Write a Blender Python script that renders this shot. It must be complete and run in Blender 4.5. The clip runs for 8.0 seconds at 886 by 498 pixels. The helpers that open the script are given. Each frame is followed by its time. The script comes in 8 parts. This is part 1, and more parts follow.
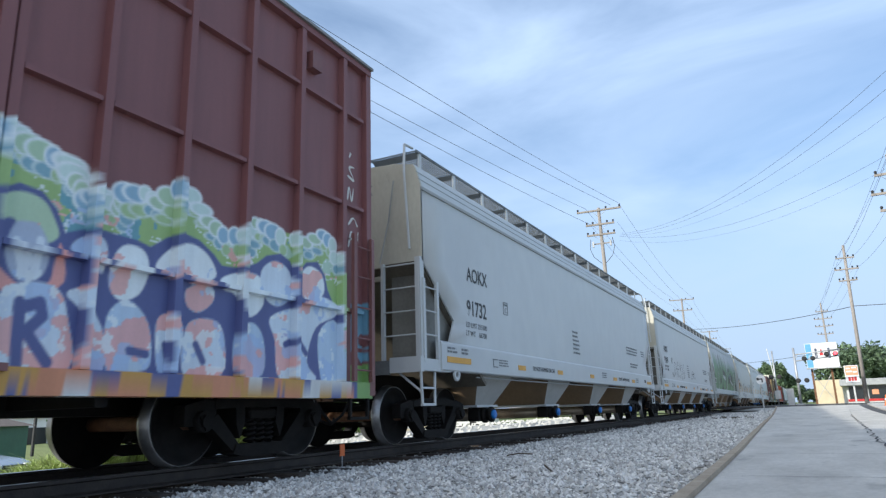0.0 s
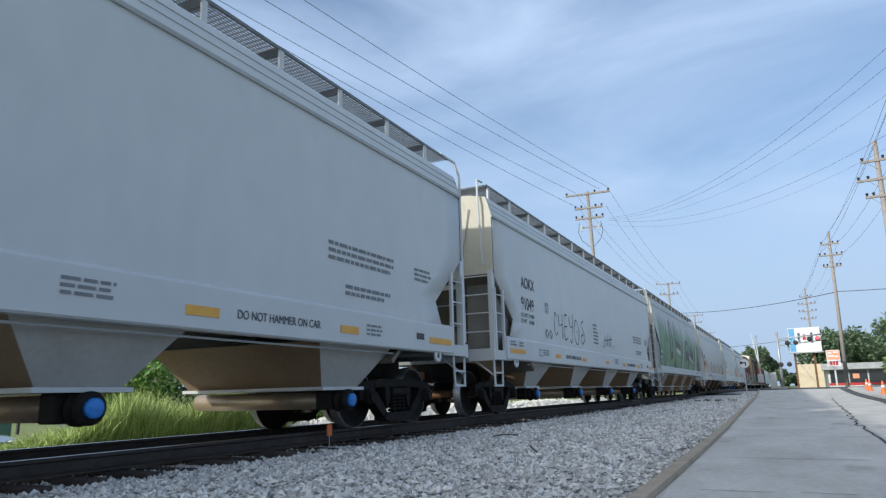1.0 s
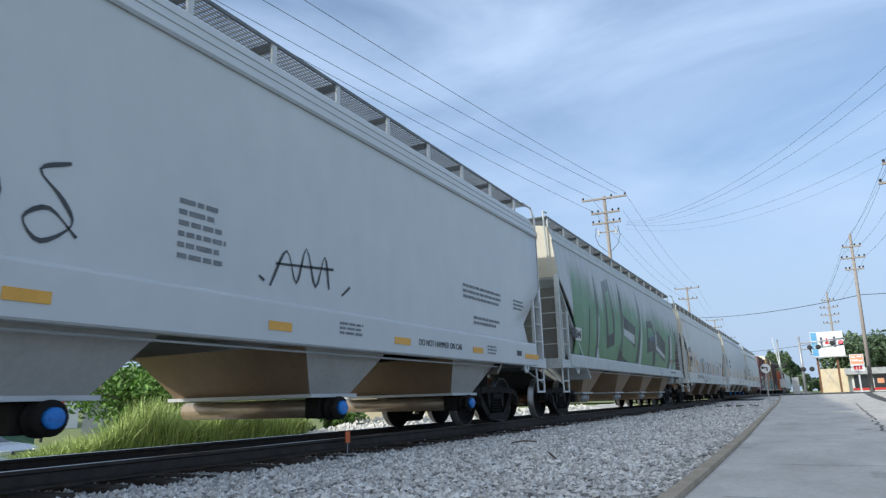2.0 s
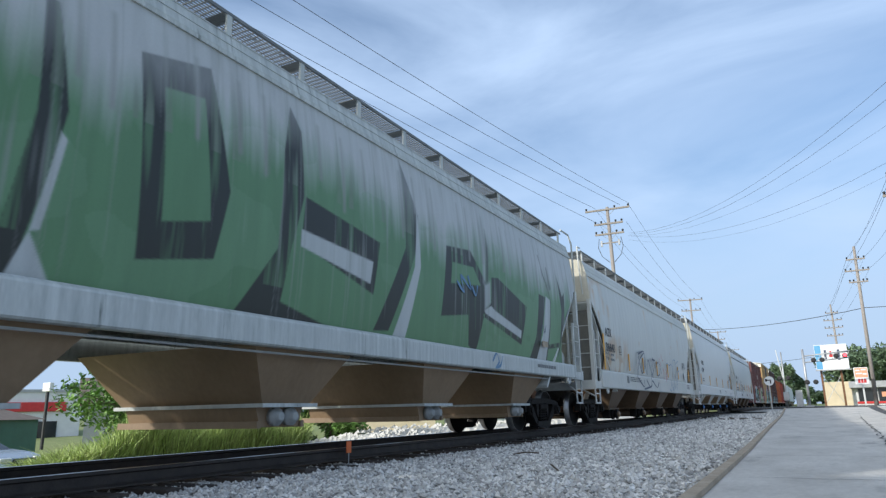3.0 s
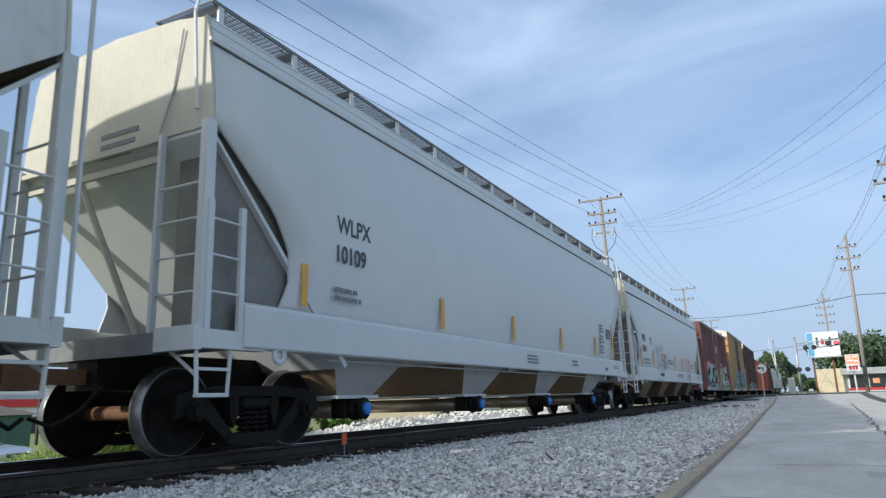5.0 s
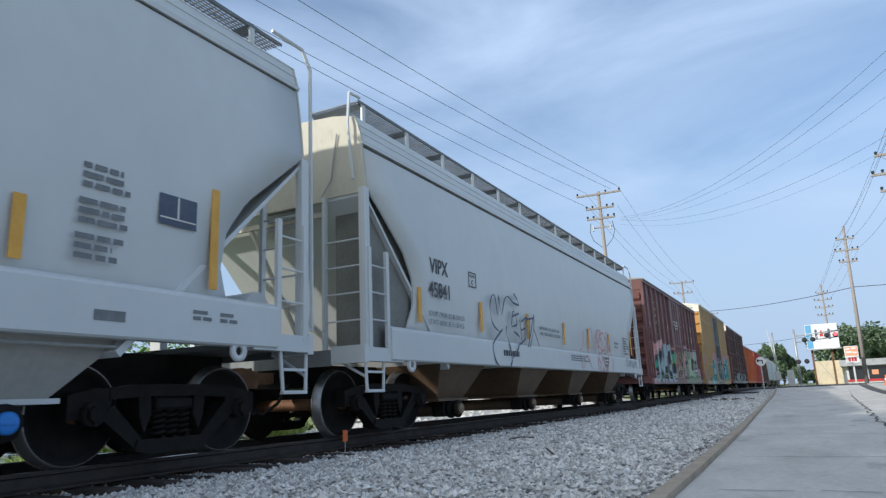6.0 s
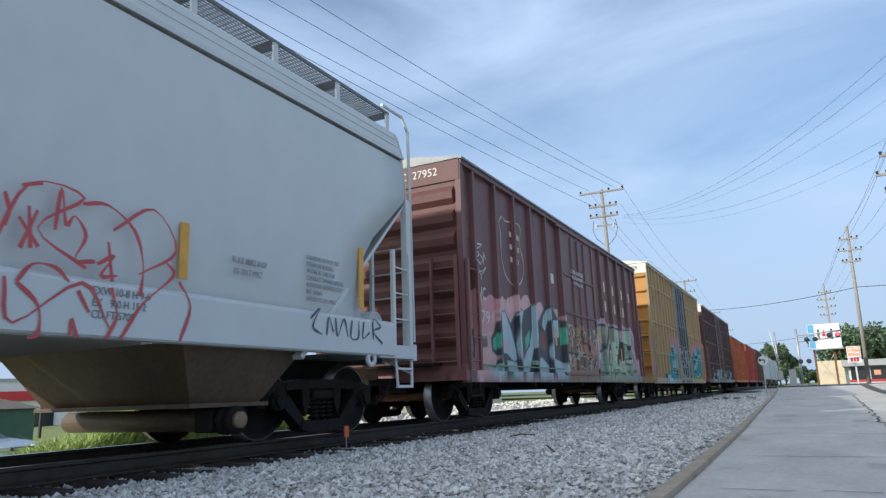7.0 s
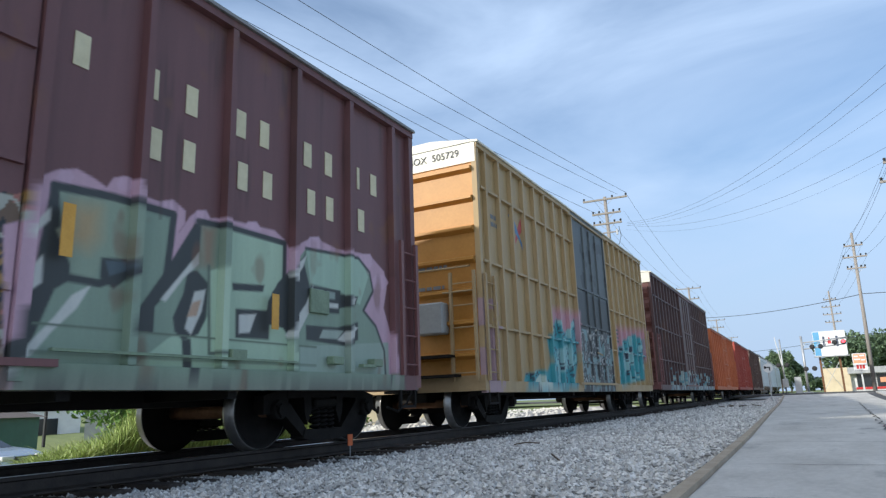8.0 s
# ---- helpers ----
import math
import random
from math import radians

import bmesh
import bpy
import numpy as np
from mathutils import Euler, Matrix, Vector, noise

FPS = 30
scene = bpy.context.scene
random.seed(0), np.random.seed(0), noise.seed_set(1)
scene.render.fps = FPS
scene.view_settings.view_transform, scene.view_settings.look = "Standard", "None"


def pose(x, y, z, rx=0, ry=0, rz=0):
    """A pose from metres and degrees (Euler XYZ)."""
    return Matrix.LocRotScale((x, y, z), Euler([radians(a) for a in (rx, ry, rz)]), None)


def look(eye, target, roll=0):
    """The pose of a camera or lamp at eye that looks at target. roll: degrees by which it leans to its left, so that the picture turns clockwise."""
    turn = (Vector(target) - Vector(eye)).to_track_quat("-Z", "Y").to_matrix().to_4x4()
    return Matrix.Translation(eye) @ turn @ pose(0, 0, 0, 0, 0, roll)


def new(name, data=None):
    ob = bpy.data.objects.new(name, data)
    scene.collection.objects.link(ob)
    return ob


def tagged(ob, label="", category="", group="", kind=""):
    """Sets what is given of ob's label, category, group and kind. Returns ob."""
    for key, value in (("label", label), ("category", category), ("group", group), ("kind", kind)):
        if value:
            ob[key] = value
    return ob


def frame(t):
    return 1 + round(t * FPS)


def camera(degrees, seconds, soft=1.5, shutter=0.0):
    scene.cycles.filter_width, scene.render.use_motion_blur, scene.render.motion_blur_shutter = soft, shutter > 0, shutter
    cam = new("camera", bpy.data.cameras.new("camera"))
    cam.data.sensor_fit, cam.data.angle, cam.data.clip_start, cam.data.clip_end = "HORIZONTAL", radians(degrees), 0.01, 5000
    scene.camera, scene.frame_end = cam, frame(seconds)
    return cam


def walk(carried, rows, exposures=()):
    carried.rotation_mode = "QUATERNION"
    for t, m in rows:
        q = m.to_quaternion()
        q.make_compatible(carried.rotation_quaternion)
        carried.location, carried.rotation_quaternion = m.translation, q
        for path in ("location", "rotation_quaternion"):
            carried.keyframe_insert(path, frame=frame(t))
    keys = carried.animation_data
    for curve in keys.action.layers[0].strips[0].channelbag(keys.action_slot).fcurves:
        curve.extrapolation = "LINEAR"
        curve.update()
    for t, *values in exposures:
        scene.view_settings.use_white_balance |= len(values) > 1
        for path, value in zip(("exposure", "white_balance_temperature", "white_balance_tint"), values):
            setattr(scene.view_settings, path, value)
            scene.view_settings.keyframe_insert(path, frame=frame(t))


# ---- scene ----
EYE = (0.0, 0.0, 0.48)


def aim(yaw, pitch, lean):
    """A pose of the hand-held camera: yaw to the left of the track's line, pitch up, lean to its left, in degrees."""
    a, b = radians(yaw), radians(pitch)
    way = Vector((-math.sin(a) * math.cos(b), math.cos(a) * math.cos(b), math.sin(b)))
    return look(EYE, Vector(EYE) + way * 10, lean)


cam = camera(66.4, 8.0, soft=1.3, shutter=0.03)
walk(cam, [(t, aim(*a)) for t, *a in (
    (0.0, 27.15, 13.63, -1.80), (0.5, 24.98, 12.31, -1.46), (1.0, 26.21, 12.08, -1.41), (1.5, 27.39, 12.35, -1.85),
    (3.0, 27.84, 13.49, -1.21), (3.5, 27.41, 13.97, -1.36), (4.0, 27.25, 13.88, -1.52), (4.5, 27.35, 13.20, -1.51),
    (6.0, 27.20, 12.42, -2.45), (6.5, 27.33, 12.23, -2.35), (7.0, 27.43, 12.15, -1.94), (7.5, 27.59, 12.52, -1.80),
    (8.0, 27.71, 12.82, -2.04))],
    exposures=((0.0, 0.47, 6150, 8), (0.5, 0.28, 6150, 8), (1.0, 0.20, 6150, 8), (2.0, 0.26, 6150, 8), (3.0, 0.32, 6150, 8), (3.5, 0.27, 6150, 8), (4.2, 0.20, 6150, 8), (6.0, 0.22, 6150, 8), (7.0, 0.27, 6150, 8), (8.0, 0.32, 6150, 8)))

# ---- world, sun ----
SUN_EL, SUN_AZ = 23.0, 213.0   # degrees above the horizon; clockwise from +y (the track's far end)
sun_way = Vector((math.sin(radians(SUN_AZ)) * math.cos(radians(SUN_EL)), math.cos(radians(SUN_AZ)) * math.cos(radians(SUN_EL)), math.sin(radians(SUN_EL))))
world = bpy.data.worlds.new("sky")
scene.world = world
world.use_nodes = True
wn, wl = world.node_tree.nodes, world.node_tree.links
wn.clear()
w_out, w_bg, w_sky = wn.new("ShaderNodeOutputWorld"), wn.new("ShaderNodeBackground"), wn.new("ShaderNodeTexSky")
w_sky.sky_type, w_sky.sun_disc = "NISHITA", False
w_sky.sun_elevation, w_sky.sun_rotation = radians(SUN_EL), radians(SUN_AZ)
w_sky.air_density, w_sky.dust_density, w_sky.ozone_density = 1.0, 0.5, 2.6
w_bg.inputs["Strength"].default_value = 0.13
# thin, drawn-out clouds over the blue
w_co, w_map, w_n1 = wn.new("ShaderNodeTexCoord"), wn.new("ShaderNodeMapping"), wn.new("ShaderNodeTexNoise")
w_map.inputs["Scale"].default_value = (1.0, 0.8, 3.4)
w_map.inputs["Rotation"].default_value = (0.0, 0.25, 0.5)
w_n1.inputs["Scale"].default_value, w_n1.inputs["Detail"].default_value, w_n1.inputs["Roughness"].default_value = 1.9, 6.0, 0.55
w_n1.inputs["Distortion"].default_value = 0.5
w_ramp = wn.new("ShaderNodeValToRGB")
w_ramp.color_ramp.elements[0].position, w_ramp.color_ramp.elements[1].position = 0.36, 0.72
w_ramp.color_ramp.elements[0].color, w_ramp.color_ramp.elements[1].color = (0.20, 0.20, 0.20, 1), (0.78, 0.78, 0.78, 1)
w_mix = wn.new("ShaderNodeMix")
w_mix.data_type = "RGBA"
w_mix.inputs["B"].default_value = (4.3, 5.3, 6.9, 1)
wl.new(w_co.outputs["Generated"], w_map.inputs["Vector"])
wl.new(w_map.outputs["Vector"], w_n1.inputs["Vector"])
wl.new(w_n1.outputs["Fac"], w_ramp.inputs["Fac"])
wl.new(w_ramp.outputs["Color"], w_mix.inputs["Factor"])
wl.new(w_sky.outputs["Color"], w_mix.inputs["A"])
w_sep, w_hz, w_mix2 = wn.new("ShaderNodeSeparateXYZ"), wn.new("ShaderNodeMapRange"), wn.new("ShaderNodeMix")
w_mix2.data_type = "RGBA"
w_mix2.inputs["B"].default_value = (3.05, 3.85, 5.1, 1)
w_hz.inputs["From Min"].default_value, w_hz.inputs["From Max"].default_value = 0.0, 0.42
w_hz.inputs["To Min"].default_value, w_hz.inputs["To Max"].default_value = 0.95, 0.0
w_hz.interpolation_type = "SMOOTHSTEP"
wl.new(w_co.outputs["Generated"], w_sep.inputs["Vector"])
wl.new(w_sep.outputs["Z"], w_hz.inputs["Value"])
wl.new(w_hz.outputs["Result"], w_mix2.inputs["Factor"])
wl.new(w_mix.outputs["Result"], w_mix2.inputs["A"])
# the thin cloud glows white towards the sun, behind the camera
w_dot, w_glow, w_mix3 = wn.new("ShaderNodeVectorMath"), wn.new("ShaderNodeMapRange"), wn.new("ShaderNodeMix")
w_dot.operation = "DOT_PRODUCT"
w_dot.inputs[1].default_value = sun_way
w_glow.interpolation_type = "SMOOTHSTEP"
w_glow.inputs["From Min"].default_value, w_glow.inputs["From Max"].default_value = 0.25, 1.0
w_mix3.data_type = "RGBA"
w_mix3.inputs["B"].default_value = (9.0, 9.0, 9.0, 1)
wl.new(w_co.outputs["Generated"], w_dot.inputs[0])
wl.new(w_dot.outputs["Value"], w_glow.inputs["Value"])
wl.new(w_glow.outputs["Result"], w_mix3.inputs["Factor"])
wl.new(w_mix2.outputs["Result"], w_mix3.inputs["A"])
wl.new(w_mix3.outputs["Result"], w_bg.inputs["Color"])
wl.new(w_bg.outputs["Background"], w_out.inputs["Surface"])
sun = new("sun", bpy.data.lights.new("sun", "SUN"))
sun.data.energy, sun.data.angle, sun.data.color = 3.2, radians(1.5), (1.0, 0.93, 0.82)
sun.matrix_world = look((0, 0, 60), Vector((0, 0, 60)) - sun_way)

# ---- materials ----
def node_mat(name):
    m = bpy.data.materials.new(name)
    m.use_nodes = True
    return m, m.node_tree.nodes, m.node_tree.links, m.node_tree.nodes["Principled BSDF"]


def surface(name, low, high, scale=3.0, rough=0.6, metal=0.0, bump=0.0, bump_scale=40.0, stretch=(1, 1, 1), spots=None, spot_at=0.62, spot_scale=1.2, randomise=0.0, spec=0.5):
    """A surface whose colour wanders between low and high at two scales, with fine relief and, if given, spots of a third colour."""
    m, n, l, b = node_mat(name)
    co, mp = n.new("ShaderNodeTexCoord"), n.new("ShaderNodeMapping")
    mp.inputs["Scale"].default_value = stretch
    l.new(co.outputs["Object"], mp.inputs["Vector"])
    big, fine = n.new("ShaderNodeTexNoise"), n.new("ShaderNodeTexNoise")
    big.inputs["Scale"].default_value, big.inputs["Detail"].default_value, big.inputs["Roughness"].default_value = scale, 6.0, 0.6
    fine.inputs["Scale"].default_value, fine.inputs["Detail"].default_value = scale * 14, 3.0
    l.new(mp.outputs["Vector"], big.inputs["Vector"])
    l.new(mp.outputs["Vector"], fine.inputs["Vector"])
    add = n.new("ShaderNodeMath")
    add.operation = "MULTIPLY_ADD"
    l.new(fine.outputs["Fac"], add.inputs[0])
    add.inputs[1].default_value = 0.45
    l.new(big.outputs["Fac"], add.inputs[2])
    ramp = n.new("ShaderNodeValToRGB")
    ramp.color_ramp.elements[0].position, ramp.color_ramp.elements[1].position = 0.48, 0.98
    ramp.color_ramp.elements[0].color, ramp.color_ramp.elements[1].color = (*low, 1), (*high, 1)
    l.new(add.outputs[0], ramp.inputs["Fac"])
    colour = ramp.outputs["Color"]
    if spots:
        sp = n.new("ShaderNodeTexNoise")
        sp.inputs["Scale"].default_value, sp.inputs["Detail"].default_value, sp.inputs["Roughness"].default_value = spot_scale, 8.0, 0.7
        l.new(mp.outputs["Vector"], sp.inputs["Vector"])
        sr = n.new("ShaderNodeValToRGB")
        sr.color_ramp.elements[0].position, sr.color_ramp.elements[1].position = spot_at, spot_at + 0.1
        l.new(sp.outputs["Fac"], sr.inputs["Fac"])
        mx = n.new("ShaderNodeMix")
        mx.data_type = "RGBA"
        l.new(sr.outputs["Color"], mx.inputs["Factor"])
        l.new(colour, mx.inputs["A"])
        mx.inputs["B"].default_value = (*spots, 1)
        colour = mx.outputs["Result"]
    if randomise:
        inf, hs, mr = n.new("ShaderNodeObjectInfo"), n.new("ShaderNodeHueSaturation"), n.new("ShaderNodeMapRange")
        mr.inputs["To Min"].default_value, mr.inputs["To Max"].default_value = 1 - randomise, 1 + randomise
        l.new(inf.outputs["Random"], mr.inputs["Value"])
        l.new(mr.outputs["Result"], hs.inputs["Value"])
        l.new(colour, hs.inputs["Color"])
        colour = hs.outputs["Color"]
    l.new(colour, b.inputs["Base Color"])
    b.inputs["Roughness"].default_value, b.inputs["Metallic"].default_value = rough, metal
    b.inputs["Specular IOR Level"].default_value = spec
    if bump:
        bt, bp = n.new("ShaderNodeTexNoise"), n.new("ShaderNodeBump")
        bt.inputs["Scale"].default_value, bt.inputs["Detail"].default_value = bump_scale, 5.0
        l.new(co.outputs["Object"], bt.inputs["Vector"])
        l.new(bt.outputs["Fac"], bp.inputs["Height"])
        bp.inputs["Strength"].default_value, bp.inputs["Distance"].default_value = min(1.0, bump), 0.02
        l.new(bp.outputs["Normal"], b.inputs["Normal"])
    return m


def plain(name, colour, rough=0.5, metal=0.0, glow=0.0):
    m, n, l, b = node_mat(name)
    b.inputs["Base Color"].default_value, b.inputs["Roughness"].default_value, b.inputs["Metallic"].default_value = (*colour, 1), rough, metal
    if glow:
        b.inputs["Emission Color"].default_value, b.inputs["Emission Strength"].default_value = (*colour, 1), glow
    return m


HOPPER_GREY = surface("grey_car_paint", (0.50, 0.52, 0.53), (0.58, 0.60, 0.60), 0.35, 0.42, bump=0.02, bump_scale=2, stretch=(1, 0.6, 0.4))
HOPPER_OLD = surface("weathered_grey_car_paint", (0.47, 0.48, 0.46), (0.61, 0.62, 0.59), 0.5, 0.5, bump=0.02, bump_scale=2, stretch=(1, 0.9, 0.45), spots=(0.40, 0.24, 0.12), spot_at=0.63, spot_scale=0.8)
HOPPER_PALE = surface("pale_car_paint", (0.55, 0.575, 0.58), (0.63, 0.65, 0.65), 0.35, 0.45, bump=0.02, bump_scale=2, stretch=(1, 0.6, 0.4))
# The tan includes warm light thrown up from the ground onto the bays.
UNDER_TAN = surface("warm_lit_tan_sheet", (0.20, 0.135, 0.08), (0.30, 0.21, 0.13), 1.1, 0.55, stretch=(1, 1, 0.5), spots=(0.16, 0.11, 0.07), spot_at=0.66)
UNDER_DARK = surface("dark_brown_hopper_sheet", (0.06, 0.038, 0.022), (0.14, 0.09, 0.052), 1.1, 0.6, spots=(0.17, 0.085, 0.04), spot_at=0.66)
IRON = surface("sooty_cast_iron", (0.006, 0.0053, 0.005), (0.018, 0.015, 0.013), 5, 0.75, 0.0, 0.2, 60, spec=0.22)
RUSTY = surface("rusty_iron", (0.10, 0.045, 0.02), (0.24, 0.12, 0.06), 5, 0.75, 0.1, 0.2, 60)
TREAD = surface("polished_wheel_steel", (0.22, 0.21, 0.20), (0.42, 0.41, 0.40), 8, 0.35, 0.85)
RAIL_SIDE = surface("rail_brown", (0.025, 0.02, 0.018), (0.06, 0.047, 0.038), 6, 0.75, 0.1, 0.2, 50)
RAIL_TOP = surface("rail_head_steel", (0.35, 0.34, 0.33), (0.6, 0.59, 0.58), 4, 0.28, 0.9)
SLEEPER = surface("creosoted_sleeper", (0.028, 0.022, 0.019), (0.085, 0.068, 0.056), 6, 0.85, 0, 0.5, 30, (1, 6, 6), randomise=0.25)
BALLAST = surface("ballast_ground", (0.40, 0.39, 0.37), (0.62, 0.605, 0.58), 9, 0.9, 0, 1.0, 22, spots=(0.10, 0.095, 0.09), spot_at=0.60, spot_scale=3)
def stone_mat():
    m = surface("ballast_stone", (0.47, 0.46, 0.44), (0.72, 0.705, 0.675), 4, 0.85, 0, 0.3, 90)
    n, l, b = m.node_tree.nodes, m.node_tree.links, m.node_tree.nodes["Principled BSDF"]
    geo, hs, mr = n.new("ShaderNodeNewGeometry"), n.new("ShaderNodeHueSaturation"), n.new("ShaderNodeMapRange")
    mr.inputs["To Min"].default_value, mr.inputs["To Max"].default_value = 0.55, 1.3
    src = b.inputs["Base Color"].links[0].from_socket
    l.new(geo.outputs["Random Per Island"], mr.inputs["Value"])
    l.new(mr.outputs["Result"], hs.inputs["Value"])
    l.new(src, hs.inputs["Color"])
    l.new(hs.outputs["Color"], b.inputs["Base Color"])
    return m
STONE = stone_mat()
ROAD = surface("worn_concrete_road", (0.44, 0.415, 0.375), (0.64, 0.61, 0.56), 1.6, 0.9, 0, 0.7, 70, stretch=(1, 0.45, 1), spots=(0.34, 0.325, 0.30), spot_at=0.57, spot_scale=0.9)
KERB = surface("dusty_kerb_concrete", (0.30, 0.24, 0.17), (0.45, 0.375, 0.285), 4, 0.92, 0, 0.5, 50)
ASPHALT = surface("street_asphalt", (0.05, 0.05, 0.052), (0.10, 0.10, 0.10), 2, 0.9, 0, 0.4, 80)
EARTH = surface("grassy_ground", (0.12, 0.16, 0.05), (0.24, 0.27, 0.10), 1.2, 0.95, 0, 0.6, 20, spots=(0.22, 0.19, 0.13), spot_at=0.64, spot_scale=0.5)
POLE_WOOD = surface("grey_pole_wood", (0.22, 0.19, 0.17), (0.36, 0.33, 0.30), 3, 0.85, 0, 0.3, 30, (8, 8, 1))
WIRE = plain("cable_black", (0.03, 0.03, 0.032), 0.5)
# ---- building helpers ----
def part(name, bm, material, parent=None, label="", smooth=False):
    """Links a bmesh as one mesh object under a thing or a part."""
    me = bpy.data.meshes.new(name)
    bmesh.ops.recalc_face_normals(bm, faces=bm.faces)
    if smooth:
        for f in bm.faces:
            f.smooth = True
    bm.to_mesh(me)
    bm.free()
    for m in (material if isinstance(material, (list, tuple)) else (material,)):
        me.materials.append(m)
    ob = new(name, me)
    if parent is not None:
        ob.parent = parent
    if label:
        ob["label"] = label
    return ob


def thing(name, label, category, group="", kind="", at=None):
    ob = tagged(new(name), label, category, group, kind)
    ob.empty_display_size = 0.2
    if at:
        ob.matrix_basis = pose(*at)
    return ob


def box(bm, x0, x1, y0, y1, z0, z1, bevel=0.0):
    vs = [bm.verts.new((x, y, z)) for x in (x0, x1) for y in (y0, y1) for z in (z0, z1)]
    fs = [bm.faces.new([vs[i] for i in q]) for q in ((0, 1, 3, 2), (4, 6, 7, 5), (0, 4, 5, 1), (2, 3, 7, 6), (0, 2, 6, 4), (1, 5, 7, 3))]
    if bevel:
        bmesh.ops.bevel(bm, geom=list({e for f in fs for e in f.edges}), offset=bevel, segments=1, affect="EDGES")
    return bm


def boxes(*rows, bevel=0.0):
    bm = bmesh.new()
    for r in rows:
        box(bm, *r, bevel=bevel)
    return bm


def tube(bm, a, b, r, sides=10, r2=None, caps=True):
    a, b = Vector(a), Vector(b)
    way = (b - a).normalized()
    q = way.to_track_quat("Z", "Y")
    rings = []
    for p, rr in ((a, r), (b, r if r2 is None else r2)):
        rings.append([bm.verts.new(p + q @ Vector((rr * math.cos(2 * math.pi * k / sides), rr * math.sin(2 * math.pi * k / sides), 0))) for k in range(sides)])
    for k in range(sides):
        f = bm.faces.new((rings[0][k], rings[0][(k + 1) % sides], rings[1][(k + 1) % sides], rings[1][k]))
        f.smooth = sides > 6
    if caps:
        bm.faces.new(rings[0][::-1])
        bm.faces.new(rings[1])
    return bm


def rod(points, r, sides=6):
    bm = bmesh.new()
    for a, b in zip(points, points[1:]):
        tube(bm, a, b, r, sides)
    return bm


def lathe(bm, profile, axis="x", sides=28, at=(0, 0, 0), caps=True):
    """A turned body: profile of (distance along the axis, radius)."""
    rings = []
    for u, r in profile:
        ring = []
        for k in range(sides):
            c, s_ = r * math.cos(2 * math.pi * k / sides), r * math.sin(2 * math.pi * k / sides)
            p = {"x": (u, c, s_), "y": (c, u, s_), "z": (c, s_, u)}[axis]
            ring.append(bm.verts.new(Vector(p) + Vector(at)))
        rings.append(ring)
    for a, b in zip(rings, rings[1:]):
        for k in range(sides):
            f = bm.faces.new((a[k], a[(k + 1) % sides], b[(k + 1) % sides], b[k]))
            f.smooth = True
    if caps:
        bm.faces.new(rings[0])
        bm.faces.new(rings[-1])
    return bm


def prism(bm, outline, x0, x1):
    """An outline of (y, z) points carried from x0 to x1."""
    a = [bm.verts.new((x0, y, z)) for y, z in outline]
    b = [bm.verts.new((x1, y, z)) for y, z in outline]
    bm.faces.new(a)
    bm.faces.new(b[::-1])
    for k in range(len(a)):
        bm.faces.new((a[k], b[k], b[(k + 1) % len(a)], a[(k + 1) % len(a)]))
    return bm


def sweep(bm, outline, y0, y1, cap=True):
    """An outline of (x, z) points carried along the track from y0 to y1."""
    a = [bm.verts.new((x, y0, z)) for x, z in outline]
    b = [bm.verts.new((x, y1, z)) for x, z in outline]
    if cap:
        bm.faces.new(a)
        bm.faces.new(b[::-1])
    for k in range(len(a)):
        bm.faces.new((a[k], b[k], b[(k + 1) % len(a)], a[(k + 1) % len(a)]))
    return bm


# ---- ground, road, track ----
TRACK_X, GAUGE = -6.90, 1.56


def kerb_x(y):
    return float(np.interp(y, (-20, 0, 5.1, 11.3, 26, 50, 62), (-0.80, -0.93, -0.96, -1.05, -1.42, -1.95, -2.15)))


def road_z(y):
    return -0.20 + 0.42 * float(np.interp(y, (40, 62), (0, 1))) ** 2


def ground_z(x, y):
    """The lie of the land: level by the track, a lower lot beyond it, rising to the street far ahead."""
    z = -0.27
    if x < -11:
        z -= 1.05 * min(1.0, (-11 - x) / 4.0) * float(np.interp(y, (0, 30, 60), (1, 1, 0)))
    if x > -1:
        z = -0.33
    return z + 0.42 * float(np.interp(y, (40, 62), (0, 1))) ** 2 * (1 if x > -3 else 0.3)


def build_ground():
    bm = bmesh.new()
    xs = [-3000, -600, -150, -60, -40, -28, -20, -16, -14.5, -13, -12, -11, -10, -9, -8, -5.2, -4, -3, -2, -1, 1, 3, 6, 10, 20, 60, 200, 600, 3000]
    ys = [-3000, -300, -60, -20, -8, -2, 2, 5, 8, 11, 14, 18, 22, 27, 33, 40, 45, 50, 55, 62, 80, 120, 200, 400, 1000, 4000]
    grid = [[bm.verts.new((x, y, ground_z(x, y) + (0.03 * noise.noise((x * 0.7, y * 0.7, 0)) if -30 < x < -1 and 0 < y < 60 else 0))) for y in ys] for x in xs]
    for i in range(len(xs) - 1):
        for j in range(len(ys) - 1):
            f = bm.faces.new((grid[i][j], grid[i + 1][j], grid[i + 1][j + 1], grid[i][j + 1]))
            f.material_index = 1 if -9.5 < (xs[i] + xs[i + 1]) / 2 < 1 and -60 < ys[j] < 110 else 0
            f.smooth = True
    return tagged(part("ground", bm, (EARTH, BALLAST)), "grassy ground with grey ballast along the track", "ground", kind="structure")


build_ground()


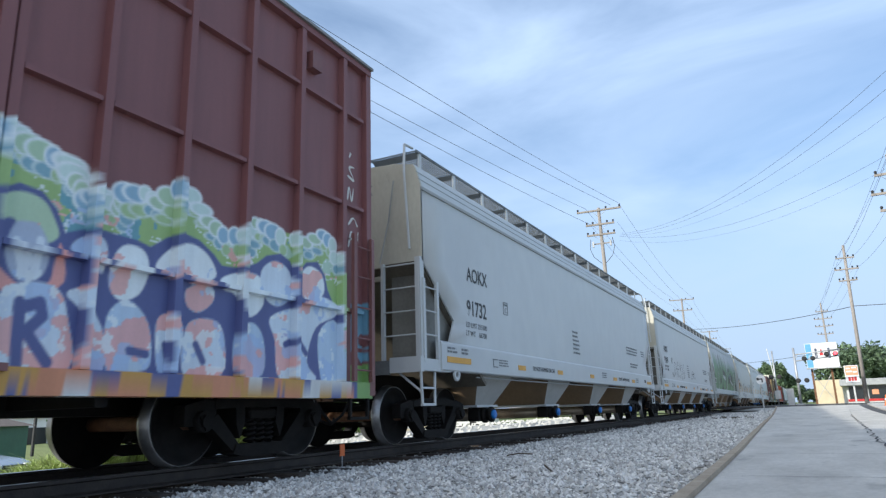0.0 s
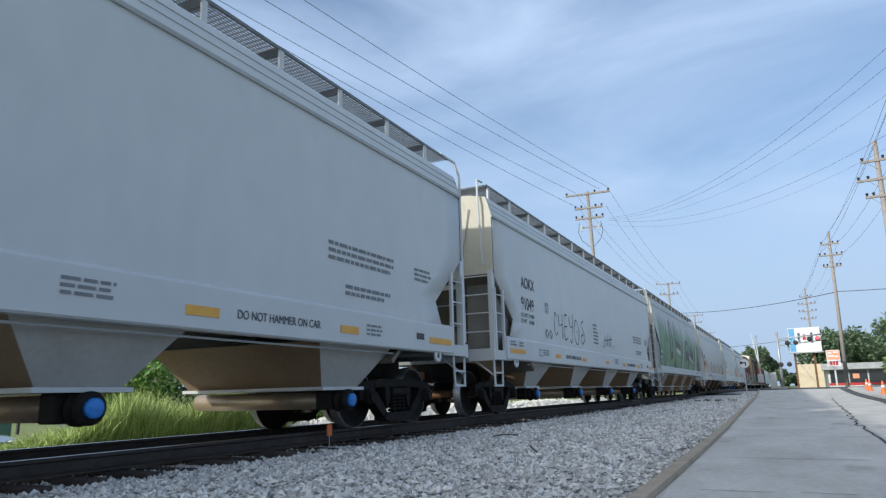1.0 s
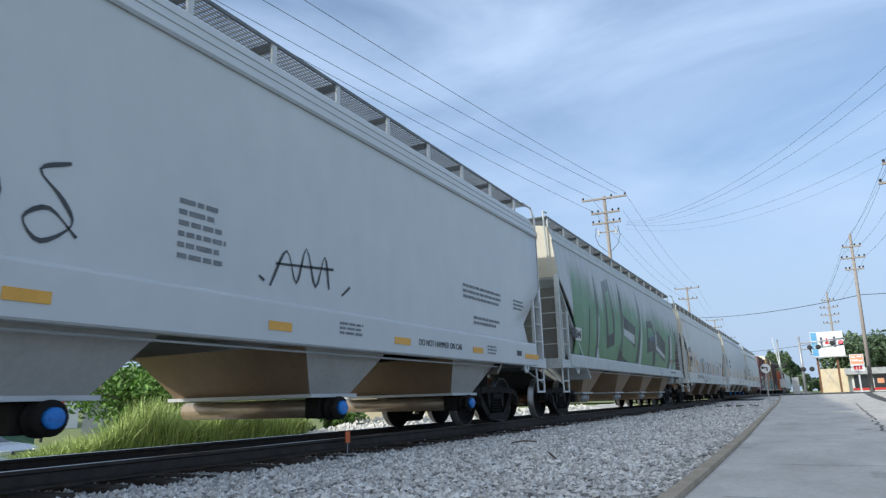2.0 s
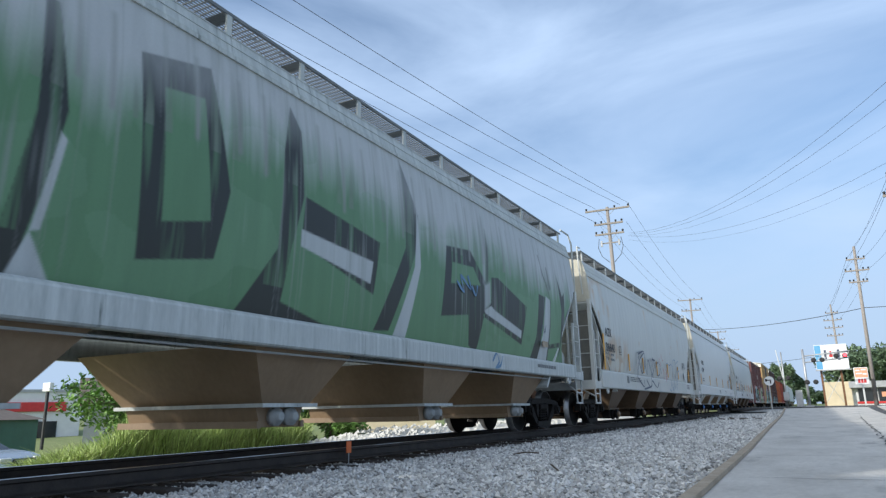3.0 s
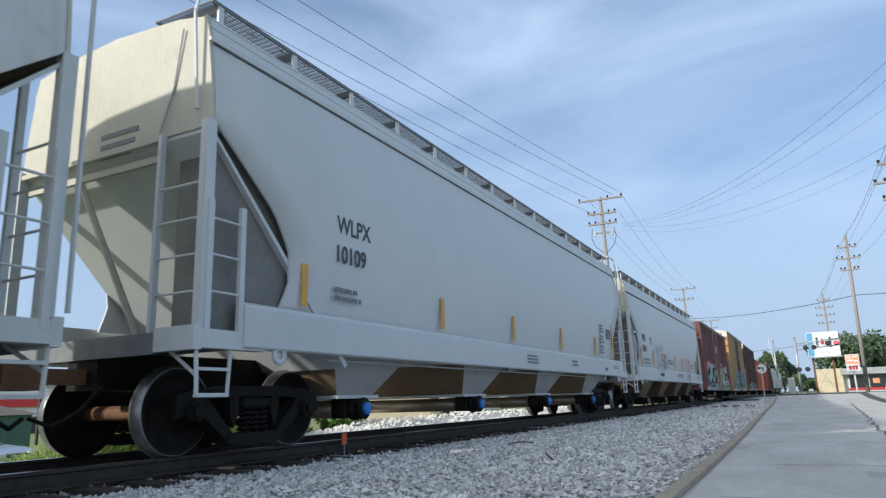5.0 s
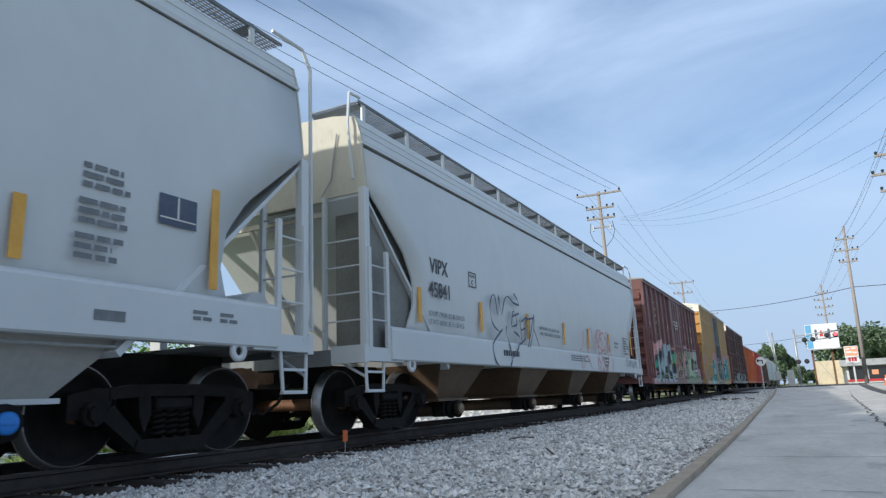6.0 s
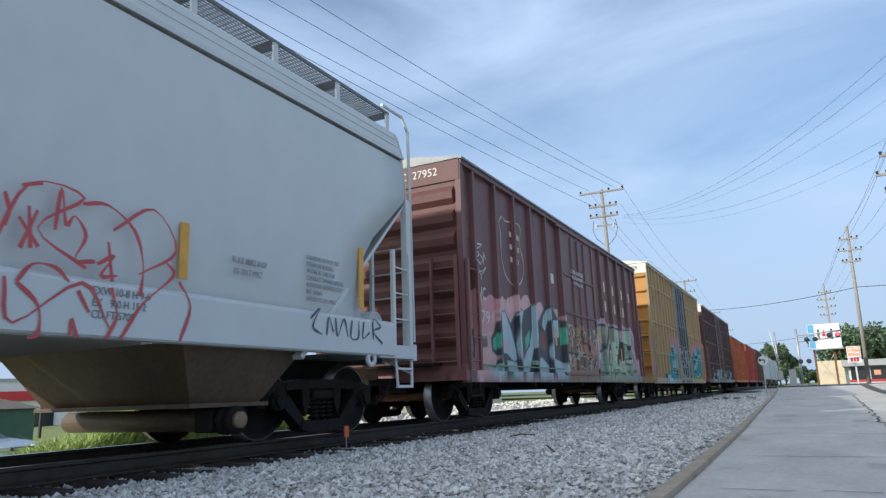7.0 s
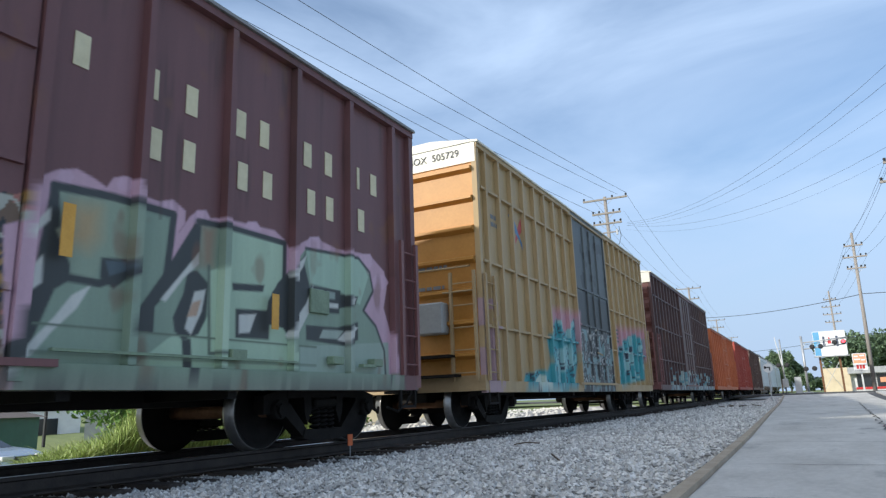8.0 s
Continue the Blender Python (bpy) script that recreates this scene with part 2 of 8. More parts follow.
def strip(name, rows, material, label, category, thick=0.12):
    """A paved strip: rows of (y, x left, x right, z)."""
    bm = bmesh.new()
    ring = []
    for y, xl, xr, z in rows:
        ring.append([bm.verts.new(p) for p in ((xl, y, z), (xr, y, z), (xr, y, z - thick), (xl, y, z - thick))])
    for a, b in zip(ring, ring[1:]):
        for k in range(4):
            bm.faces.new((a[k], a[(k + 1) % 4], b[(k + 1) % 4], b[k]))
    bm.faces.new(ring[0])
    bm.faces.new(ring[-1][::-1])
    return tagged(part(name, bm, material), label, category, kind="structure")


ROAD_ROWS = (-20, -5, 0, 3, 6, 9, 12, 16, 20, 25, 30, 36, 40, 44, 48, 52, 56, 60.5)
def road_right(y):
    return float(np.interp(y, (-20, 13.9, 19.7, 35, 60), (0.9, 1.03, 1.27, 1.75, 2.8)))
strip("road", [(y, kerb_x(y) + 0.124, road_right(y), road_z(y)) for y in ROAD_ROWS], ROAD, "pale worn concrete lane with cracks and patches", "road")
strip("pavement", [(y, road_right(y) + 0.004, road_right(y) + 9, road_z(y) + 0.004) for y in ROAD_ROWS], ROAD, "pale concrete forecourt beside the lane", "pavement")
def tar_x(y):
    return float(np.interp(y, (8, 12, 19.2, 30, 45, 58), (1.35, 1.75, 2.4, 3.0, 3.4, 3.5)))
TAR_ROWS = (8, 10, 12, 15, 19, 24, 30, 37, 44, 50, 55, 60)
strip("tar_edge", [(y, tar_x(y), tar_x(y) + 0.55, road_z(y) + 0.014) for y in TAR_ROWS], ASPHALT, "dark tar strip between lane and forecourt", "road")
strip("forecourt", [(y, tar_x(y) + 0.554, tar_x(y) + 6.5, road_z(y) + 0.09) for y in TAR_ROWS], ROAD, "raised pale concrete forecourt of the shop", "pavement", 0.2)
strip("kerb", [(y, kerb_x(y) + 0.015, kerb_x(y) + 0.12, road_z(y) + 0.045) for y in ROAD_ROWS], KERB, "low dusty concrete kerb between lane and ballast", "kerb", 0.2)
strip("street", [(60.5, -40, 60, 0.23), (70, -40, 60, 0.26)], ASPHALT, "dark asphalt street that crosses the track", "road")


def build_track():
    track = thing("railway_track", "railway track with brown steel rails on dark sleepers", "railway track", kind="structure")
    half = [(0.0, 0.0), (0.034, -0.004), (0.037, -0.035), (0.010, -0.05), (0.008, -0.135), (0.075, -0.155), (0.075, -0.17)]
    for side in (-1, 1):
        x = TRACK_X + side * GAUGE / 2
        bm = bmesh.new()
        outline = [(x + a, b) for a, b in half] + [(x - a, b) for a, b in half[::-1][:-1]]
        sweep(bm, outline, -40, 400)
        for f in bm.faces:
            if f.calc_center_median().z > -0.006:
                f.material_index = 1
        part("rail", bm, (RAIL_SIDE, RAIL_TOP), track, "brown steel rail with a polished head")
    bm = boxes((-1.35, 1.35, -0.11, 0.11, -0.36, -0.19), bevel=0.012)
    me = part("sleeper", bm, SLEEPER, track).data
    rng = random.Random(4)
    first = bpy.data.objects["sleeper"]
    first.location = (TRACK_X, -6, 0)
    for k in range(1, 230):
        ob = new("sleeper", me)
        ob.parent = track
        ob.matrix_basis = pose(TRACK_X + rng.uniform(-0.05, 0.06), -6 + 0.54 * k, rng.uniform(-0.02, 0.01), 0, rng.uniform(-0.6, 0.6), rng.uniform(-1.5, 1.5))
    return track


build_track()


def build_stones():
    """The loose ballast: many small angular stones joined into one mesh."""
    rng = np.random.default_rng(7)
    base = []
    for a in (-1, 1):
        base += [(a, 0, 0), (0, a, 0), (0, 0, a)]
    base = np.array(base, float)
    tri = np.array([(3, 4, 5), (4, 0, 5), (0, 1, 5), (1, 3, 5), (4, 3, 2), (0, 4, 2), (1, 0, 2), (3, 1, 2)])
    verts, faces, count = [], [], 0
    for y0, y1, per, size in ((1.5, 7, 620, 0.030), (7, 12, 420, 0.034), (12, 20, 230, 0.04), (20, 34, 90, 0.05), (34, 56, 26, 0.065)):
        area = (y1 - y0) * 5.2
        k = int(area * per)
        y = rng.uniform(y0, y1, k)
        x = rng.uniform(-6.35, -1.0, k)
        keep = x < np.array([kerb_x(v) for v in y]) - 0.01
        x, y = x[keep], y[keep]
        dirt = np.clip((x + 1.9) / 0.9, 0, 1)           # towards the kerb the stones thin out into dust
        keep = rng.uniform(size=len(x)) > dirt * 0.5
        x, y = x[keep], y[keep]
        for px_, py_ in zip(x, y):
            s_ = size * rng.uniform(0.55, 1.35)
            q = base * rng.uniform(0.6, 1.25, (6, 3)) * s_ * np.array((1, 1, 0.75)) + rng.normal(0, 0.16 * s_, (6, 3))
            a = rng.uniform(0, 6.28)
            c, sn = math.cos(a), math.sin(a)
            q = q @ np.array(((c, sn, 0), (-sn, c, 0), (0, 0, 1)))
            under = -0.235 if px_ > -5.55 else -0.25
            verts.append(q + (px_, py_, ground_z(px_, py_) + 0.27 + under + rng.uniform(-0.02, 0.02)))
            faces.append(tri + 6 * count)
            count += 1
    me = bpy.data.meshes.new("ballast_stones")
    me.from_pydata(np.concatenate(verts).tolist(), [], np.concatenate(faces).tolist())
    me.materials.append(STONE)
    return tagged(new("ballast_stones", me), "loose grey crushed-stone ballast beside the rails", "ballast", kind="stuff")


build_stones()

# ---- freight cars ----
# A car's own space: x across (0: middle of the track), y from its near end, z from the rail's head.
SIDE = 1.684
CARS, WHEELSETS = [], []
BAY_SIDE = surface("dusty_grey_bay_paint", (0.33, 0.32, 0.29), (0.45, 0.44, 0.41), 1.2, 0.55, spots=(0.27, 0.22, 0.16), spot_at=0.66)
# Darker than the car's paint: recess shade is in the colour; spots are weathering.
GUSSET = surface("shaded_weathered_gusset", (0.15, 0.147, 0.132), (0.23, 0.226, 0.205), 1.4, 0.6, spots=(0.11, 0.09, 0.07), spot_at=0.66)
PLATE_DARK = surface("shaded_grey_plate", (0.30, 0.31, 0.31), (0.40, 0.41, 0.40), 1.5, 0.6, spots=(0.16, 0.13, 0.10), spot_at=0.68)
WHITE_TRIM = surface("off_white_paint", (0.52, 0.54, 0.54), (0.66, 0.67, 0.66), 3, 0.5, spots=(0.30, 0.22, 0.15), spot_at=0.72)
GRATE = surface("galvanised_grating", (0.13, 0.14, 0.145), (0.22, 0.235, 0.24), 4, 0.6, 0.2)
SLOPE_TAN = surface("dark_tan_slope_sheet", (0.105, 0.09, 0.07), (0.18, 0.16, 0.125), 1.2, 0.65, spots=(0.08, 0.06, 0.045), spot_at=0.64)
ORANGE = surface("orange_reflective_tape", (0.62, 0.31, 0.04), (0.78, 0.42, 0.07), 4, 0.5)
INK = surface("black_stencil_paint", (0.035, 0.038, 0.042), (0.07, 0.075, 0.08), 8, 0.6)
INK_GREY = surface("faded_stencil_paint", (0.13, 0.14, 0.15), (0.22, 0.23, 0.24), 8, 0.6)
INK_WHITE = surface("white_stencil_paint", (0.60, 0.59, 0.54), (0.74, 0.73, 0.68), 8, 0.6)
INK_CREAM = surface("cream_stencil_paint", (0.62, 0.55, 0.36), (0.74, 0.67, 0.46), 8, 0.6)
INK_BLUE = surface("blue_spray_paint", (0.10, 0.20, 0.34), (0.16, 0.28, 0.44), 5, 0.6)
INK_NAVY = surface("dark_blue_spray_paint", (0.05, 0.065, 0.11), (0.10, 0.12, 0.17), 5, 0.6)
INK_RED = surface("red_spray_paint", (0.42, 0.06, 0.07), (0.56, 0.11, 0.11), 5, 0.6)
BLUE_CAP = surface("blue_plastic_cap", (0.02, 0.16, 0.52), (0.03, 0.23, 0.66), 3, 0.4)
PIPE = surface("outlet_pipe_steel", (0.30, 0.23, 0.16), (0.44, 0.35, 0.25), 3, 0.4, 0.5, spots=(0.16, 0.08, 0.04), spot_at=0.62)
MAROON = surface("maroon_car_paint", (0.16, 0.066, 0.066), (0.23, 0.10, 0.095), 1.1, 0.5, bump=0.05, bump_scale=3, stretch=(1, 1, 0.3), spots=(0.05, 0.025, 0.02), spot_at=0.66)
ROOF_METAL = surface("weathered_roof_sheet", (0.20, 0.20, 0.20), (0.34, 0.34, 0.33), 2, 0.6, 0.3)


def painted(name, rough=0.5):
    """Paint whose colour is sprayed on the mesh, broken by streaks and grain."""
    m, n, l, b = node_mat(name)
    at, co, mp, nz, fine = n.new("ShaderNodeVertexColor"), n.new("ShaderNodeTexCoord"), n.new("ShaderNodeMapping"), n.new("ShaderNodeTexNoise"), n.new("ShaderNodeTexNoise")
    at.layer_name = "paint"
    mp.inputs["Scale"].default_value = (1, 3.0, 0.35)
    nz.inputs["Scale"].default_value, nz.inputs["Detail"].default_value = 2.2, 6.0
    fine.inputs["Scale"].default_value = 35.0
    l.new(co.outputs["Object"], mp.inputs["Vector"])
    l.new(mp.outputs["Vector"], nz.inputs["Vector"])
    l.new(co.outputs["Object"], fine.inputs["Vector"])
    ad, mr, hs = n.new("ShaderNodeMath"), n.new("ShaderNodeMapRange"), n.new("ShaderNodeHueSaturation")
    ad.operation = "MULTIPLY_ADD"
    ad.inputs[1].default_value = 0.3
    l.new(fine.outputs["Fac"], ad.inputs[0])
    l.new(nz.outputs["Fac"], ad.inputs[2])
    mr.inputs["From Min"].default_value, mr.inputs["From Max"].default_value = 0.35, 0.95
    mr.inputs["To Min"].default_value, mr.inputs["To Max"].default_value = 0.88, 1.08
    l.new(ad.outputs[0], mr.inputs["Value"])
    l.new(mr.outputs["Result"], hs.inputs["Value"])
    l.new(at.outputs["Color"], hs.inputs["Color"])
    l.new(hs.outputs["Color"], b.inputs["Base Color"])
    b.inputs["Roughness"].default_value = rough
    return m


SPRAYED = painted("sprayed_car_paint")


class Wall:
    """The colours sprayed on a car's side, worked out point by point from (y, z)."""

    def __init__(self, y, z, ground):
        self.y, self.z, self.c = y, z, np.tile(np.array(ground, float), (len(y), 1))

    def fill(self, mask, colour, strength=1.0):
        k = np.asarray(mask, float)[:, None] * strength
        self.c = self.c * (1 - k) + np.array(colour) * k

    def away(self, pts, closed=False):
        pts = np.array(pts, float)
        if closed:
            pts = np.vstack((pts, pts[:1]))
        best = np.full(len(self.y), 1e9)
        for (ay, az), (by, bz) in zip(pts[:-1], pts[1:]):
            dy, dz = by - ay, bz - az
            t = np.clip(((self.y - ay) * dy + (self.z - az) * dz) / (dy * dy + dz * dz + 1e-9), 0, 1)
            best = np.minimum(best, np.hypot(self.y - ay - t * dy, self.z - az - t * dz))
        return best

    def line(self, pts, width, colour, edge=0.02, closed=False):
        self.fill(np.clip((width - self.away(pts, closed)) / edge + 0.5, 0, 1), colour)

    def area(self, pts, colour, edge=0.02, outline=None, width=0.0):
        pts = np.array(pts, float)
        inside = np.zeros(len(self.y), bool)
        for (ay, az), (by, bz) in zip(pts, np.roll(pts, -1, 0)):
            cross = (az > self.z) != (bz > self.z)
            inside ^= cross & (self.y < (by - ay) * (self.z - az) / (bz - az + 1e-12) + ay)
        d = self.away(pts, True)
        d = np.where(inside, d, -d)
        if outline is not None:
            self.fill(np.clip((d + width) / edge + 0.5, 0, 1), outline)
        self.fill(np.clip(d / edge + 0.5, 0, 1), colour)

    def blob(self, y, z, ry, rz, colour, outline=None, width=0.0, lean=0.0):
        d = np.hypot((self.y - y - lean * (self.z - z)) / ry, (self.z - z) / rz)
        if outline is not None:
            self.fill(np.clip((1 + width / min(ry, rz) - d) * min(ry, rz) / 0.02 + 0.5, 0, 1), outline)
        self.fill(np.clip((1 - d) * min(ry, rz) / 0.02 + 0.5, 0, 1), colour)

    def grain(self, sy, sz, seed, octaves=3):
        """Smooth noise from 0 to 1 over the wall."""
        out, amp, total = np.zeros(len(self.y)), 1.0, 0.0
        rng = np.random.default_rng(seed)
        for _ in range(octaves):
            g = rng.uniform(size=(64, 64))
            u, v = self.y / sy + 7, self.z / sz + 7
            i, j = np.floor(u).astype(int), np.floor(v).astype(int)
            fu, fv = u - i, v - j
            fu, fv = fu * fu * (3 - 2 * fu), fv * fv * (3 - 2 * fv)
            a = g[i % 64, j % 64] * (1 - fu) + g[(i + 1) % 64, j % 64] * fu
            b = g[i % 64, (j + 1) % 64] * (1 - fu) + g[(i + 1) % 64, (j + 1) % 64] * fu
            out += amp * (a * (1 - fv) + b * fv)
            total += amp
            amp, sy, sz = amp * 0.5, sy * 0.5, sz * 0.5
        return out / total


def colour_mesh(me, paint, ground):
    co = np.empty(len(me.vertices) * 3)
    me.vertices.foreach_get("co", co)
    co = co.reshape(-1, 3)
    w = Wall(co[:, 1], co[:, 2], ground)
    paint(w)
    layer = me.color_attributes.new("paint", "FLOAT_COLOR", "POINT")
    layer.data.foreach_set("color", np.hstack((np.clip(w.c, 0, 1), np.ones((len(co), 1)))).ravel().astype(np.float32))


def skin(name, profile, ends, columns, material, parent, paint=None, ground=(0.4, 0.4, 0.4), label="", thick=0.03, smooth=True):
    """A side sheet with thickness: profile of (x, z) from bottom to top; ends(z) gives where it starts and stops along the car."""
    n, verts, faces = len(profile), [], []
    for layer in (0, 1):
        for x, z in profile:
            a, b = ends(z)
            u = np.linspace(a, b, columns + 1) if layer == 0 else (a, b)
            verts += [(x - math.copysign(thick, x) * layer, float(v), z) for v in u]
    w = columns + 1
    for i in range(n - 1):
        for j in range(columns):
            q = (i * w + j, i * w + j + 1, (i + 1) * w + j + 1, (i + 1) * w + j)
            faces.append(q)
    o = n * w
    # the back of the sheet needs few faces: one strip per profile step
    for i in range(n - 1):
        faces.append((o + 2 * i + 2, o + 2 * i + 3, o + 2 * i + 1, o + 2 * i))
        faces.append((i * w, (i + 1) * w, o + 2 * i + 2, o + 2 * i))
        faces.append((i * w + columns, o + 2 * i + 1, o + 2 * i + 3, (i + 1) * w + columns))
    faces.append((0, o, o + 1, columns))
    faces.append(((n - 1) * w, (n - 1) * w + columns, o + 2 * n - 1, o + 2 * n - 2))
    me = bpy.data.meshes.new(name)
    me.from_pydata(verts, [], faces)
    if profile[0][0] < 0:
        me.flip_normals()
    if smooth:
        me.polygons.foreach_set("use_smooth", [k < (n - 1) * columns for k in range(len(faces))])
    me.materials.append(material)
    if paint:
        colour_mesh(me, paint, ground)
    ob = new(name, me)
    ob.parent = parent
    if label:
        ob["label"] = label
    return ob


def rib(name, x0, x1, y0, y1, z0, z1, parent, material, paint=None, ground=(0, 0, 0), step=0.04):
    """An upright or lengthwise post on a side, cut fine enough to carry the sprayed colours."""
    bm = bmesh.new()
    if z1 - z0 > y1 - y0:
        k = max(1, int((z1 - z0) / step)) if paint else 1
        rows = [[bm.verts.new(p) for p in ((x0, y0, z), (x1, y0 + 0.012, z), (x1, y1 - 0.012, z), (x0, y1, z))] for z in np.linspace(z0, z1, k + 1)]
    else:
        k = max(1, int((y1 - y0) / step)) if paint else 1
        rows = [[bm.verts.new(p) for p in ((x0, y, z0), (x1, y, z0 + 0.006), (x1, y, z1 - 0.006), (x0, y, z1))] for y in np.linspace(y0, y1, k + 1)]
    for a, b in zip(rows, rows[1:]):
        for j in range(4):
            bm.faces.new((a[j], a[(j + 1) % 4], b[(j + 1) % 4], b[j]))
    bm.faces.new(rows[0])
    bm.faces.new(rows[-1][::-1])
    ob = part(name, bm, material, parent)
    if paint:
        colour_mesh(ob.data, paint, ground)
    return ob


def letters(text, y, z, height, parent, material=INK, x=SIDE + 0.006, stretch=1.0, name="lettering", bold=0.0):
    """Stencilled words in the built-in font on the near side."""
    cu = bpy.data.curves.new(name, "FONT")
    cu.body, cu.size, cu.extrude, cu.offset = text, height * 1.38, 0.0015, bold
    tmp = bpy.data.objects.new(name, cu)
    me = bpy.data.meshes.new_from_object(tmp)
    bpy.data.objects.remove(tmp)
    me.transform(Matrix(((0, 0, 1, x), (stretch, 0, 0, y), (0, 1, 0, z), (0, 0, 0, 1))))
    me.materials.clear()
    me.materials.append(material)
    ob = new(name, me)
    ob.parent = parent
    return ob


def bars(y, z, width, lines, parent, material=INK_GREY, x=SIDE + 0.006, height=0.035, gap=0.06, seed=1, name="small_print"):
    """Lines of small print that cannot be read."""
    rng, bm = random.Random(seed), bmesh.new()
    for k in range(lines):
        at, end = y, y + width * rng.uniform(0.7, 1.0)
        while at < end:
            step = rng.uniform(0.06, 0.2)
            box(bm, x - 0.002, x + 0.001, at, min(at + step, end), z - k * gap - height, z - k * gap)
            at += step + 0.03
    return part(name, bm, material, parent)


def scrawl(strokes, parent, material, width=0.022, x=SIDE + 0.007, name="spray_tag", at=(0, 0), size=1.0, lean=0.0):
    """A marker or spray tag: strokes of (y, z) points, rounded off, laid on the side as thin ribbons."""
    bm = bmesh.new()
    for pts in strokes:
        p = [Vector((at[0] + size * (a + lean * b), at[1] + size * b)) for a, b in pts]
        if len(p) > 2:
            q = [p[0]]
            ext = [p[0] * 2 - p[1]] + p + [p[-1] * 2 - p[-2]]
            for i in range(1, len(ext) - 2):
                for t in (0.25, 0.5, 0.75, 1.0):
                    p0, p1, p2, p3 = ext[i - 1:i + 3]
                    q.append(0.5 * (2 * p1 + (p2 - p0) * t + (2 * p0 - 5 * p1 + 4 * p2 - p3) * t * t + (3 * p1 - p0 - 3 * p2 + p3) * t ** 3))
            p = q
        left, right = [], []
        for i, a in enumerate(p):
            d = (p[min(i + 1, len(p) - 1)] - p[max(i - 1, 0)]).normalized() if len(p) > 1 else Vector((1, 0))
            nrm = Vector((-d.y, d.x)) * width * (0.75 + 0.35 * math.sin(i * 0.9))
            left.append(bm.verts.new((x, a.x + nrm.x, a.y + nrm.y)))
            right.append(bm.verts.new((x, a.x - nrm.x, a.y - nrm.y)))
        for i in range(len(p) - 1):
            bm.faces.new((left[i], left[i + 1], right[i + 1], right[i]))
    return part(name, bm, material, parent)


# -- running gear --
WHEEL_R = 0.47
def wheel_mesh():
    bm = bmesh.new()
    lathe(bm, [(-0.09, 0.10), (-0.09, WHEEL_R - 0.09), (-0.075, WHEEL_R - 0.07), (-0.075, WHEEL_R + 0.026), (-0.045, WHEEL_R + 0.026), (-0.03, WHEEL_R + 0.004),
               (0.065, WHEEL_R), (0.066, WHEEL_R - 0.014), (0.065, WHEEL_R - 0.06), (0.03, WHEEL_R - 0.085), (0.005, 0.26), (0.05, 0.15), (0.075, 0.13), (0.075, 0.05)], sides=40)
    for f in bm.faces:
        c = f.calc_center_median()
        r = math.hypot(c.y, c.z)
        if r > WHEEL_R - 0.016:
            f.material_index = 1
    me = part("wheel", bm, (IRON, TREAD)).data
    bpy.data.objects.remove(bpy.data.objects["wheel"])
    return me


WHEEL = wheel_mesh()


def frame_mesh():
    """The cast side frame of a truck: arched top, dropped middle, openings for the springs."""
    bm = bmesh.new()
    z0 = WHEEL_R
    for side in (-1, 1):
        prism(bm, [(side * y, z) for y, z in ((1.16, z0 - 0.05), (1.16, z0 + 0.17), (0.86, z0 + 0.24), (0.72, z0 + 0.22), (0.72, z0 - 0.05))], -0.08, 0.08)
        prism(bm, [(side * y, z) for y, z in ((0.84, z0 - 0.03), (0.70, z0 + 0.08), (0.38, z0 - 0.24), (0.33, z0 - 0.33), (0.42, z0 - 0.36))], -0.09, 0.09)
        prism(bm, [(side * y, z) for y, z in ((0.42, z0 + 0.20), (0.28, z0 + 0.20), (0.26, z0 - 0.02), (0.34, z0 - 0.20), (0.40, z0 - 0.05))], -0.10, 0.08)
        tube(bm, (0.0, side * 0.93, z0), (0.15, side * 0.93, z0), 0.115, 14)
        tube(bm, (0.15, side * 0.93, z0), (0.19, side * 0.93, z0), 0.075, 10)
        for k in range(3):
            a = k * 2.1 + 0.5
            tube(bm, (0.14, side * 0.93 + 0.085 * math.cos(a), z0 + 0.085 * math.sin(a)), (0.175, side * 0.93 + 0.085 * math.cos(a), z0 + 0.085 * math.sin(a)), 0.018, 6)
    prism(bm, [(-0.74, z0 + 0.13), (-0.74, z0 + 0.23), (-0.42, z0 + 0.27), (0.42, z0 + 0.27), (0.74, z0 + 0.23), (0.74, z0 + 0.13), (0.3, z0 + 0.15), (-0.3, z0 + 0.15)], -0.09, 0.09)
    prism(bm, [(-0.46, z0 - 0.36), (-0.42, z0 - 0.26), (0.42, z0 - 0.26), (0.46, z0 - 0.36), (0.3, z0 - 0.40), (-0.3, z0 - 0.40)], -0.11, 0.11)
    box(bm, -0.13, 0.12, -0.23, 0.23, z0 + 0.02, z0 + 0.13, 0.02)
    me = part("side_frame", bm, IRON).data
    bpy.data.objects.remove(bpy.data.objects["side_frame"])
    return me


SIDE_FRAME = frame_mesh()


def spring_mesh():
    bm = bmesh.new()
    z0, turns, ring = WHEEL_R - 0.26, 5, []
    for k in range(turns * 10 + 1):
        a, z = k * math.pi / 5, z0 + 0.28 * k / (turns * 10)
        c = Vector((0.055 * math.cos(a), 0.065 * math.sin(a), z))
        out = Vector((math.cos(a), math.sin(a), 0))
        ring.append([bm.verts.new(c + out * 0.02 * u + Vector((0, 0, 0.02 * v))) for u, v in ((1, 0), (0, 1), (-1, 0), (0, -1))])
    for a, b in zip(ring, ring[1:]):
        for j in range(4):
            bm.faces.new((a[j], a[(j + 1) % 4], b[(j + 1) % 4], b[j])).smooth = True
    me = part("spring", bm, IRON).data
    bpy.data.objects.remove(bpy.data.objects["spring"])
    return me


SPRING = spring_mesh()


def share(name, me, parent, m=None):
    ob = new(name, me)
    ob.parent = parent
    if m is not None:
        ob.matrix_basis = m
    return ob


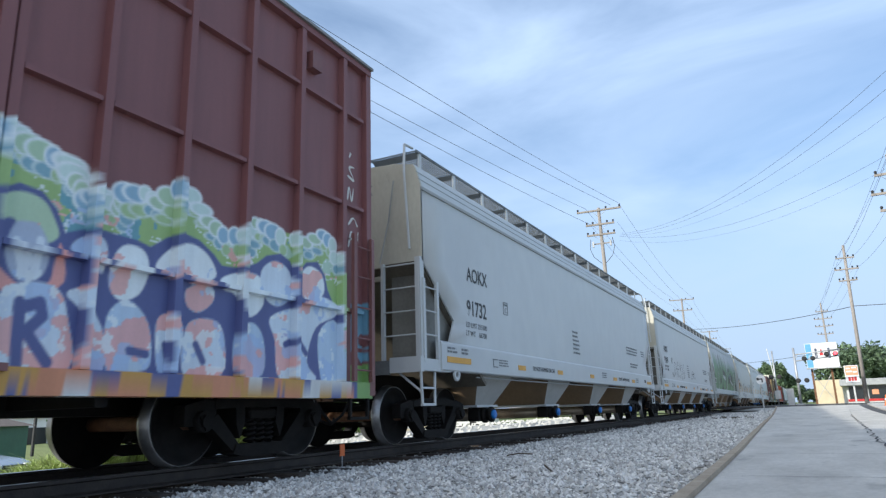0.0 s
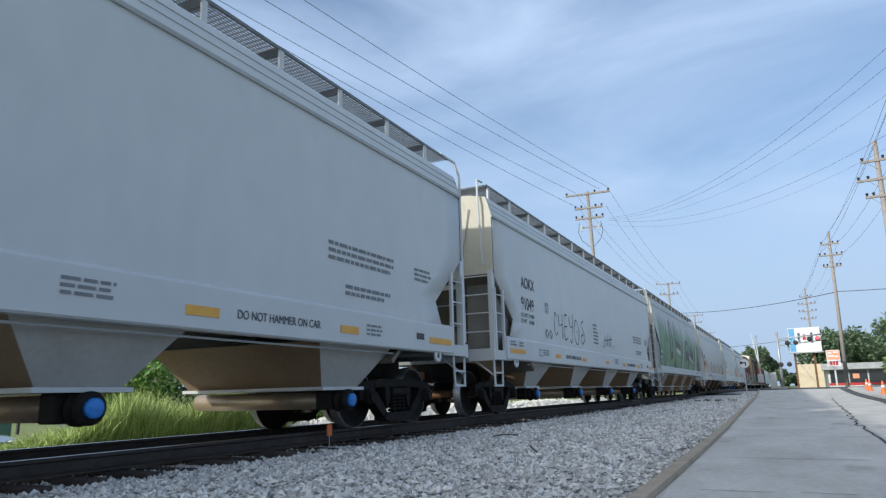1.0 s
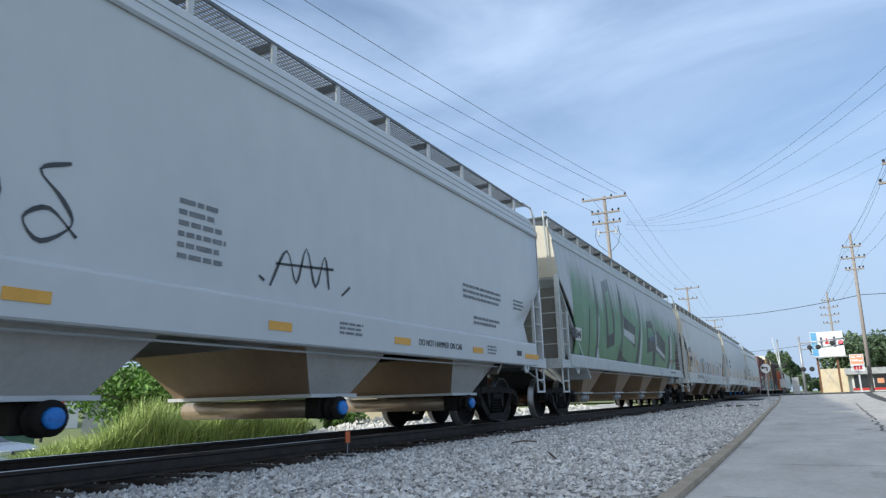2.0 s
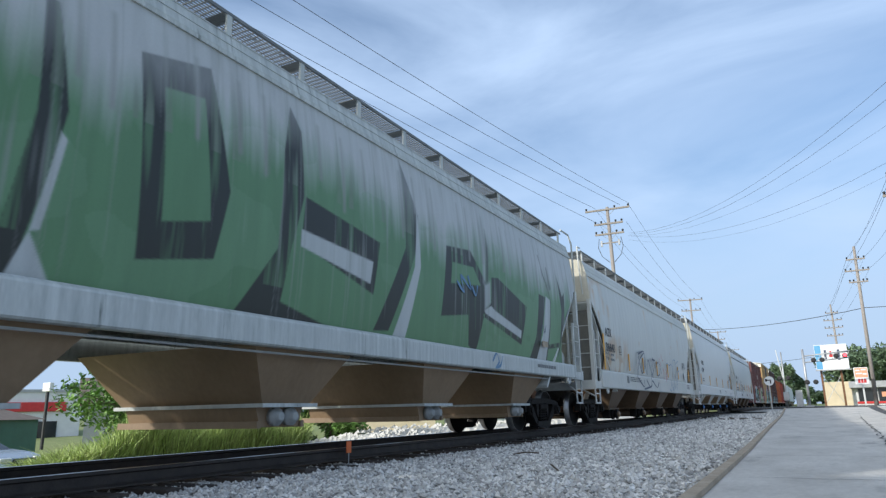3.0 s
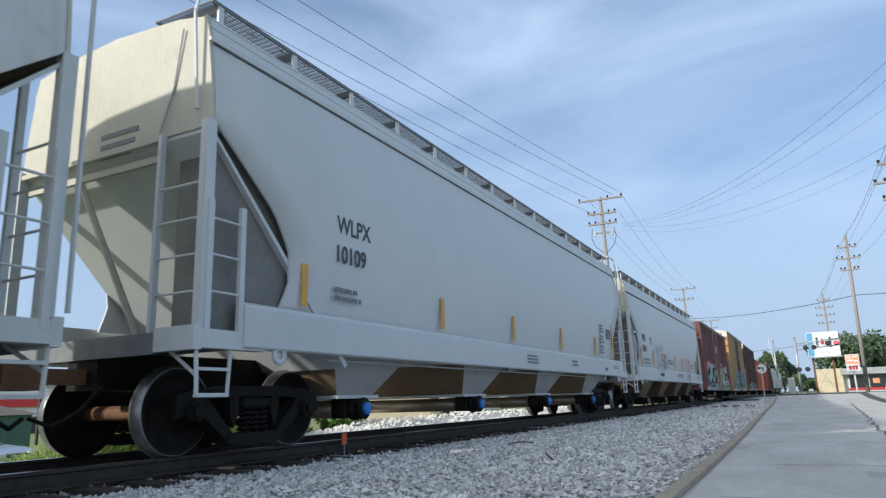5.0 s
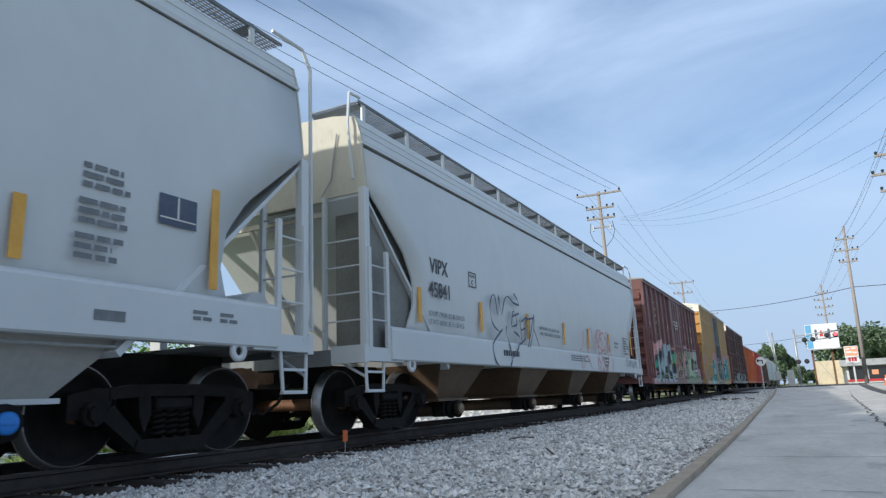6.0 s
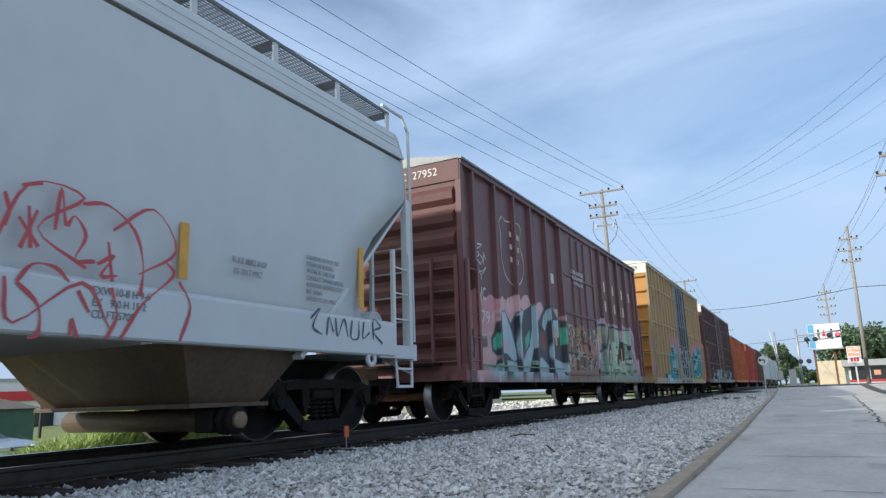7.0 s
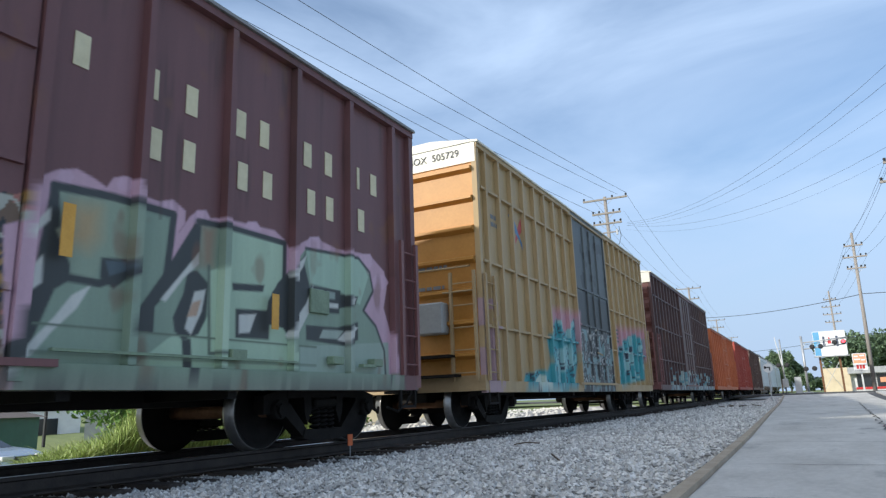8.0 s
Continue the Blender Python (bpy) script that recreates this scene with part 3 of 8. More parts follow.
def truck(car, y, spins=True):
    """A two-axle truck under a car: side frames, springs, bolster and two rolling wheelsets."""
    part("bolster", boxes((-1.05, 1.05, y - 0.2, y + 0.2, WHEEL_R - 0.02, WHEEL_R + 0.2), (-0.3, 0.3, y - 0.3, y + 0.3, WHEEL_R + 0.2, WHEEL_R + 0.34)), IRON, car)
    for side in (-1, 1):
        share("side_frame", SIDE_FRAME, car, pose(side * 1.02, y, 0, 0, 0, 0 if side > 0 else 180))
        for k in (-0.15, 0.0, 0.15):
            share("spring", SPRING, car, pose(side * 1.06, y + k, 0))
    for k in (-0.93, 0.93):
        bm = bmesh.new()
        tube(bm, (-1.0, 0, 0), (1.0, 0, 0), 0.085, 12)
        axle = part("wheelset", bm, RUSTY, car)
        axle.location = (0, y + k, WHEEL_R)
        for side in (-1, 1):
            share("wheel", WHEEL, axle, pose(side * GAUGE / 2, 0, 0, 0, 0, 0 if side > 0 else 180))
        if spins:
            WHEELSETS.append((axle, y + k))
        # brake shoe and hanger
        part("brake_beam", boxes((-0.9, 0.9, y + k * 0.42 - 0.04, y + k * 0.42 + 0.04, 0.28, 0.36)), IRON, car)


def coupler(car, y, way):
    bm = boxes((-0.08, 0.08, min(y, y + way * 0.55), max(y, y + way * 0.55), 0.78, 0.94))
    prism(bm, [(y + way * 0.5, 0.72), (y + way * 0.78, 0.72), (y + way * 0.82, 0.80), (y + way * 0.82, 0.94), (y + way * 0.5, 1.0)], -0.17, 0.13)
    part("coupler", bm, RUSTY, car)
    part("air_hose", rod([(0.35, y, 0.75), (0.37, y + way * 0.25, 0.5), (0.33, y + way * 0.5, 0.36), (0.22, y + way * 0.68, 0.45)], 0.022), IRON, car)


def ladder(name, parent, material, posts, rungs, r=0.013):
    """Two upright posts and the rungs between them; posts: two (x, y, z0, z1)."""
    bm = bmesh.new()
    (ax, ay, z0, z1), (bx, by, z2, z3) = posts
    box(bm, ax - 0.025, ax + 0.025, ay - 0.035, ay + 0.035, z0, z1)
    box(bm, bx - 0.025, bx + 0.025, by - 0.035, by + 0.035, z2, z3)
    for z in rungs:
        tube(bm, (ax, ay, z), (bx, by, z), r, 6)
    return part(name, bm, material, parent)


def grating_mesh(length):
    """A roof walk of fine steel mesh: many thin bars lengthwise and across, in a heavier rim."""
    bm = bmesh.new()
    for k in range(23):
        x = k * 0.0425
        heavy = k in (0, 22)
        box(bm, x, x + (0.014 if heavy else 0.009), 0, length, 0 if heavy else 0.012, 0.04 if heavy else 0.028)
    for k in range(int(length / 0.085)):
        box(bm, 0.014, 0.935, k * 0.085, k * 0.085 + 0.016, 0.010, 0.024)
    return bm


END_GRIME = surface("grimy_cream_end_paint", (0.45, 0.425, 0.345), (0.57, 0.54, 0.455), 1.3, 0.65, stretch=(1, 1, 0.5), spots=(0.33, 0.29, 0.22), spot_at=0.64)


def bars_end(car, y, end, lip, marks=()):
    """The stencilled marks high on a hopper's near end."""
    if end == 0:
        for k, text in enumerate(marks):
            sheet = letters(text, 0, 0, 0.19, car, INK_GREY, 0, 1.0)
            sheet.matrix_basis = pose(0.0, y + 0.096, lip + 0.02 - 0.36 * k, 0, 0, -90)
        for k in range(3):
            part("stencil_bar", boxes((-0.15, 0.50 - 0.05 * k, y + 0.092, y + 0.0985, lip - 0.86 - 0.13 * k, lip - 0.80 - 0.13 * k)), INK_GREY, car)


def hopper(y0, L, label, paint_mat, under, lip=4.16, round_side=False, outlet="gate", tags=None, paint=None, ground=(0.5, 0.5, 0.5), sill=(1.16, 1.66), trim=None, walk_gap=0.42, bays=4, spins=True, marks=(), roof_rise=0.46):
    """A covered hopper car: side sheets, sloped ends with ladders, roof walk, bays with outlets, trucks."""
    trim = trim or paint_mat
    car = thing("covered_hopper_car", label, "freight car", "cars of the train", at=(TRACK_X, y0, 0))
    CARS.append((car, y0))
    s0, s1 = sill

    def ends(z):
        a = float(np.interp(z, (s1 - 0.1, 2.03, 2.92, 9), (0.95, 1.2, 0.12, 0.12))) if not round_side else float(np.interp(z, (1.5, 1.9, 2.3, 2.7, 3.1, 3.5, 9), (1.25, 1.42, 1.38, 1.1, 0.62, 0.14, 0.12)))
        return a, L - a

    if round_side:
        zs = np.arange(s1 - 0.04, lip + 0.001, 0.02 if paint else 0.12)
        bulge = lambda z: SIDE - 0.10 * ((z - 2.9) / 1.4) ** 2
        prof = [(bulge(z), float(z)) for z in zs]
    else:
        zs = np.array([s1 - 0.04, 1.9, 2.03, 2.3, 2.92, 3.5, lip])
        prof = [(SIDE, float(z)) for z in zs]
    cols = int(L / 0.02) if paint else 24
    skin("side_sheet", prof, ends, cols, SPRAYED if paint else paint_mat, car, paint, ground)
    few = prof[::6] + [prof[-1]] if paint else prof
    skin("side_sheet", [(-x, z) for x, z in few], ends, 8, paint_mat, car)
    top = prof[-1][0]
    # roof with its eave panels
    arc = [(top, lip), (top + 0.004, lip + 0.04), (top - 0.03, lip + 0.16), (top - 0.065, lip + 0.29), (top - 0.12, lip + roof_rise - 0.03), (top - 0.5, lip + roof_rise + 0.05), (0, lip + roof_rise + 0.12)]
    bm = bmesh.new()
    sweep(bm, arc + [(-x, z) for x, z in arc[::-1][1:]], 0.155, L - 0.155)
    part("roof", bm, paint_mat, car)
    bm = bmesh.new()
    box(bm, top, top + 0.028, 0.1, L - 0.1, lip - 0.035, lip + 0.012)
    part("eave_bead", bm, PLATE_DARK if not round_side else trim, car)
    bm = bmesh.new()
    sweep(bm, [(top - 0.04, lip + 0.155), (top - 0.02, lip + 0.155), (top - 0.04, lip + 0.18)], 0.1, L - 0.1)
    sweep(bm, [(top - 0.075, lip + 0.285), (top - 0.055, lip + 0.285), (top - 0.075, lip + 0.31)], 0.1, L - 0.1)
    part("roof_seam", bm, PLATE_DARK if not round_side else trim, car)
    # roof walk along the near eave, on brackets
    wx, wz = top - 0.42 - 0.25, lip + roof_rise + walk_gap - 0.16
    bm = grating_mesh(L - 0.5)
    ob = part("roof_walk", bm, GRATE, car)
    ob.location = (wx - 0.425, 0.25, wz)
    for k in range(int((L - 0.5) / 1.32) + 1):
        y = 0.4 + k * 1.32
        post = part("walk_bracket", boxes((wx + 0.49, wx + 0.52, y - 0.04, y + 0.04, lip + 0.22, wz + 0.01)), trim, car)
        bm = bmesh.new()
        prism(bm, [(y - 0.10, wz - 0.004), (y + 0.10, wz - 0.004), (y + 0.02, wz - 0.06), (y - 0.02, wz - 0.06)], wx - 0.4, wx + 0.49)
        part("bracket_plate", bm, GRATE, post)
    # hatches on the roof
    for k in range(5):
        y = L * (k + 0.5) / 5
        part("roof_hatch", boxes((-0.4, 0.4, y - 0.75, y + 0.75, lip + roof_rise + 0.08, lip + roof_rise + 0.24), bevel=0.04), paint_mat, car)
    # ends: upper wall, slope sheet, platform, posts, ladders
    for end in (0, 1):
        f = (lambda y: y) if end == 0 else (lambda y: L - y)
        zc = 2.92 if not round_side else 3.45
        def bx(x0, x1, ya, yb, za, zb):
            return (x0, x1, min(f(ya), f(yb)), max(f(ya), f(yb)), za, zb)
        bm = bmesh.new()
        prof_e = [(x, z) for x, z in prof if z >= zc] or [(SIDE, lip)]
        outline = [(SIDE - 0.02, zc)] + prof_e + arc[1:]
        outline = outline + [(-x, z) for x, z in outline[::-1] if x > 0]
        sweep(bm, outline, min(f(0.10), f(0.15)), max(f(0.10), f(0.15)))
        part("end_wall", bm, END_GRIME, car, "grimy cream end wall")
        bars_end(car, f(0.0), end, lip, marks)
        bm = bmesh.new()
        prism(bm, [(f(0.12), zc), (f(0.12), zc - 0.05), (f(2.55), 0.95), (f(2.6), 1.0)], -SIDE + 0.05, SIDE - 0.05)
        part("slope_sheet", bm, SLOPE_TAN if not round_side else paint_mat, car)
        part("end_platform", boxes(bx(-SIDE, SIDE - 0.125, 0.0, 0.9, s0 + 0.02, s0 + 0.08), bx(-SIDE, SIDE - 0.56, -0.04, 0.0, s0 - 0.06, s0 + 0.16)), GRATE, car, "dark steel end platform")
        part("end_beam", boxes(bx(SIDE - 0.55, SIDE + 0.02, -0.04, 0.06, s0 - 0.04, s0 + 0.20)), trim, car)
        part("side_beam", boxes(bx(SIDE - 0.12, SIDE + 0.02, 0.062, 0.98, s0 - 0.02, s0 + 0.17)), trim, car)
        part("side_beam", boxes(bx(-SIDE - 0.02, -SIDE - 0.002, 0.062, 0.98, s0 - 0.02, s0 + 0.17)), trim, car)
        part("centre_sill", boxes(bx(-0.25, 0.25, 0.0, 2.6, 0.72, s0 + 0.02)), IRON, car)
        part("corner_post", boxes(bx(SIDE - 0.10, SIDE, 0.03, 0.16, s0 + 0.1, zc + 0.05)), trim, car)
        part("corner_post", boxes(bx(-SIDE, -SIDE + 0.10, 0.03, 0.16, s0 + 0.1, zc + 0.05)), trim, car)
        if end == 0:
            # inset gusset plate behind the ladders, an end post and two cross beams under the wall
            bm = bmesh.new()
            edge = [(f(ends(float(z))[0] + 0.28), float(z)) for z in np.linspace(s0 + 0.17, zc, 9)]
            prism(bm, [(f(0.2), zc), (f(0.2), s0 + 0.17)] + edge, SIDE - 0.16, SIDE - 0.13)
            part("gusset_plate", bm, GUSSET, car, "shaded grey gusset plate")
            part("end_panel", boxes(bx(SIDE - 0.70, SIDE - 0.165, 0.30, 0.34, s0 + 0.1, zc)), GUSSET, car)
            part("cross_beam", boxes(bx(-SIDE + 0.05, SIDE - 0.75, 0.04, 0.095, zc - 0.06, zc)), END_GRIME, car)
            part("cross_beam", boxes(bx(-SIDE + 0.05, SIDE - 0.75, 0.12, 0.17, zc - 0.26, zc - 0.18)), END_GRIME, car)
            part("end_strut", rod([(-0.55, f(0.16), zc - 0.26), (0.35, f(0.45), s0 + 0.08)], 0.04), END_GRIME, car)
            part("roof_brace", rod([(SIDE - 0.5, f(0.07), lip + 0.2), (SIDE - 0.62, f(0.085), lip - 0.5), (SIDE - 0.78, f(0.06), zc + 0.02)], 0.012), PLATE_DARK, car)
        rungs = [s0 + 0.17 + 0.385 * k for k in range(1, 5)]
        ladder("end_ladder", car, trim, ((SIDE - 0.05, f(0.06), s0 + 0.1, zc), (SIDE - 0.72, f(0.06), s0 + 0.1, zc)), rungs)
        ladder("side_ladder", car, trim, ((SIDE, f(0.12), s0 + 0.1, 2.62), (SIDE, f(0.58), s0 + 0.1, 2.62)), rungs[:-1])
        part("sill_step", rod([(SIDE - 0.03, f(0.04), s0), (SIDE - 0.02, f(0.06), 0.62), (SIDE - 0.02, f(0.46), 0.62), (SIDE - 0.03, f(0.50), s0)], 0.022), trim, car)
        for z in (0.60, 0.86):
            part("step_tread", boxes(bx(SIDE - 0.05, SIDE, 0.05, 0.47, z, z + 0.03)), trim, car)
        part("step_brace", rod([(SIDE - 0.5, f(0.10), s0), (SIDE - 0.02, f(0.06), 0.80)], 0.02), trim, car)
        bm = bmesh.new()
        lathe(bm, [(0, 0.11), (0.035, 0.11), (0.035, 0.05), (0, 0.05), (0, 0.11)], "x", 16, (SIDE + 0.0, f(1.2), s0 - 0.05), False)
        box(bm, SIDE - 0.02, SIDE + 0.03, f(1.2) - 0.07, f(1.2) + 0.07, s0, s0 + 0.1)
        part("roping_ring", bm, trim, car)
        coupler(car, f(0.0), -1 if end == 0 else 1)
        # roof-walk end hoop
        if end == 1:
            part("end_handrail", rod([(SIDE - 0.17, f(0.55), wz + 0.05), (SIDE - 0.14, f(0.0), wz + 0.03), (SIDE - 0.10, f(-0.12), wz - 0.22), (SIDE - 0.07, f(-0.12), s0 + 0.25)], 0.025), trim, car)
        else:
            part("end_handrail", rod([(SIDE - 0.2, f(0.05), zc + 0.2), (SIDE - 0.25, f(0.0), lip + 0.3), (SIDE - 0.3, f(0.12), wz + 0.12), (SIDE - 0.3, f(0.4), wz + 0.14)], 0.022), trim, car)
        if end == 1:
            bm = bmesh.new()
            for k in range(18):
                a, b = 2 * math.pi * k / 18, 2 * math.pi * (k + 1) / 18
                tube(bm, (-0.9 + 0.28 * math.cos(a), f(-0.05), 2.1 + 0.28 * math.sin(a)), (-0.9 + 0.28 * math.cos(b), f(-0.05), 2.1 + 0.28 * math.sin(b)), 0.016, 5)
            for k in range(3):
                a = 2 * math.pi * k / 3
                tube(bm, (-0.9, f(-0.03), 2.1), (-0.9 + 0.28 * math.cos(a), f(-0.05), 2.1 + 0.28 * math.sin(a)), 0.012, 5)
            part("brake_wheel", bm, trim, car)
            part("brake_stand", boxes(bx(-1.0, -0.8, -0.02, 0.1, s0, 2.3)), trim, car)
            bm = bmesh.new()
            tube(bm, (0.5, f(0.55), s0 + 0.5), (1.35, f(0.55), s0 + 0.5), 0.19, 14)
            part("air_tank", bm, trim, car)
    # side sills
    for side in (1, -1):
        bm = bmesh.new()
        e = SIDE
        out = [(e - 0.03, s1), (e + 0.04, s1 - 0.035), (e + 0.05, s1 - 0.06), (e + 0.05, s0 + 0.02), (e + 0.03, s0), (e - 0.1, s0), (e - 0.1, s0 + 0.03), (e - 0.02, s0 + 0.03)]
        sweep(bm, [(side * x, z) for x, z in out], 0.62, L - 0.62)
        part("side_sill", bm, trim, car)
    if under is not UNDER_DARK:
        part("train_line_pipe", rod([(SIDE - 0.08, 2.2, s0 - 0.06), (SIDE - 0.08, L * 0.45, s0 - 0.06), (SIDE - 0.10, L - 2.4, s0 - 0.06)], 0.014), PLATE_DARK, car)
    # bays and outlets
    dark = under is UNDER_DARK
    zb = 0.60 if not dark else 0.46
    for k in range(bays):
        ym = 3.35 + k * (L - 6.7) / (bays - 1)
        ya, yb = ym - 0.92, ym + 0.92
        bm = bmesh.new()
        zt = s0 + 0.04
        hw = 0.42 if not dark else 0.5
        vt = [bm.verts.new(p) for p in ((-SIDE + 0.14, ya, zt), (SIDE - 0.14, ya, zt), (SIDE - 0.14, yb, zt), (-SIDE + 0.14, yb, zt))]
        vb = [bm.verts.new(p) for p in ((-1.22, ym - hw, zb), (1.22, ym - hw, zb), (1.22, ym + hw, zb), (-1.22, ym + hw, zb))]
        for j in range(4):
            bm.faces.new((vt[j], vt[(j + 1) % 4], vb[(j + 1) % 4], vb[j]))
        bm.faces.new(vt)
        bm.faces.new(vb)
        # Slopes get the warm-lit tan, outer faces the grey: light painted by face direction.
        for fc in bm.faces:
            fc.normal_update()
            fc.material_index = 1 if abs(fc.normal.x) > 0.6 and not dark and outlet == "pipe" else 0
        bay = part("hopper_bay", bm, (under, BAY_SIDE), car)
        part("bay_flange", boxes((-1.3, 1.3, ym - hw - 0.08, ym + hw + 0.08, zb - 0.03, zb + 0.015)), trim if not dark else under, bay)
        if outlet == "pipe":
            bm = bmesh.new()
            tube(bm, (-1.45, ym, zb - 0.17), (1.2, ym, zb - 0.17), 0.125, 16)
            part("outlet_pipe", bm, under if dark else PIPE, bay)
            bm = bmesh.new()
            lathe(bm, [(1.2, 0.16), (1.27, 0.16), (1.27, 0.11), (1.34, 0.11), (1.34, 0.15), (1.40, 0.15), (1.40, 0.06)], "x", 16, (0, ym, zb - 0.17))
            tube(bm, (1.0, ym - 0.12, zb - 0.08), (1.1, ym + 0.02, zb + 0.26), 0.014, 6)
            box(bm, 0.95, 1.2, ym - 0.2, ym + 0.2, zb - 0.3, zb - 0.03, 0.02)
            part("outlet_valve", bm, IRON, bay)
            bm = bmesh.new()
            lathe(bm, [(1.40, 0.09), (1.45, 0.09), (1.462, 0.07), (1.462, 0.035)], "x", 18, (0, ym, zb - 0.17))
            box(bm, 1.462, 1.475, ym - 0.06, ym + 0.06, zb - 0.18, zb - 0.16)
            part("outlet_cap", bm, UNDER_TAN if dark else BLUE_CAP, bay, "dusty round outlet cap" if dark else "blue round plastic cap")
        else:
            bm = bmesh.new()
            prism(bm, [(ym - hw, zb - 0.03), (ym - 0.34, zb - 0.26), (ym + 0.34, zb - 0.26), (ym + hw, zb - 0.03)], -1.15, 1.12)
            box(bm, -1.3, 1.15, ym - 0.42, ym - 0.36, zb - 0.27, zb - 0.19)
            box(bm, -1.3, 1.15, ym + 0.36, ym + 0.42, zb - 0.27, zb - 0.19)
            part("outlet_gate", bm, IRON if dark else under, bay)
            bm = bmesh.new()
            for dy in (-0.13, 0.13):
                lathe(bm, [(1.12, 0.11), (1.2, 0.11), (1.2, 0.06), (1.26, 0.06), (1.26, 0.03)], "x", 14, (0, ym + dy, zb - 0.14))
            part("gate_capstan", bm, IRON if dark else PLATE_DARK, bay)
    for y in (1.49, L - 1.49):
        truck(car, y, spins)
    if tags:
        tags(car, L)
    return car


def boxcar(y0, L, z0, z1, label, base, base_mat, ribs, door, strips, end_mat, paint=None, tags=None, rib_out=0.09, end_flat=False, grid=0.028, end_ribs=8, spins=True, truck_in=1.55, top_mat=None, roof_over=0.04):
    """A boxcar: side sheets with posts, sliding door, ribbed ends, ladders, roof, sills, trucks."""
    car = thing("box_car", label, "freight car", "cars of the train", at=(TRACK_X, y0, 0))
    CARS.append((car, y0))
    mat = SPRAYED if paint else base_mat
    e = SIDE - rib_out
    rows = [(e, float(z)) for z in (np.arange(z0, z1 - 0.06, grid) if paint else np.linspace(z0, z1 - 0.06, 4))] + [(e, z1 - 0.05)]
    skin("side_sheet", rows, lambda z: (0.06, L - 0.06), int(L / grid) if paint else 4, mat, car, paint, base, smooth=False)
    skin("side_sheet", [(-e, z0), (-e, z1)], lambda z: (0.06, L - 0.06), 2, base_mat, car)
    d0, d1 = door
    for y in ribs:
        rib("side_post", e, SIDE, y - 0.055, y + 0.055, z0 + 0.2, z1 - 0.1, car, mat, paint, base)
    for y in (0.0, L - 0.14):
        rib("corner_post", e - 0.02, SIDE - 0.01, y, y + 0.14, z0 - 0.02, z1 - 0.04, car, mat, paint, base)
    for z in strips:
        stops = [0.14] + sorted(list(ribs) + [d0, d1]) + [L - 0.14]
        for a, b in zip(stops, stops[1:]):
            if b - a > 0.3 and not (a >= d0 - 0.01 and b <= d1 + 0.01):
                rib("side_rail", e, SIDE - 0.012, a + 0.056, b - 0.056, z - 0.03, z + 0.03, car, mat, paint, base)
    rib("top_chord", e - 0.01, SIDE + 0.005, 0.02, L - 0.02, z1 - 0.10, z1, car, mat if paint else base_mat, paint, base)
    rib("side_sill", e - 0.02, SIDE + 0.01, 0.1, L - 0.1, z0 - 0.02, z0 + 0.20, car, mat, paint, base)
    # door: panel, posts, cross bars, locking rods
    if d1 > d0:
        dr = rib("door", e, SIDE - 0.018, d0 + 0.08, d1 - 0.08, z0 + 0.22, z1 - 0.16, car, mat, paint, base)
        if paint:
            bpy.data.objects.remove(dr)
            dr = skin("door", [(SIDE - 0.015, float(z)) for z in np.arange(z0 + 0.22, z1 - 0.14, grid)], lambda z: (d0 + 0.08, d1 - 0.08), int((d1 - d0) / grid), mat, car, paint, base, smooth=False)
        for y in (d0, d1):
            rib("door_post", e, SIDE + 0.02, y - 0.07, y + 0.07, z0 + 0.05, z1 - 0.08, dr, mat, paint, base)
        for z in (z0 + 0.75, z0 + 1.75, z0 + 2.75):
            if z < z1 - 0.3:
                rib("door_bar", SIDE - 0.02, SIDE + 0.02, d0 + 0.1, d1 - 0.1, z - 0.035, z + 0.035, dr, mat, paint, base)
        for u in (0.3, 0.5, 0.7):
            y = d0 + u * (d1 - d0)
            rib("locking_rod", SIDE - 0.015, SIDE + 0.025, y - 0.02, y + 0.02, z0 + 0.3, z1 - 0.25, dr, mat, paint, base)
        part("door_track", boxes((SIDE - 0.02, SIDE + 0.05, d0 - 0.3, d1 + 0.3, z0 + 0.16, z0 + 0.22)), base_mat, dr)
        part("door_track", boxes((SIDE - 0.02, SIDE + 0.04, d0 - 0.3, d1 + 0.3, z1 - 0.16, z1 - 0.11)), base_mat, dr)
        part("door_handle", rod([(SIDE + 0.035, d0 + 0.62 * (d1 - d0), z0 + 1.0), (SIDE + 0.05, d0 + 0.45 * (d1 - d0), z0 + 1.05)], 0.02), base_mat, dr)
    # roof
    bm = bmesh.new()
    o = SIDE + roof_over
    sweep(bm, [(o, z1), (o, z1 + 0.04), (0.7, z1 + 0.2), (-0.7, z1 + 0.2), (-o, z1 + 0.04), (-o, z1)], 0.0, L)
    part("roof", bm, ROOF_METAL if top_mat is None else top_mat, car)
    # ends with pressed ribs
    for end in (0, 1):
        f = (lambda y: y) if end == 0 else (lambda y: L - y)
        def bx(x0, x1, ya, yb, za, zb):
            return (x0, x1, min(f(ya), f(yb)), max(f(ya), f(yb)), za, zb)
        part("end_wall", boxes(bx(-SIDE + 0.02, SIDE - 0.02, 0.03, 0.09, z0 + 0.1, z1)), end_mat, car)
        h = (z1 - 0.45 - z0 - 0.15) / end_ribs
        for k in range(end_ribs):
            za = z0 + 0.15 + k * h
            bm = bmesh.new()
            if end_flat:
                prism(bm, [(f(0.03), za + h - 0.16), (f(-0.085), za + h - 0.10), (f(-0.085), za + h - 0.05), (f(0.03), za + h - 0.01)], -SIDE + 0.12, SIDE - 0.12)
                part("end_rib", bm, end_mat, car)
                continue
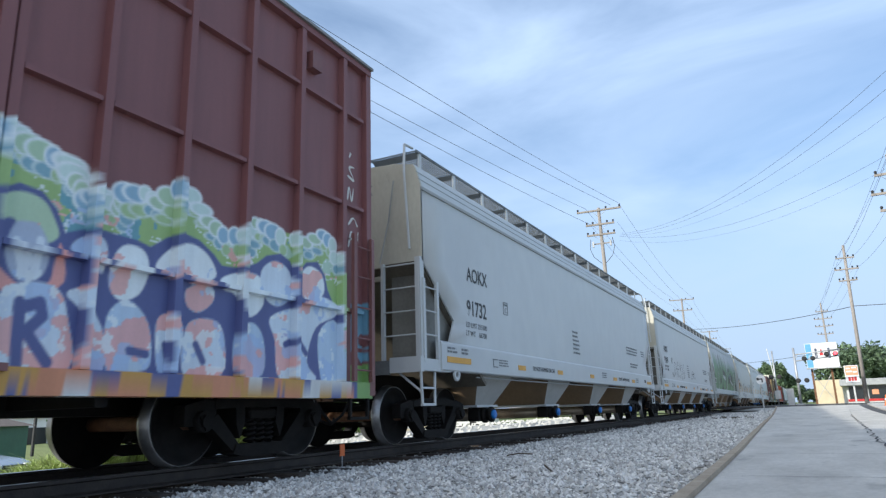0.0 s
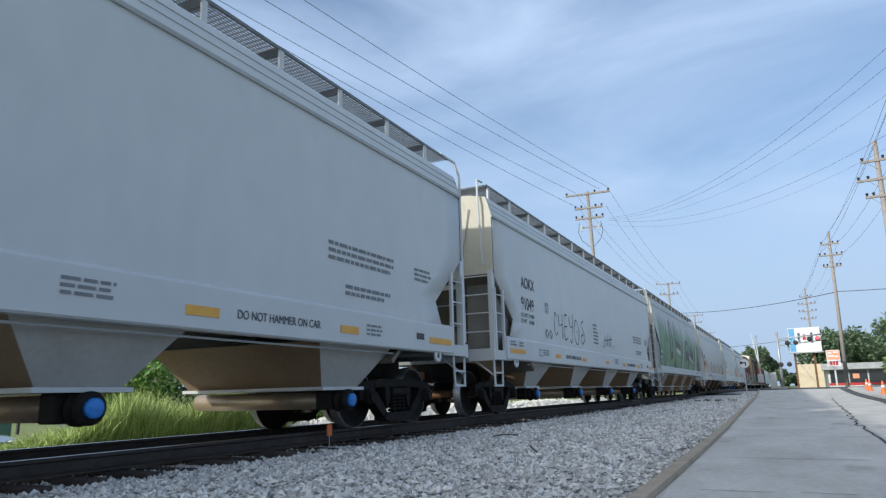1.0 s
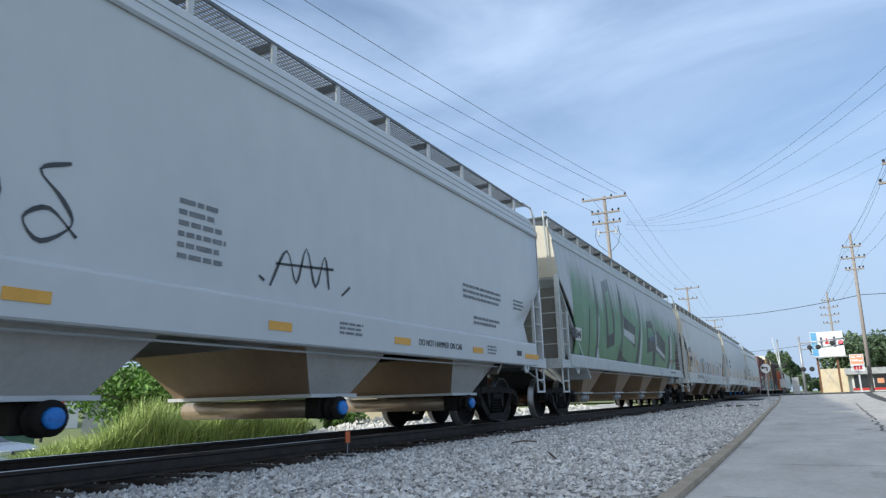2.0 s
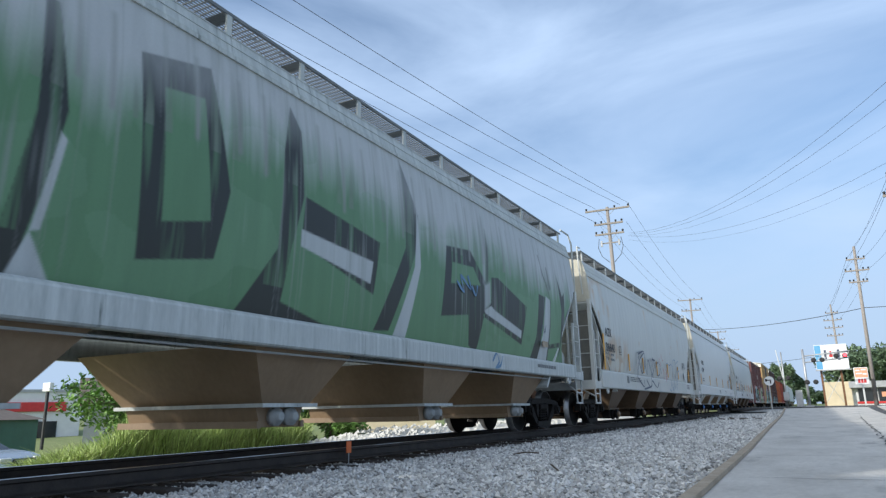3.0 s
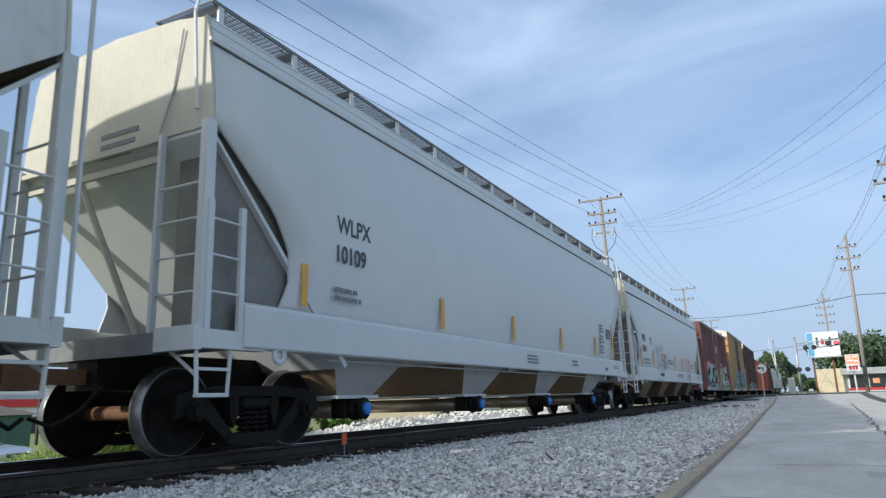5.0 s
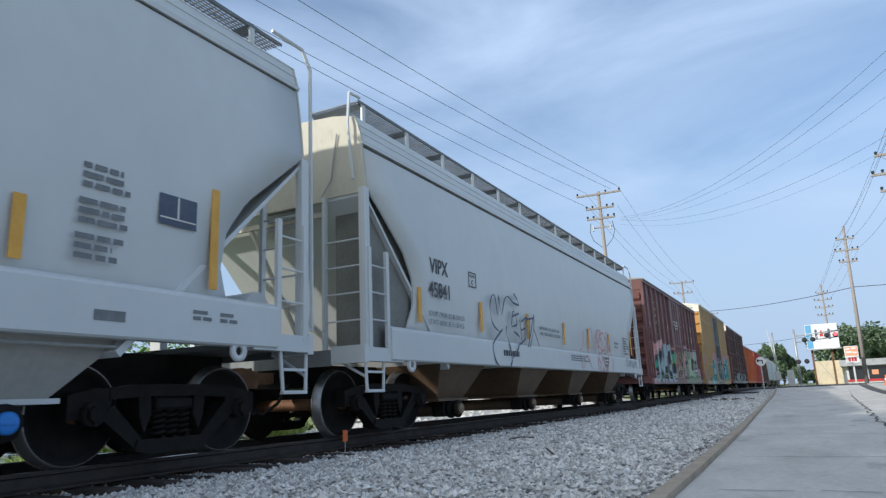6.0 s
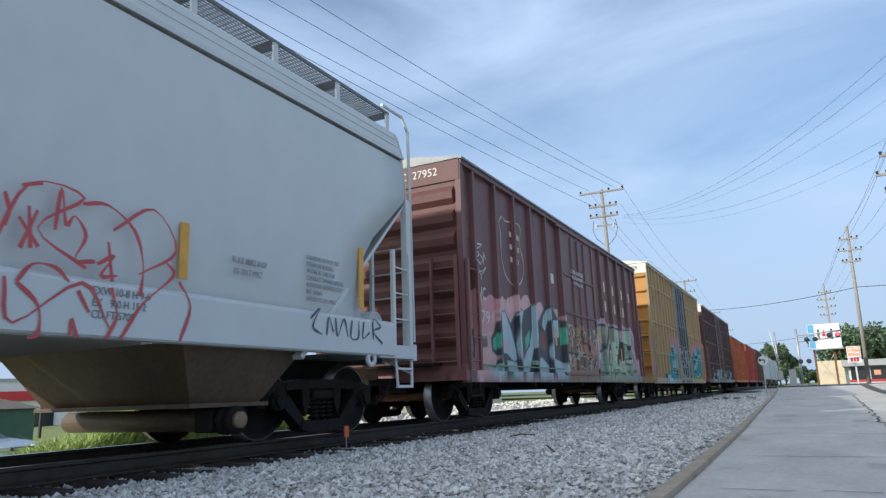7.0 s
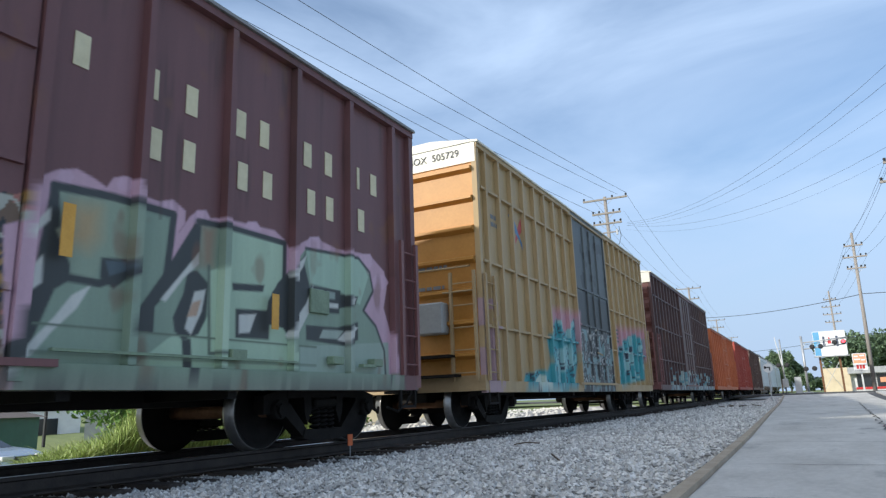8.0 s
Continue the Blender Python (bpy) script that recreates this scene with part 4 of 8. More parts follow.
            prism(bm, [(f(0.03), za + 0.03), (f(-0.05), za + h * 0.30), (f(-0.06), za + h * 0.62), (f(0.03), za + h * 0.88)], -SIDE + 0.16, SIDE - 0.16)
            part("end_rib", bm, end_mat, car)
        part("end_cap", boxes(bx(-SIDE + 0.03, SIDE - 0.03, 0.0, 0.03, z1 - 0.40, z1 + 0.02)), top_mat or end_mat, car)
        part("end_sill", boxes(bx(-SIDE, SIDE, -0.05, 0.1, z0 + 0.02, z0 + 0.3)), base_mat, car)
        rungs = [z0 + 0.35 + 0.42 * k for k in range(5)]
        ladder("end_ladder", car, base_mat, ((SIDE - 0.12, f(-0.10), z0 + 0.2, z0 + 2.25), (SIDE - 0.62, f(-0.10), z0 + 0.2, z0 + 2.25)), rungs)
        ladder("side_ladder", car, base_mat, ((SIDE + 0.035, f(0.08), z0 + 0.2, z0 + 2.2), (SIDE + 0.035, f(0.50), z0 + 0.2, z0 + 2.2)), rungs)
        part("sill_step", boxes(bx(SIDE - 0.04, SIDE, 0.10, 0.14, 0.45, z0 + 0.1), bx(SIDE - 0.04, SIDE, 0.5, 0.54, 0.45, z0 + 0.1), bx(SIDE - 0.05, SIDE, 0.10, 0.54, 0.43, 0.47)), IRON, car)
        part("crossover_board", boxes(bx(-0.6, 1.2, -0.30, -0.06, z0 + 0.28, z0 + 0.33)), IRON, car)
        part("draft_gear", boxes(bx(-0.25, 0.25, -0.45, 2.6, 0.68, z0 + 0.1)), IRON, car)
        coupler(car, f(-0.4), -1 if end == 0 else 1)
    part("underframe", boxes((-0.3, 0.3, 0.2, L - 0.2, z0 - 0.16, z0 + 0.05)), IRON, car)
    part("floor_plate", boxes((-SIDE + 0.1, SIDE - 0.1, 0.1, L - 0.1, z0 + 0.06, z0 + 0.12)), IRON, car)
    for k in range(2, 7):
        part("crossbearer", boxes((-SIDE + 0.1, SIDE - 0.12, L * k / 8 - 0.06, L * k / 8 + 0.06, z0 - 0.1, z0 + 0.055)), IRON, car)
    for y in (truck_in, L - truck_in):
        truck(car, y, spins)
    if tags:
        tags(car, L)
    return car

# ---- the cars of this train, in their order ----
def rounded(pts, steps=4):
    """A closed outline drawn round through its corners."""
    p, out = np.array(pts, float), []
    for i in range(len(p)):
        p0, p1, p2, p3 = p[i - 1], p[i], p[(i + 1) % len(p)], p[(i + 2) % len(p)]
        for t in np.arange(steps) / steps:
            out.append(0.5 * (2 * p1 + (p2 - p0) * t + (2 * p0 - 5 * p1 + 4 * p2 - p3) * t * t + (3 * p1 - p0 - 3 * p2 + p3) * t ** 3))
    return out


def paint_bubbles(w):
    """Bubble letters in pale blue and salmon with dark outlines, under a green and white cloud."""
    y, z = w.y, w.z
    u = y - 16.15                                   # from the car's far end, towards the near one negative
    n1, n2, n3 = w.grain(0.40, 0.30, 9), w.grain(0.25, 0.32, 11), w.grain(0.13, 0.11, 17)
    navy, pale, blue, salmon, white = (0.10, 0.12, 0.29), (0.66, 0.75, 0.84), (0.50, 0.63, 0.78), (0.80, 0.38, 0.34), (0.80, 0.86, 0.88)
    lime, teal = (0.34, 0.50, 0.20), (0.16, 0.36, 0.42)
    cloud = [(10.98, 2.80), (11.10, 2.86), (11.25, 2.77), (11.45, 2.74), (11.60, 2.73), (11.68, 2.57), (11.78, 2.44), (11.94, 2.53), (12.10, 2.45), (12.17, 2.61), (12.37, 2.67), (12.55, 2.62), (12.75, 2.81), (12.93, 2.80), (13.18, 2.58), (13.38, 2.48), (13.72, 2.53), (13.86, 2.73), (14.04, 2.72), (14.29, 2.66), (14.77, 2.69), (15.11, 2.86), (15.32, 2.77), (15.40, 2.44), (15.58, 2.31), (15.59, 0.82), (11.22, 0.75)]
    cloud = [(9.0, 0.9), (9.0, 3.1)] + cloud[:-1]
    w.area(cloud, lime)
    inside = np.abs(w.c - np.array(lime)).sum(1) < 0.01
    w.fill(inside & (n2 > 0.56), teal)
    w.fill(inside & (n1 > 0.60), (0.46, 0.62, 0.50))
    w.fill(inside & (np.abs(n3 - 0.5) < 0.035) & (n1 > 0.42), white, 0.8)
    for j, (a, b) in enumerate(zip(cloud[1:-3], cloud[2:-2])):   # loops of white along the cloud's rim
        for f in (0.0, 0.5):
            cy, cz = a[0] + f * (b[0] - a[0]), a[1] + f * (b[1] - a[1]) - 0.07
            ry, rz = 0.10 + 0.035 * math.sin(j * 2.7 + f), 0.075 + 0.02 * math.cos(j * 1.9 + 3 * f)
            w.blob(cy, cz, ry, rz, ((0.44, 0.60, 0.42), (0.30, 0.48, 0.62), (0.60, 0.74, 0.70))[j % 3], white, 0.022)
            w.blob(cy + 0.05, cz - 0.15, ry * 0.8, rz * 0.7, ((0.40, 0.56, 0.30), (0.24, 0.42, 0.50))[j % 2], (0.66, 0.76, 0.74), 0.014)
    body = [(11.04, 2.27), (11.20, 2.37), (11.39, 2.35), (11.53, 2.23), (11.62, 2.05), (11.77, 2.11), (11.98, 2.15), (12.15, 2.14), (12.34, 2.13), (12.47, 2.10), (12.65, 2.23), (12.86, 2.32), (13.06, 2.29), (13.26, 2.18), (13.38, 2.08), (13.66, 2.10), (13.90, 2.20), (14.06, 2.32), (14.30, 2.39), (14.47, 2.33), (14.58, 2.18), (14.78, 2.37), (15.01, 2.42), (15.16, 2.27), (15.22, 2.09), (15.46, 1.76), (15.49, 0.81), (11.22, 0.75)]
    w.area([(9.0, 0.9), (9.0, 2.6)] + body[:-1], navy)
    w.area(rounded([(11.05, 2.20), (11.21, 2.30), (11.40, 2.28), (11.51, 2.15), (11.56, 1.99), (11.35, 1.89), (11.19, 2.07), (11.07, 2.04)]), (0.48, 0.63, 0.44))
    w.area(rounded([(11.15, 1.81), (11.20, 2.03), (11.29, 2.07), (11.40, 2.06), (11.50, 1.88), (11.47, 1.67), (11.35, 1.58), (11.22, 1.63)]), (0.44, 0.50, 0.62))
    w.area(rounded([(11.11, 1.67), (11.21, 1.60), (11.35, 1.53), (11.52, 1.61), (11.55, 1.75), (11.59, 1.95), (11.65, 1.63), (11.39, 1.50), (11.13, 1.50)]), salmon)
    w.area(rounded([(11.14, 1.44), (11.38, 1.59), (11.61, 1.56), (11.71, 1.35), (11.76, 0.92), (11.21, 0.86)]), pale)
    w.area(rounded([(11.68, 1.92), (11.77, 2.04), (11.96, 2.08), (12.03, 1.94), (11.97, 1.68), (11.93, 1.47), (12.05, 1.24), (12.07, 0.93), (11.80, 0.92), (11.84, 1.37), (11.68, 1.54), (11.87, 1.66), (11.84, 1.84)]), pale)
    w.area(rounded([(12.10, 1.95), (12.22, 2.07), (12.41, 2.04), (12.47, 1.86), (12.38, 1.63), (12.18, 1.55), (12.06, 1.69)]), white)
    w.area(rounded([(12.07, 1.39), (12.27, 1.56), (12.50, 1.38), (12.56, 1.03), (12.44, 0.93), (12.11, 0.93)]), blue)
    w.area(rounded([(12.54, 1.93), (12.73, 2.15), (12.97, 2.23), (13.20, 2.14), (13.30, 1.94), (13.00, 1.82), (12.89, 1.92), (12.69, 1.83)]), white)
    w.area(rounded([(12.59, 1.37), (12.71, 1.49), (12.89, 1.42), (12.91, 1.20), (12.81, 0.93), (12.64, 0.95)]), pale)
    w.area(rounded([(12.93, 1.76), (13.22, 1.86), (13.29, 1.70), (13.11, 1.55), (12.95, 1.59)]), pale)
    w.area(rounded([(12.93, 1.32), (13.06, 1.47), (13.36, 1.47), (13.47, 1.25), (13.44, 0.94), (12.96, 0.90)]), pale)
    w.area(rounded([(13.38, 1.94), (13.66, 2.05), (13.98, 2.04), (14.03, 1.74), (13.79, 1.57), (13.59, 1.79), (13.42, 1.83)]), white)
    w.area(rounded([(13.98, 2.12), (14.20, 2.28), (14.46, 2.20), (14.53, 1.92), (14.27, 1.75), (14.03, 1.85)]), pale)
    w.area(rounded([(13.61, 1.38), (13.86, 1.52), (14.05, 1.35), (14.05, 0.96), (13.64, 0.92)]), blue)
    w.area(rounded([(14.67, 2.17), (14.83, 2.33), (15.09, 2.27), (15.14, 2.02), (14.84, 1.89), (14.68, 1.99)]), white)
    w.area(rounded([(14.15, 1.61), (14.63, 1.80), (14.95, 1.98), (15.43, 1.91), (15.38, 1.75), (14.99, 1.57), (14.82, 1.14), (15.00, 0.93), (14.35, 0.91), (14.24, 1.35)]), pale)
    w.area(rounded([(15.04, 1.49), (15.44, 1.67), (15.52, 0.87), (15.15, 0.84)]), blue)
    light = (w.c.sum(1) > 1.55) & (z < 2.3) & (z > 0.9)
    w.fill(light & (n1 > 0.55), salmon, 0.8)
    w.fill(light & (n2 > 0.60), (0.40, 0.54, 0.78), 0.75)
    w.fill(light & (n3 > 0.66), white, 0.8)
    w.line([(11.23, 1.90), (11.30, 1.67), (11.33, 1.81), (11.40, 1.69), (11.42, 1.94)], 0.035, (0.70, 0.76, 0.82))
    w.line([(11.31, 1.42), (11.33, 0.94)], 0.050, navy)
    w.line([(11.31, 1.37), (11.47, 1.44), (11.50, 1.33), (11.38, 1.20), (11.57, 0.97)], 0.050, navy)
    w.line([(11.96, 1.72), (11.99, 1.60)], 0.040, navy)
    w.line([(12.70, 1.68), (12.78, 1.61)], 0.040, navy)
    w.line([(13.58, 1.65), (13.65, 1.38), (13.77, 1.58)], 0.040, navy)
    w.line([(14.42, 1.32), (14.64, 1.40), (14.80, 1.24)], 0.040, navy)
    w.line([(13.08, 1.22), (13.18, 1.06)], 0.040, navy)
    w.line([(12.71, 1.19), (12.75, 1.03)], 0.040, navy)
    w.line([(12.32, 1.11), (12.50, 1.09)], 0.040, navy)
    low = z < 0.93                                  # yellow sill, half sprayed over
    w.fill(low, (0.56, 0.31, 0.07))
    w.fill(low & (n1 > 0.56), (0.62, 0.26, 0.14))
    w.fill(low & (n2 > 0.60), navy)
    w.fill(low & (w.grain(0.5, 0.2, 21) > 0.60), (0.66, 0.66, 0.64))
    far = (u > -0.4) & (z < 2.2)
    w.fill(far & (z < 1.15), (0.22, 0.38, 0.12))
    w.fill(far & (n1 > 0.50) & (z > 1.1), (0.16, 0.32, 0.42))


def tags_box0(car, L):
    scrawl([[(0, 0.1), (0.05, 0.35), (0.12, 0.1), (0.18, 0.35)], [(0.0, 0.55), (0.2, 0.5), (0.05, 0.7), (0.2, 0.75)], [(0.05, 0.9), (0.1, 1.0)]], car, INK_WHITE, 0.018, SIDE - 0.084, at=(L - 0.5, 3.35), size=0.8)
    scrawl([[(0, 0), (0.1, 0.3), (0.22, 0.02), (0.3, 0.33)], [(0.02, 0.15), (0.3, 0.2)], [(0.0, 0.4), (0.15, 0.55), (0.28, 0.42)]], car, INK_WHITE, 0.018, SIDE - 0.084, at=(L - 0.48, 2.75), size=0.8)
    part("vent_box", boxes((SIDE - 0.09, SIDE + 0.03, L - 1.45, L - 1.25, 5.0, 5.25)), MAROON, car)


boxcar(-8.2, 16.15, 0.72, 5.60, "tall maroon steel box car with bubble-letter graffiti", (0.21, 0.083, 0.085), MAROON,
       [16.15 - k for k in (0.67, 1.59, 2.49, 3.39, 4.30, 5.12, 6.0, 6.9, 7.8, 11.4, 12.3, 13.2, 14.1, 15.1)], (8.4, 10.9), (1.86, 3.33, 4.70), MAROON, paint_bubbles, tags_box0, grid=0.018)


def reporting(car, first, number, y, z, height=0.26, gap=0.42, x=SIDE + 0.006):
    letters(first, y, z, height, car, INK, x, 0.86, bold=0.004)
    letters(number, y - 0.05, z - gap, height, car, INK, x, 0.88, bold=0.004)


def tags_aokx(number, tagged_side, drop=0.0, weights=("LD LMT 219500", "LT WT    66500")):
    def put(car, L):
        letters("AOKX", 1.78, 2.84, 0.27, car, INK, SIDE + 0.006, 0.86, bold=0.004)
        letters(number, 1.73, 2.34 - drop, 0.29, car, INK, SIDE + 0.006, 0.88, bold=0.004)
        letters(weights[0], 1.68, 2.16 - 1.3 * drop, 0.10, car, INK_GREY)
        letters(weights[1], 1.66, 2.02 - 1.4 * drop, 0.10, car, INK_GREY)
        for a in ((3.48, 3.50, 2.40, 2.66), (3.70, 3.72, 2.40, 2.66), (3.50, 3.70, 2.40, 2.415), (3.50, 3.70, 2.645, 2.66)):
            part("plate_mark", boxes((SIDE + 0.003, SIDE + 0.006, *a)), INK_GREY, car)
        letters("PLATE", 3.52, 2.58, 0.045, car, INK_GREY)
        letters("C", 3.55, 2.44, 0.11, car, INK_GREY)
        sx = SIDE + 0.056
        for y0, w_ in ((0.80, 0.92), (4.02, 0.42), (6.6, 0.38), (9.45, 0.38), (12.06, 0.44), (14.67, 0.42), (17.2, 0.8)):
            part("reflective_strip", boxes((sx - 0.004, sx + 0.003, y0, y0 + w_, 1.30, 1.40)), ORANGE, car)
        letters("DO NOT HAMMER ON CAR", 4.9, 1.32, 0.10, car, INK, sx, 0.85)
        letters("DO NOT HAMMER ON CAR", 12.76, 1.32, 0.10, car, INK, sx, 0.85)
        part("black_mark", boxes((sx - 0.003, sx + 0.001, 16.75, 17.0, 1.34, 1.44)), INK, car)
        bars(0.82, 1.56, 0.4, 2, car, x=sx, seed=3)
        bars(1.35, 1.56, 0.35, 2, car, x=sx, seed=4)
        part("stencil_frame", boxes((sx - 0.003, sx + 0.001, 2.72, 2.94, 1.44, 1.46), (sx - 0.003, sx + 0.001, 2.72, 2.94, 1.30, 1.32), (sx - 0.003, sx + 0.001, 2.72, 2.74, 1.32, 1.44)), INK_GREY, car)
        bars(3.0, 1.46, 0.5, 3, car, x=sx, seed=5, height=0.025, gap=0.05)
        bars(10.75, 1.5, 0.55, 3, car, x=sx, seed=6, height=0.03)
        bars(15.3, 1.46, 0.5, 3, car, x=sx, seed=7, height=0.03)
        bars(8.2, 2.5, 0.65, 6, car, seed=8, height=0.05, gap=0.11)
        bars(14.45, 2.52, 2.0, 3, car, seed=9, height=0.05, gap=0.10)
        bars(14.85, 1.97, 1.3, 2, car, seed=19, height=0.05, gap=0.09)
        bars(16.8, 2.5, 0.6, 3, car, seed=10, height=0.04, gap=0.08)
        if tagged_side:
            scrawl([[(0.0, 0.12), (0.1, 0.2), (0.2, 0.1), (0.1, 0.0), (0.0, 0.12)], [(0.32, 0.12), (0.42, 0.2), (0.52, 0.1), (0.42, 0.0), (0.32, 0.12)],
                    [(1.0, 0.62), (0.82, 0.7), (0.76, 0.4), (0.82, 0.12), (1.02, 0.2)], [(1.15, 0.7), (1.18, 0.4), (1.45, 0.45)], [(1.48, 0.72), (1.46, 0.05)],
                    [(1.95, 0.72), (1.7, 0.68), (1.66, 0.08), (1.98, 0.12)], [(1.66, 0.4), (1.9, 0.42)], [(2.12, 0.72), (2.2, 0.45), (2.42, 0.45)], [(2.5, 0.8), (2.42, 0.3), (2.3, 0.0), (2.15, 0.1)],
                    [(2.75, 0.66), (2.62, 0.4), (2.72, 0.05), (2.95, 0.0), (3.1, 0.35), (2.95, 0.62), (2.75, 0.66)], [(2.84, 0.36), (2.87, 0.33)],
                    [(3.65, 0.72), (3.4, 0.6), (3.6, 0.4), (3.7, 0.2), (3.45, 0.02), (3.3, 0.18), (3.5, 0.3), (3.75, 0.1)]], car, INK, 0.020, at=(3.42, 1.78), size=1.0)
            scrawl([[(0, 0), (0.3, 0.5), (0.5, 0.1), (0.7, 0.6), (0.9, 0.1), (1.1, 0.55), (1.2, 0.1)], [(0.1, 0.3), (1.3, 0.4)], [(-0.2, 0.1), (-0.1, 0.05)], [(1.5, 0.05), (1.7, 0.2)]], car, INK, 0.018, at=(9.5, 1.80), size=0.9)
    return put


hopper(9.30, 18.74, "light grey covered hopper car with black stencils", HOPPER_GREY, UNDER_TAN, outlet="pipe", tags=tags_aokx("91732", False, 0.14, ("LD LMT 219300", "LT WT    66700")), marks=("AOKX", "91732"))
hopper(29.4, 18.53, "light grey covered hopper car with a black marker tag", HOPPER_GREY, UNDER_TAN, outlet="pipe", tags=tags_aokx("91049", True), marks=("AOKX", "91049"))


def paint_green(w):
    """Huge green letters with black shading that has run in streaks, on a grey-white car."""
    y, z = w.y, w.z
    streak = w.grain(0.10, 1.6, 2)
    edge = 3.85 + 0.6 * (streak - 0.5) + 0.15 * np.sin(y * 1.1) + 0.12 * np.clip((9.5 - y) / 2, 0, 1)
    green = (0.112, 0.235, 0.118)
    fade = np.clip((edge - z) / 0.8, 0, 1) * (y > 1.2) * (y < 17.4)
    w.fill(fade, green)
    w.fill((w.grain(1.2, 0.8, 4) > 0.55) * fade, (0.14, 0.27, 0.15), 0.6)
    black, white = (0.022, 0.026, 0.024), (0.46, 0.49, 0.50)
    w.area([(2.54, 1.51), (2.71, 3.01), (2.81, 2.92), (2.66, 1.62)], black)
    w.area([(3.25, 1.47), (3.47, 2.91), (3.46, 3.98), (3.58, 3.97), (3.73, 3.00), (3.52, 1.87), (3.45, 1.47)], black)
    w.area([(3.38, 1.44), (3.55, 1.93), (3.82, 1.47)], white)
    w.area([(3.69, 2.80), (3.75, 2.75), (3.63, 1.95), (3.55, 1.93)], white)
    w.area([(4.40, 3.91), (5.28, 4.14), (5.58, 2.81), (5.43, 2.05), (4.52, 1.88)], black)
    w.area([(4.68, 3.65), (5.19, 3.74), (5.34, 2.43), (4.75, 2.29)], green)
    w.area([(5.76, 1.52), (6.37, 2.36), (6.43, 3.59), (6.57, 4.23), (6.76, 3.95), (6.79, 3.09), (6.59, 2.39), (6.49, 1.75), (7.89, 1.45), (7.09, 1.49)], black)
    w.area([(6.82, 3.10), (8.48, 2.86), (8.36, 2.09), (6.76, 2.50)], black)
    w.area([(6.76, 2.67), (8.32, 2.55), (8.27, 2.23), (6.76, 2.46)], white)
    w.area([(10.55, 3.25), (11.5, 3.35), (12.25, 2.75), (12.15, 2.25), (10.37, 2.02)], black)
    w.area([(10.75, 3.0), (11.6, 3.05), (11.9, 2.75), (10.7, 2.62)], green)
    w.area([(9.17, 4.38), (9.62, 3.54), (9.54, 3.00), (8.82, 1.63), (8.43, 1.60), (9.20, 2.94)], black)
    w.area([(9.58, 3.74), (9.66, 2.71), (9.27, 1.49), (8.91, 1.50), (9.47, 2.68)], white)
    w.area([(11.55, 2.69), (11.82, 2.66), (12.05, 2.18), (11.82, 1.60), (11.71, 1.52), (11.46, 1.62), (11.33, 2.58)], black)
    w.area([(12.40, 2.99), (12.72, 3.03), (14.25, 2.64), (13.97, 1.81), (12.08, 2.18), (12.09, 2.31), (12.37, 2.49)], black)
    w.area([(12.07, 2.31), (12.37, 2.43), (12.57, 2.36), (13.95, 2.10), (13.94, 1.94), (12.12, 2.26)], white)
    w.area([(12.07, 2.81), (12.33, 2.88), (12.34, 2.48), (12.08, 2.31)], (0.36, 0.39, 0.39), edge=0.08)
    w.area([(12.01, 4.01), (12.24, 4.26), (12.23, 3.57), (12.12, 2.88), (12.03, 2.84)], (0.36, 0.39, 0.39), edge=0.15)
    w.area([(12.22, 3.56), (12.26, 3.92), (12.33, 3.56), (12.24, 2.87), (12.13, 2.83)], (0.05, 0.065, 0.055), edge=0.10)
    w.area([(15.04, 3.04), (15.46, 3.02), (14.99, 1.53), (14.41, 1.41), (14.84, 2.05)], black)
    w.area([(15.51, 3.05), (15.85, 2.98), (15.52, 1.43), (14.85, 1.42), (15.25, 2.12)], white)
    w.line([(15.26, 3.98), (15.42, 3.56), (15.67, 3.25), (15.82, 2.97), (15.74, 2.35), (15.53, 1.43)], 0.030, black)
    w.line([(15.73, 3.74), (15.84, 3.29)], 0.050, (0.10, 0.12, 0.11))
    w.area([(16.42, 3.71), (16.74, 3.20), (16.92, 3.34), (16.80, 2.62), (16.60, 2.10), (16.33, 1.59), (16.46, 2.08), (16.62, 2.83)], black)
    w.area([(15.68, 1.94), (16.49, 2.05), (16.49, 1.94), (15.66, 1.84)], black)
    w.area([(16.63, 2.12), (17.25, 1.92), (16.92, 1.58), (17.19, 1.87)], black)
    w.area([(17.74, 3.46), (18.03, 3.55), (17.62, 2.51), (17.22, 1.61), (16.80, 1.44), (17.35, 2.12)], black)
    w.fill(np.clip((streak - 0.58) * 6, 0, 1) * (w.c.sum(1) < 0.2) * (z > 1.9), green, 0.6)
    for k in range(26):                            # runs of black from the top
        yc = 1.0 + k * 0.66 + 0.2 * math.sin(k * 2.2)
        ln = 0.5 + 0.55 * abs(math.sin(k * 1.7))
        w.line([(yc, 4.15), (yc + 0.02, 4.15 - ln)], 0.022, (0.24, 0.25, 0.24), 0.07)
    w.fill((z > 3.2) * np.clip((streak - 0.56) * 6, 0, 1), (0.22, 0.225, 0.215), 0.45)
    w.fill(np.clip((z - edge + 0.5) / 0.6, 0, 1), (0.48, 0.50, 0.51), 0.40)
    w.fill(np.clip((w.grain(0.07, 2.5, 8) - 0.62) * 7, 0, 1), (0.30, 0.32, 0.31), 0.5)
    w.area([(0.9, 1.95), (1.9, 1.95), (1.9, 2.28), (0.9, 2.28)], (0.62, 0.63, 0.62))


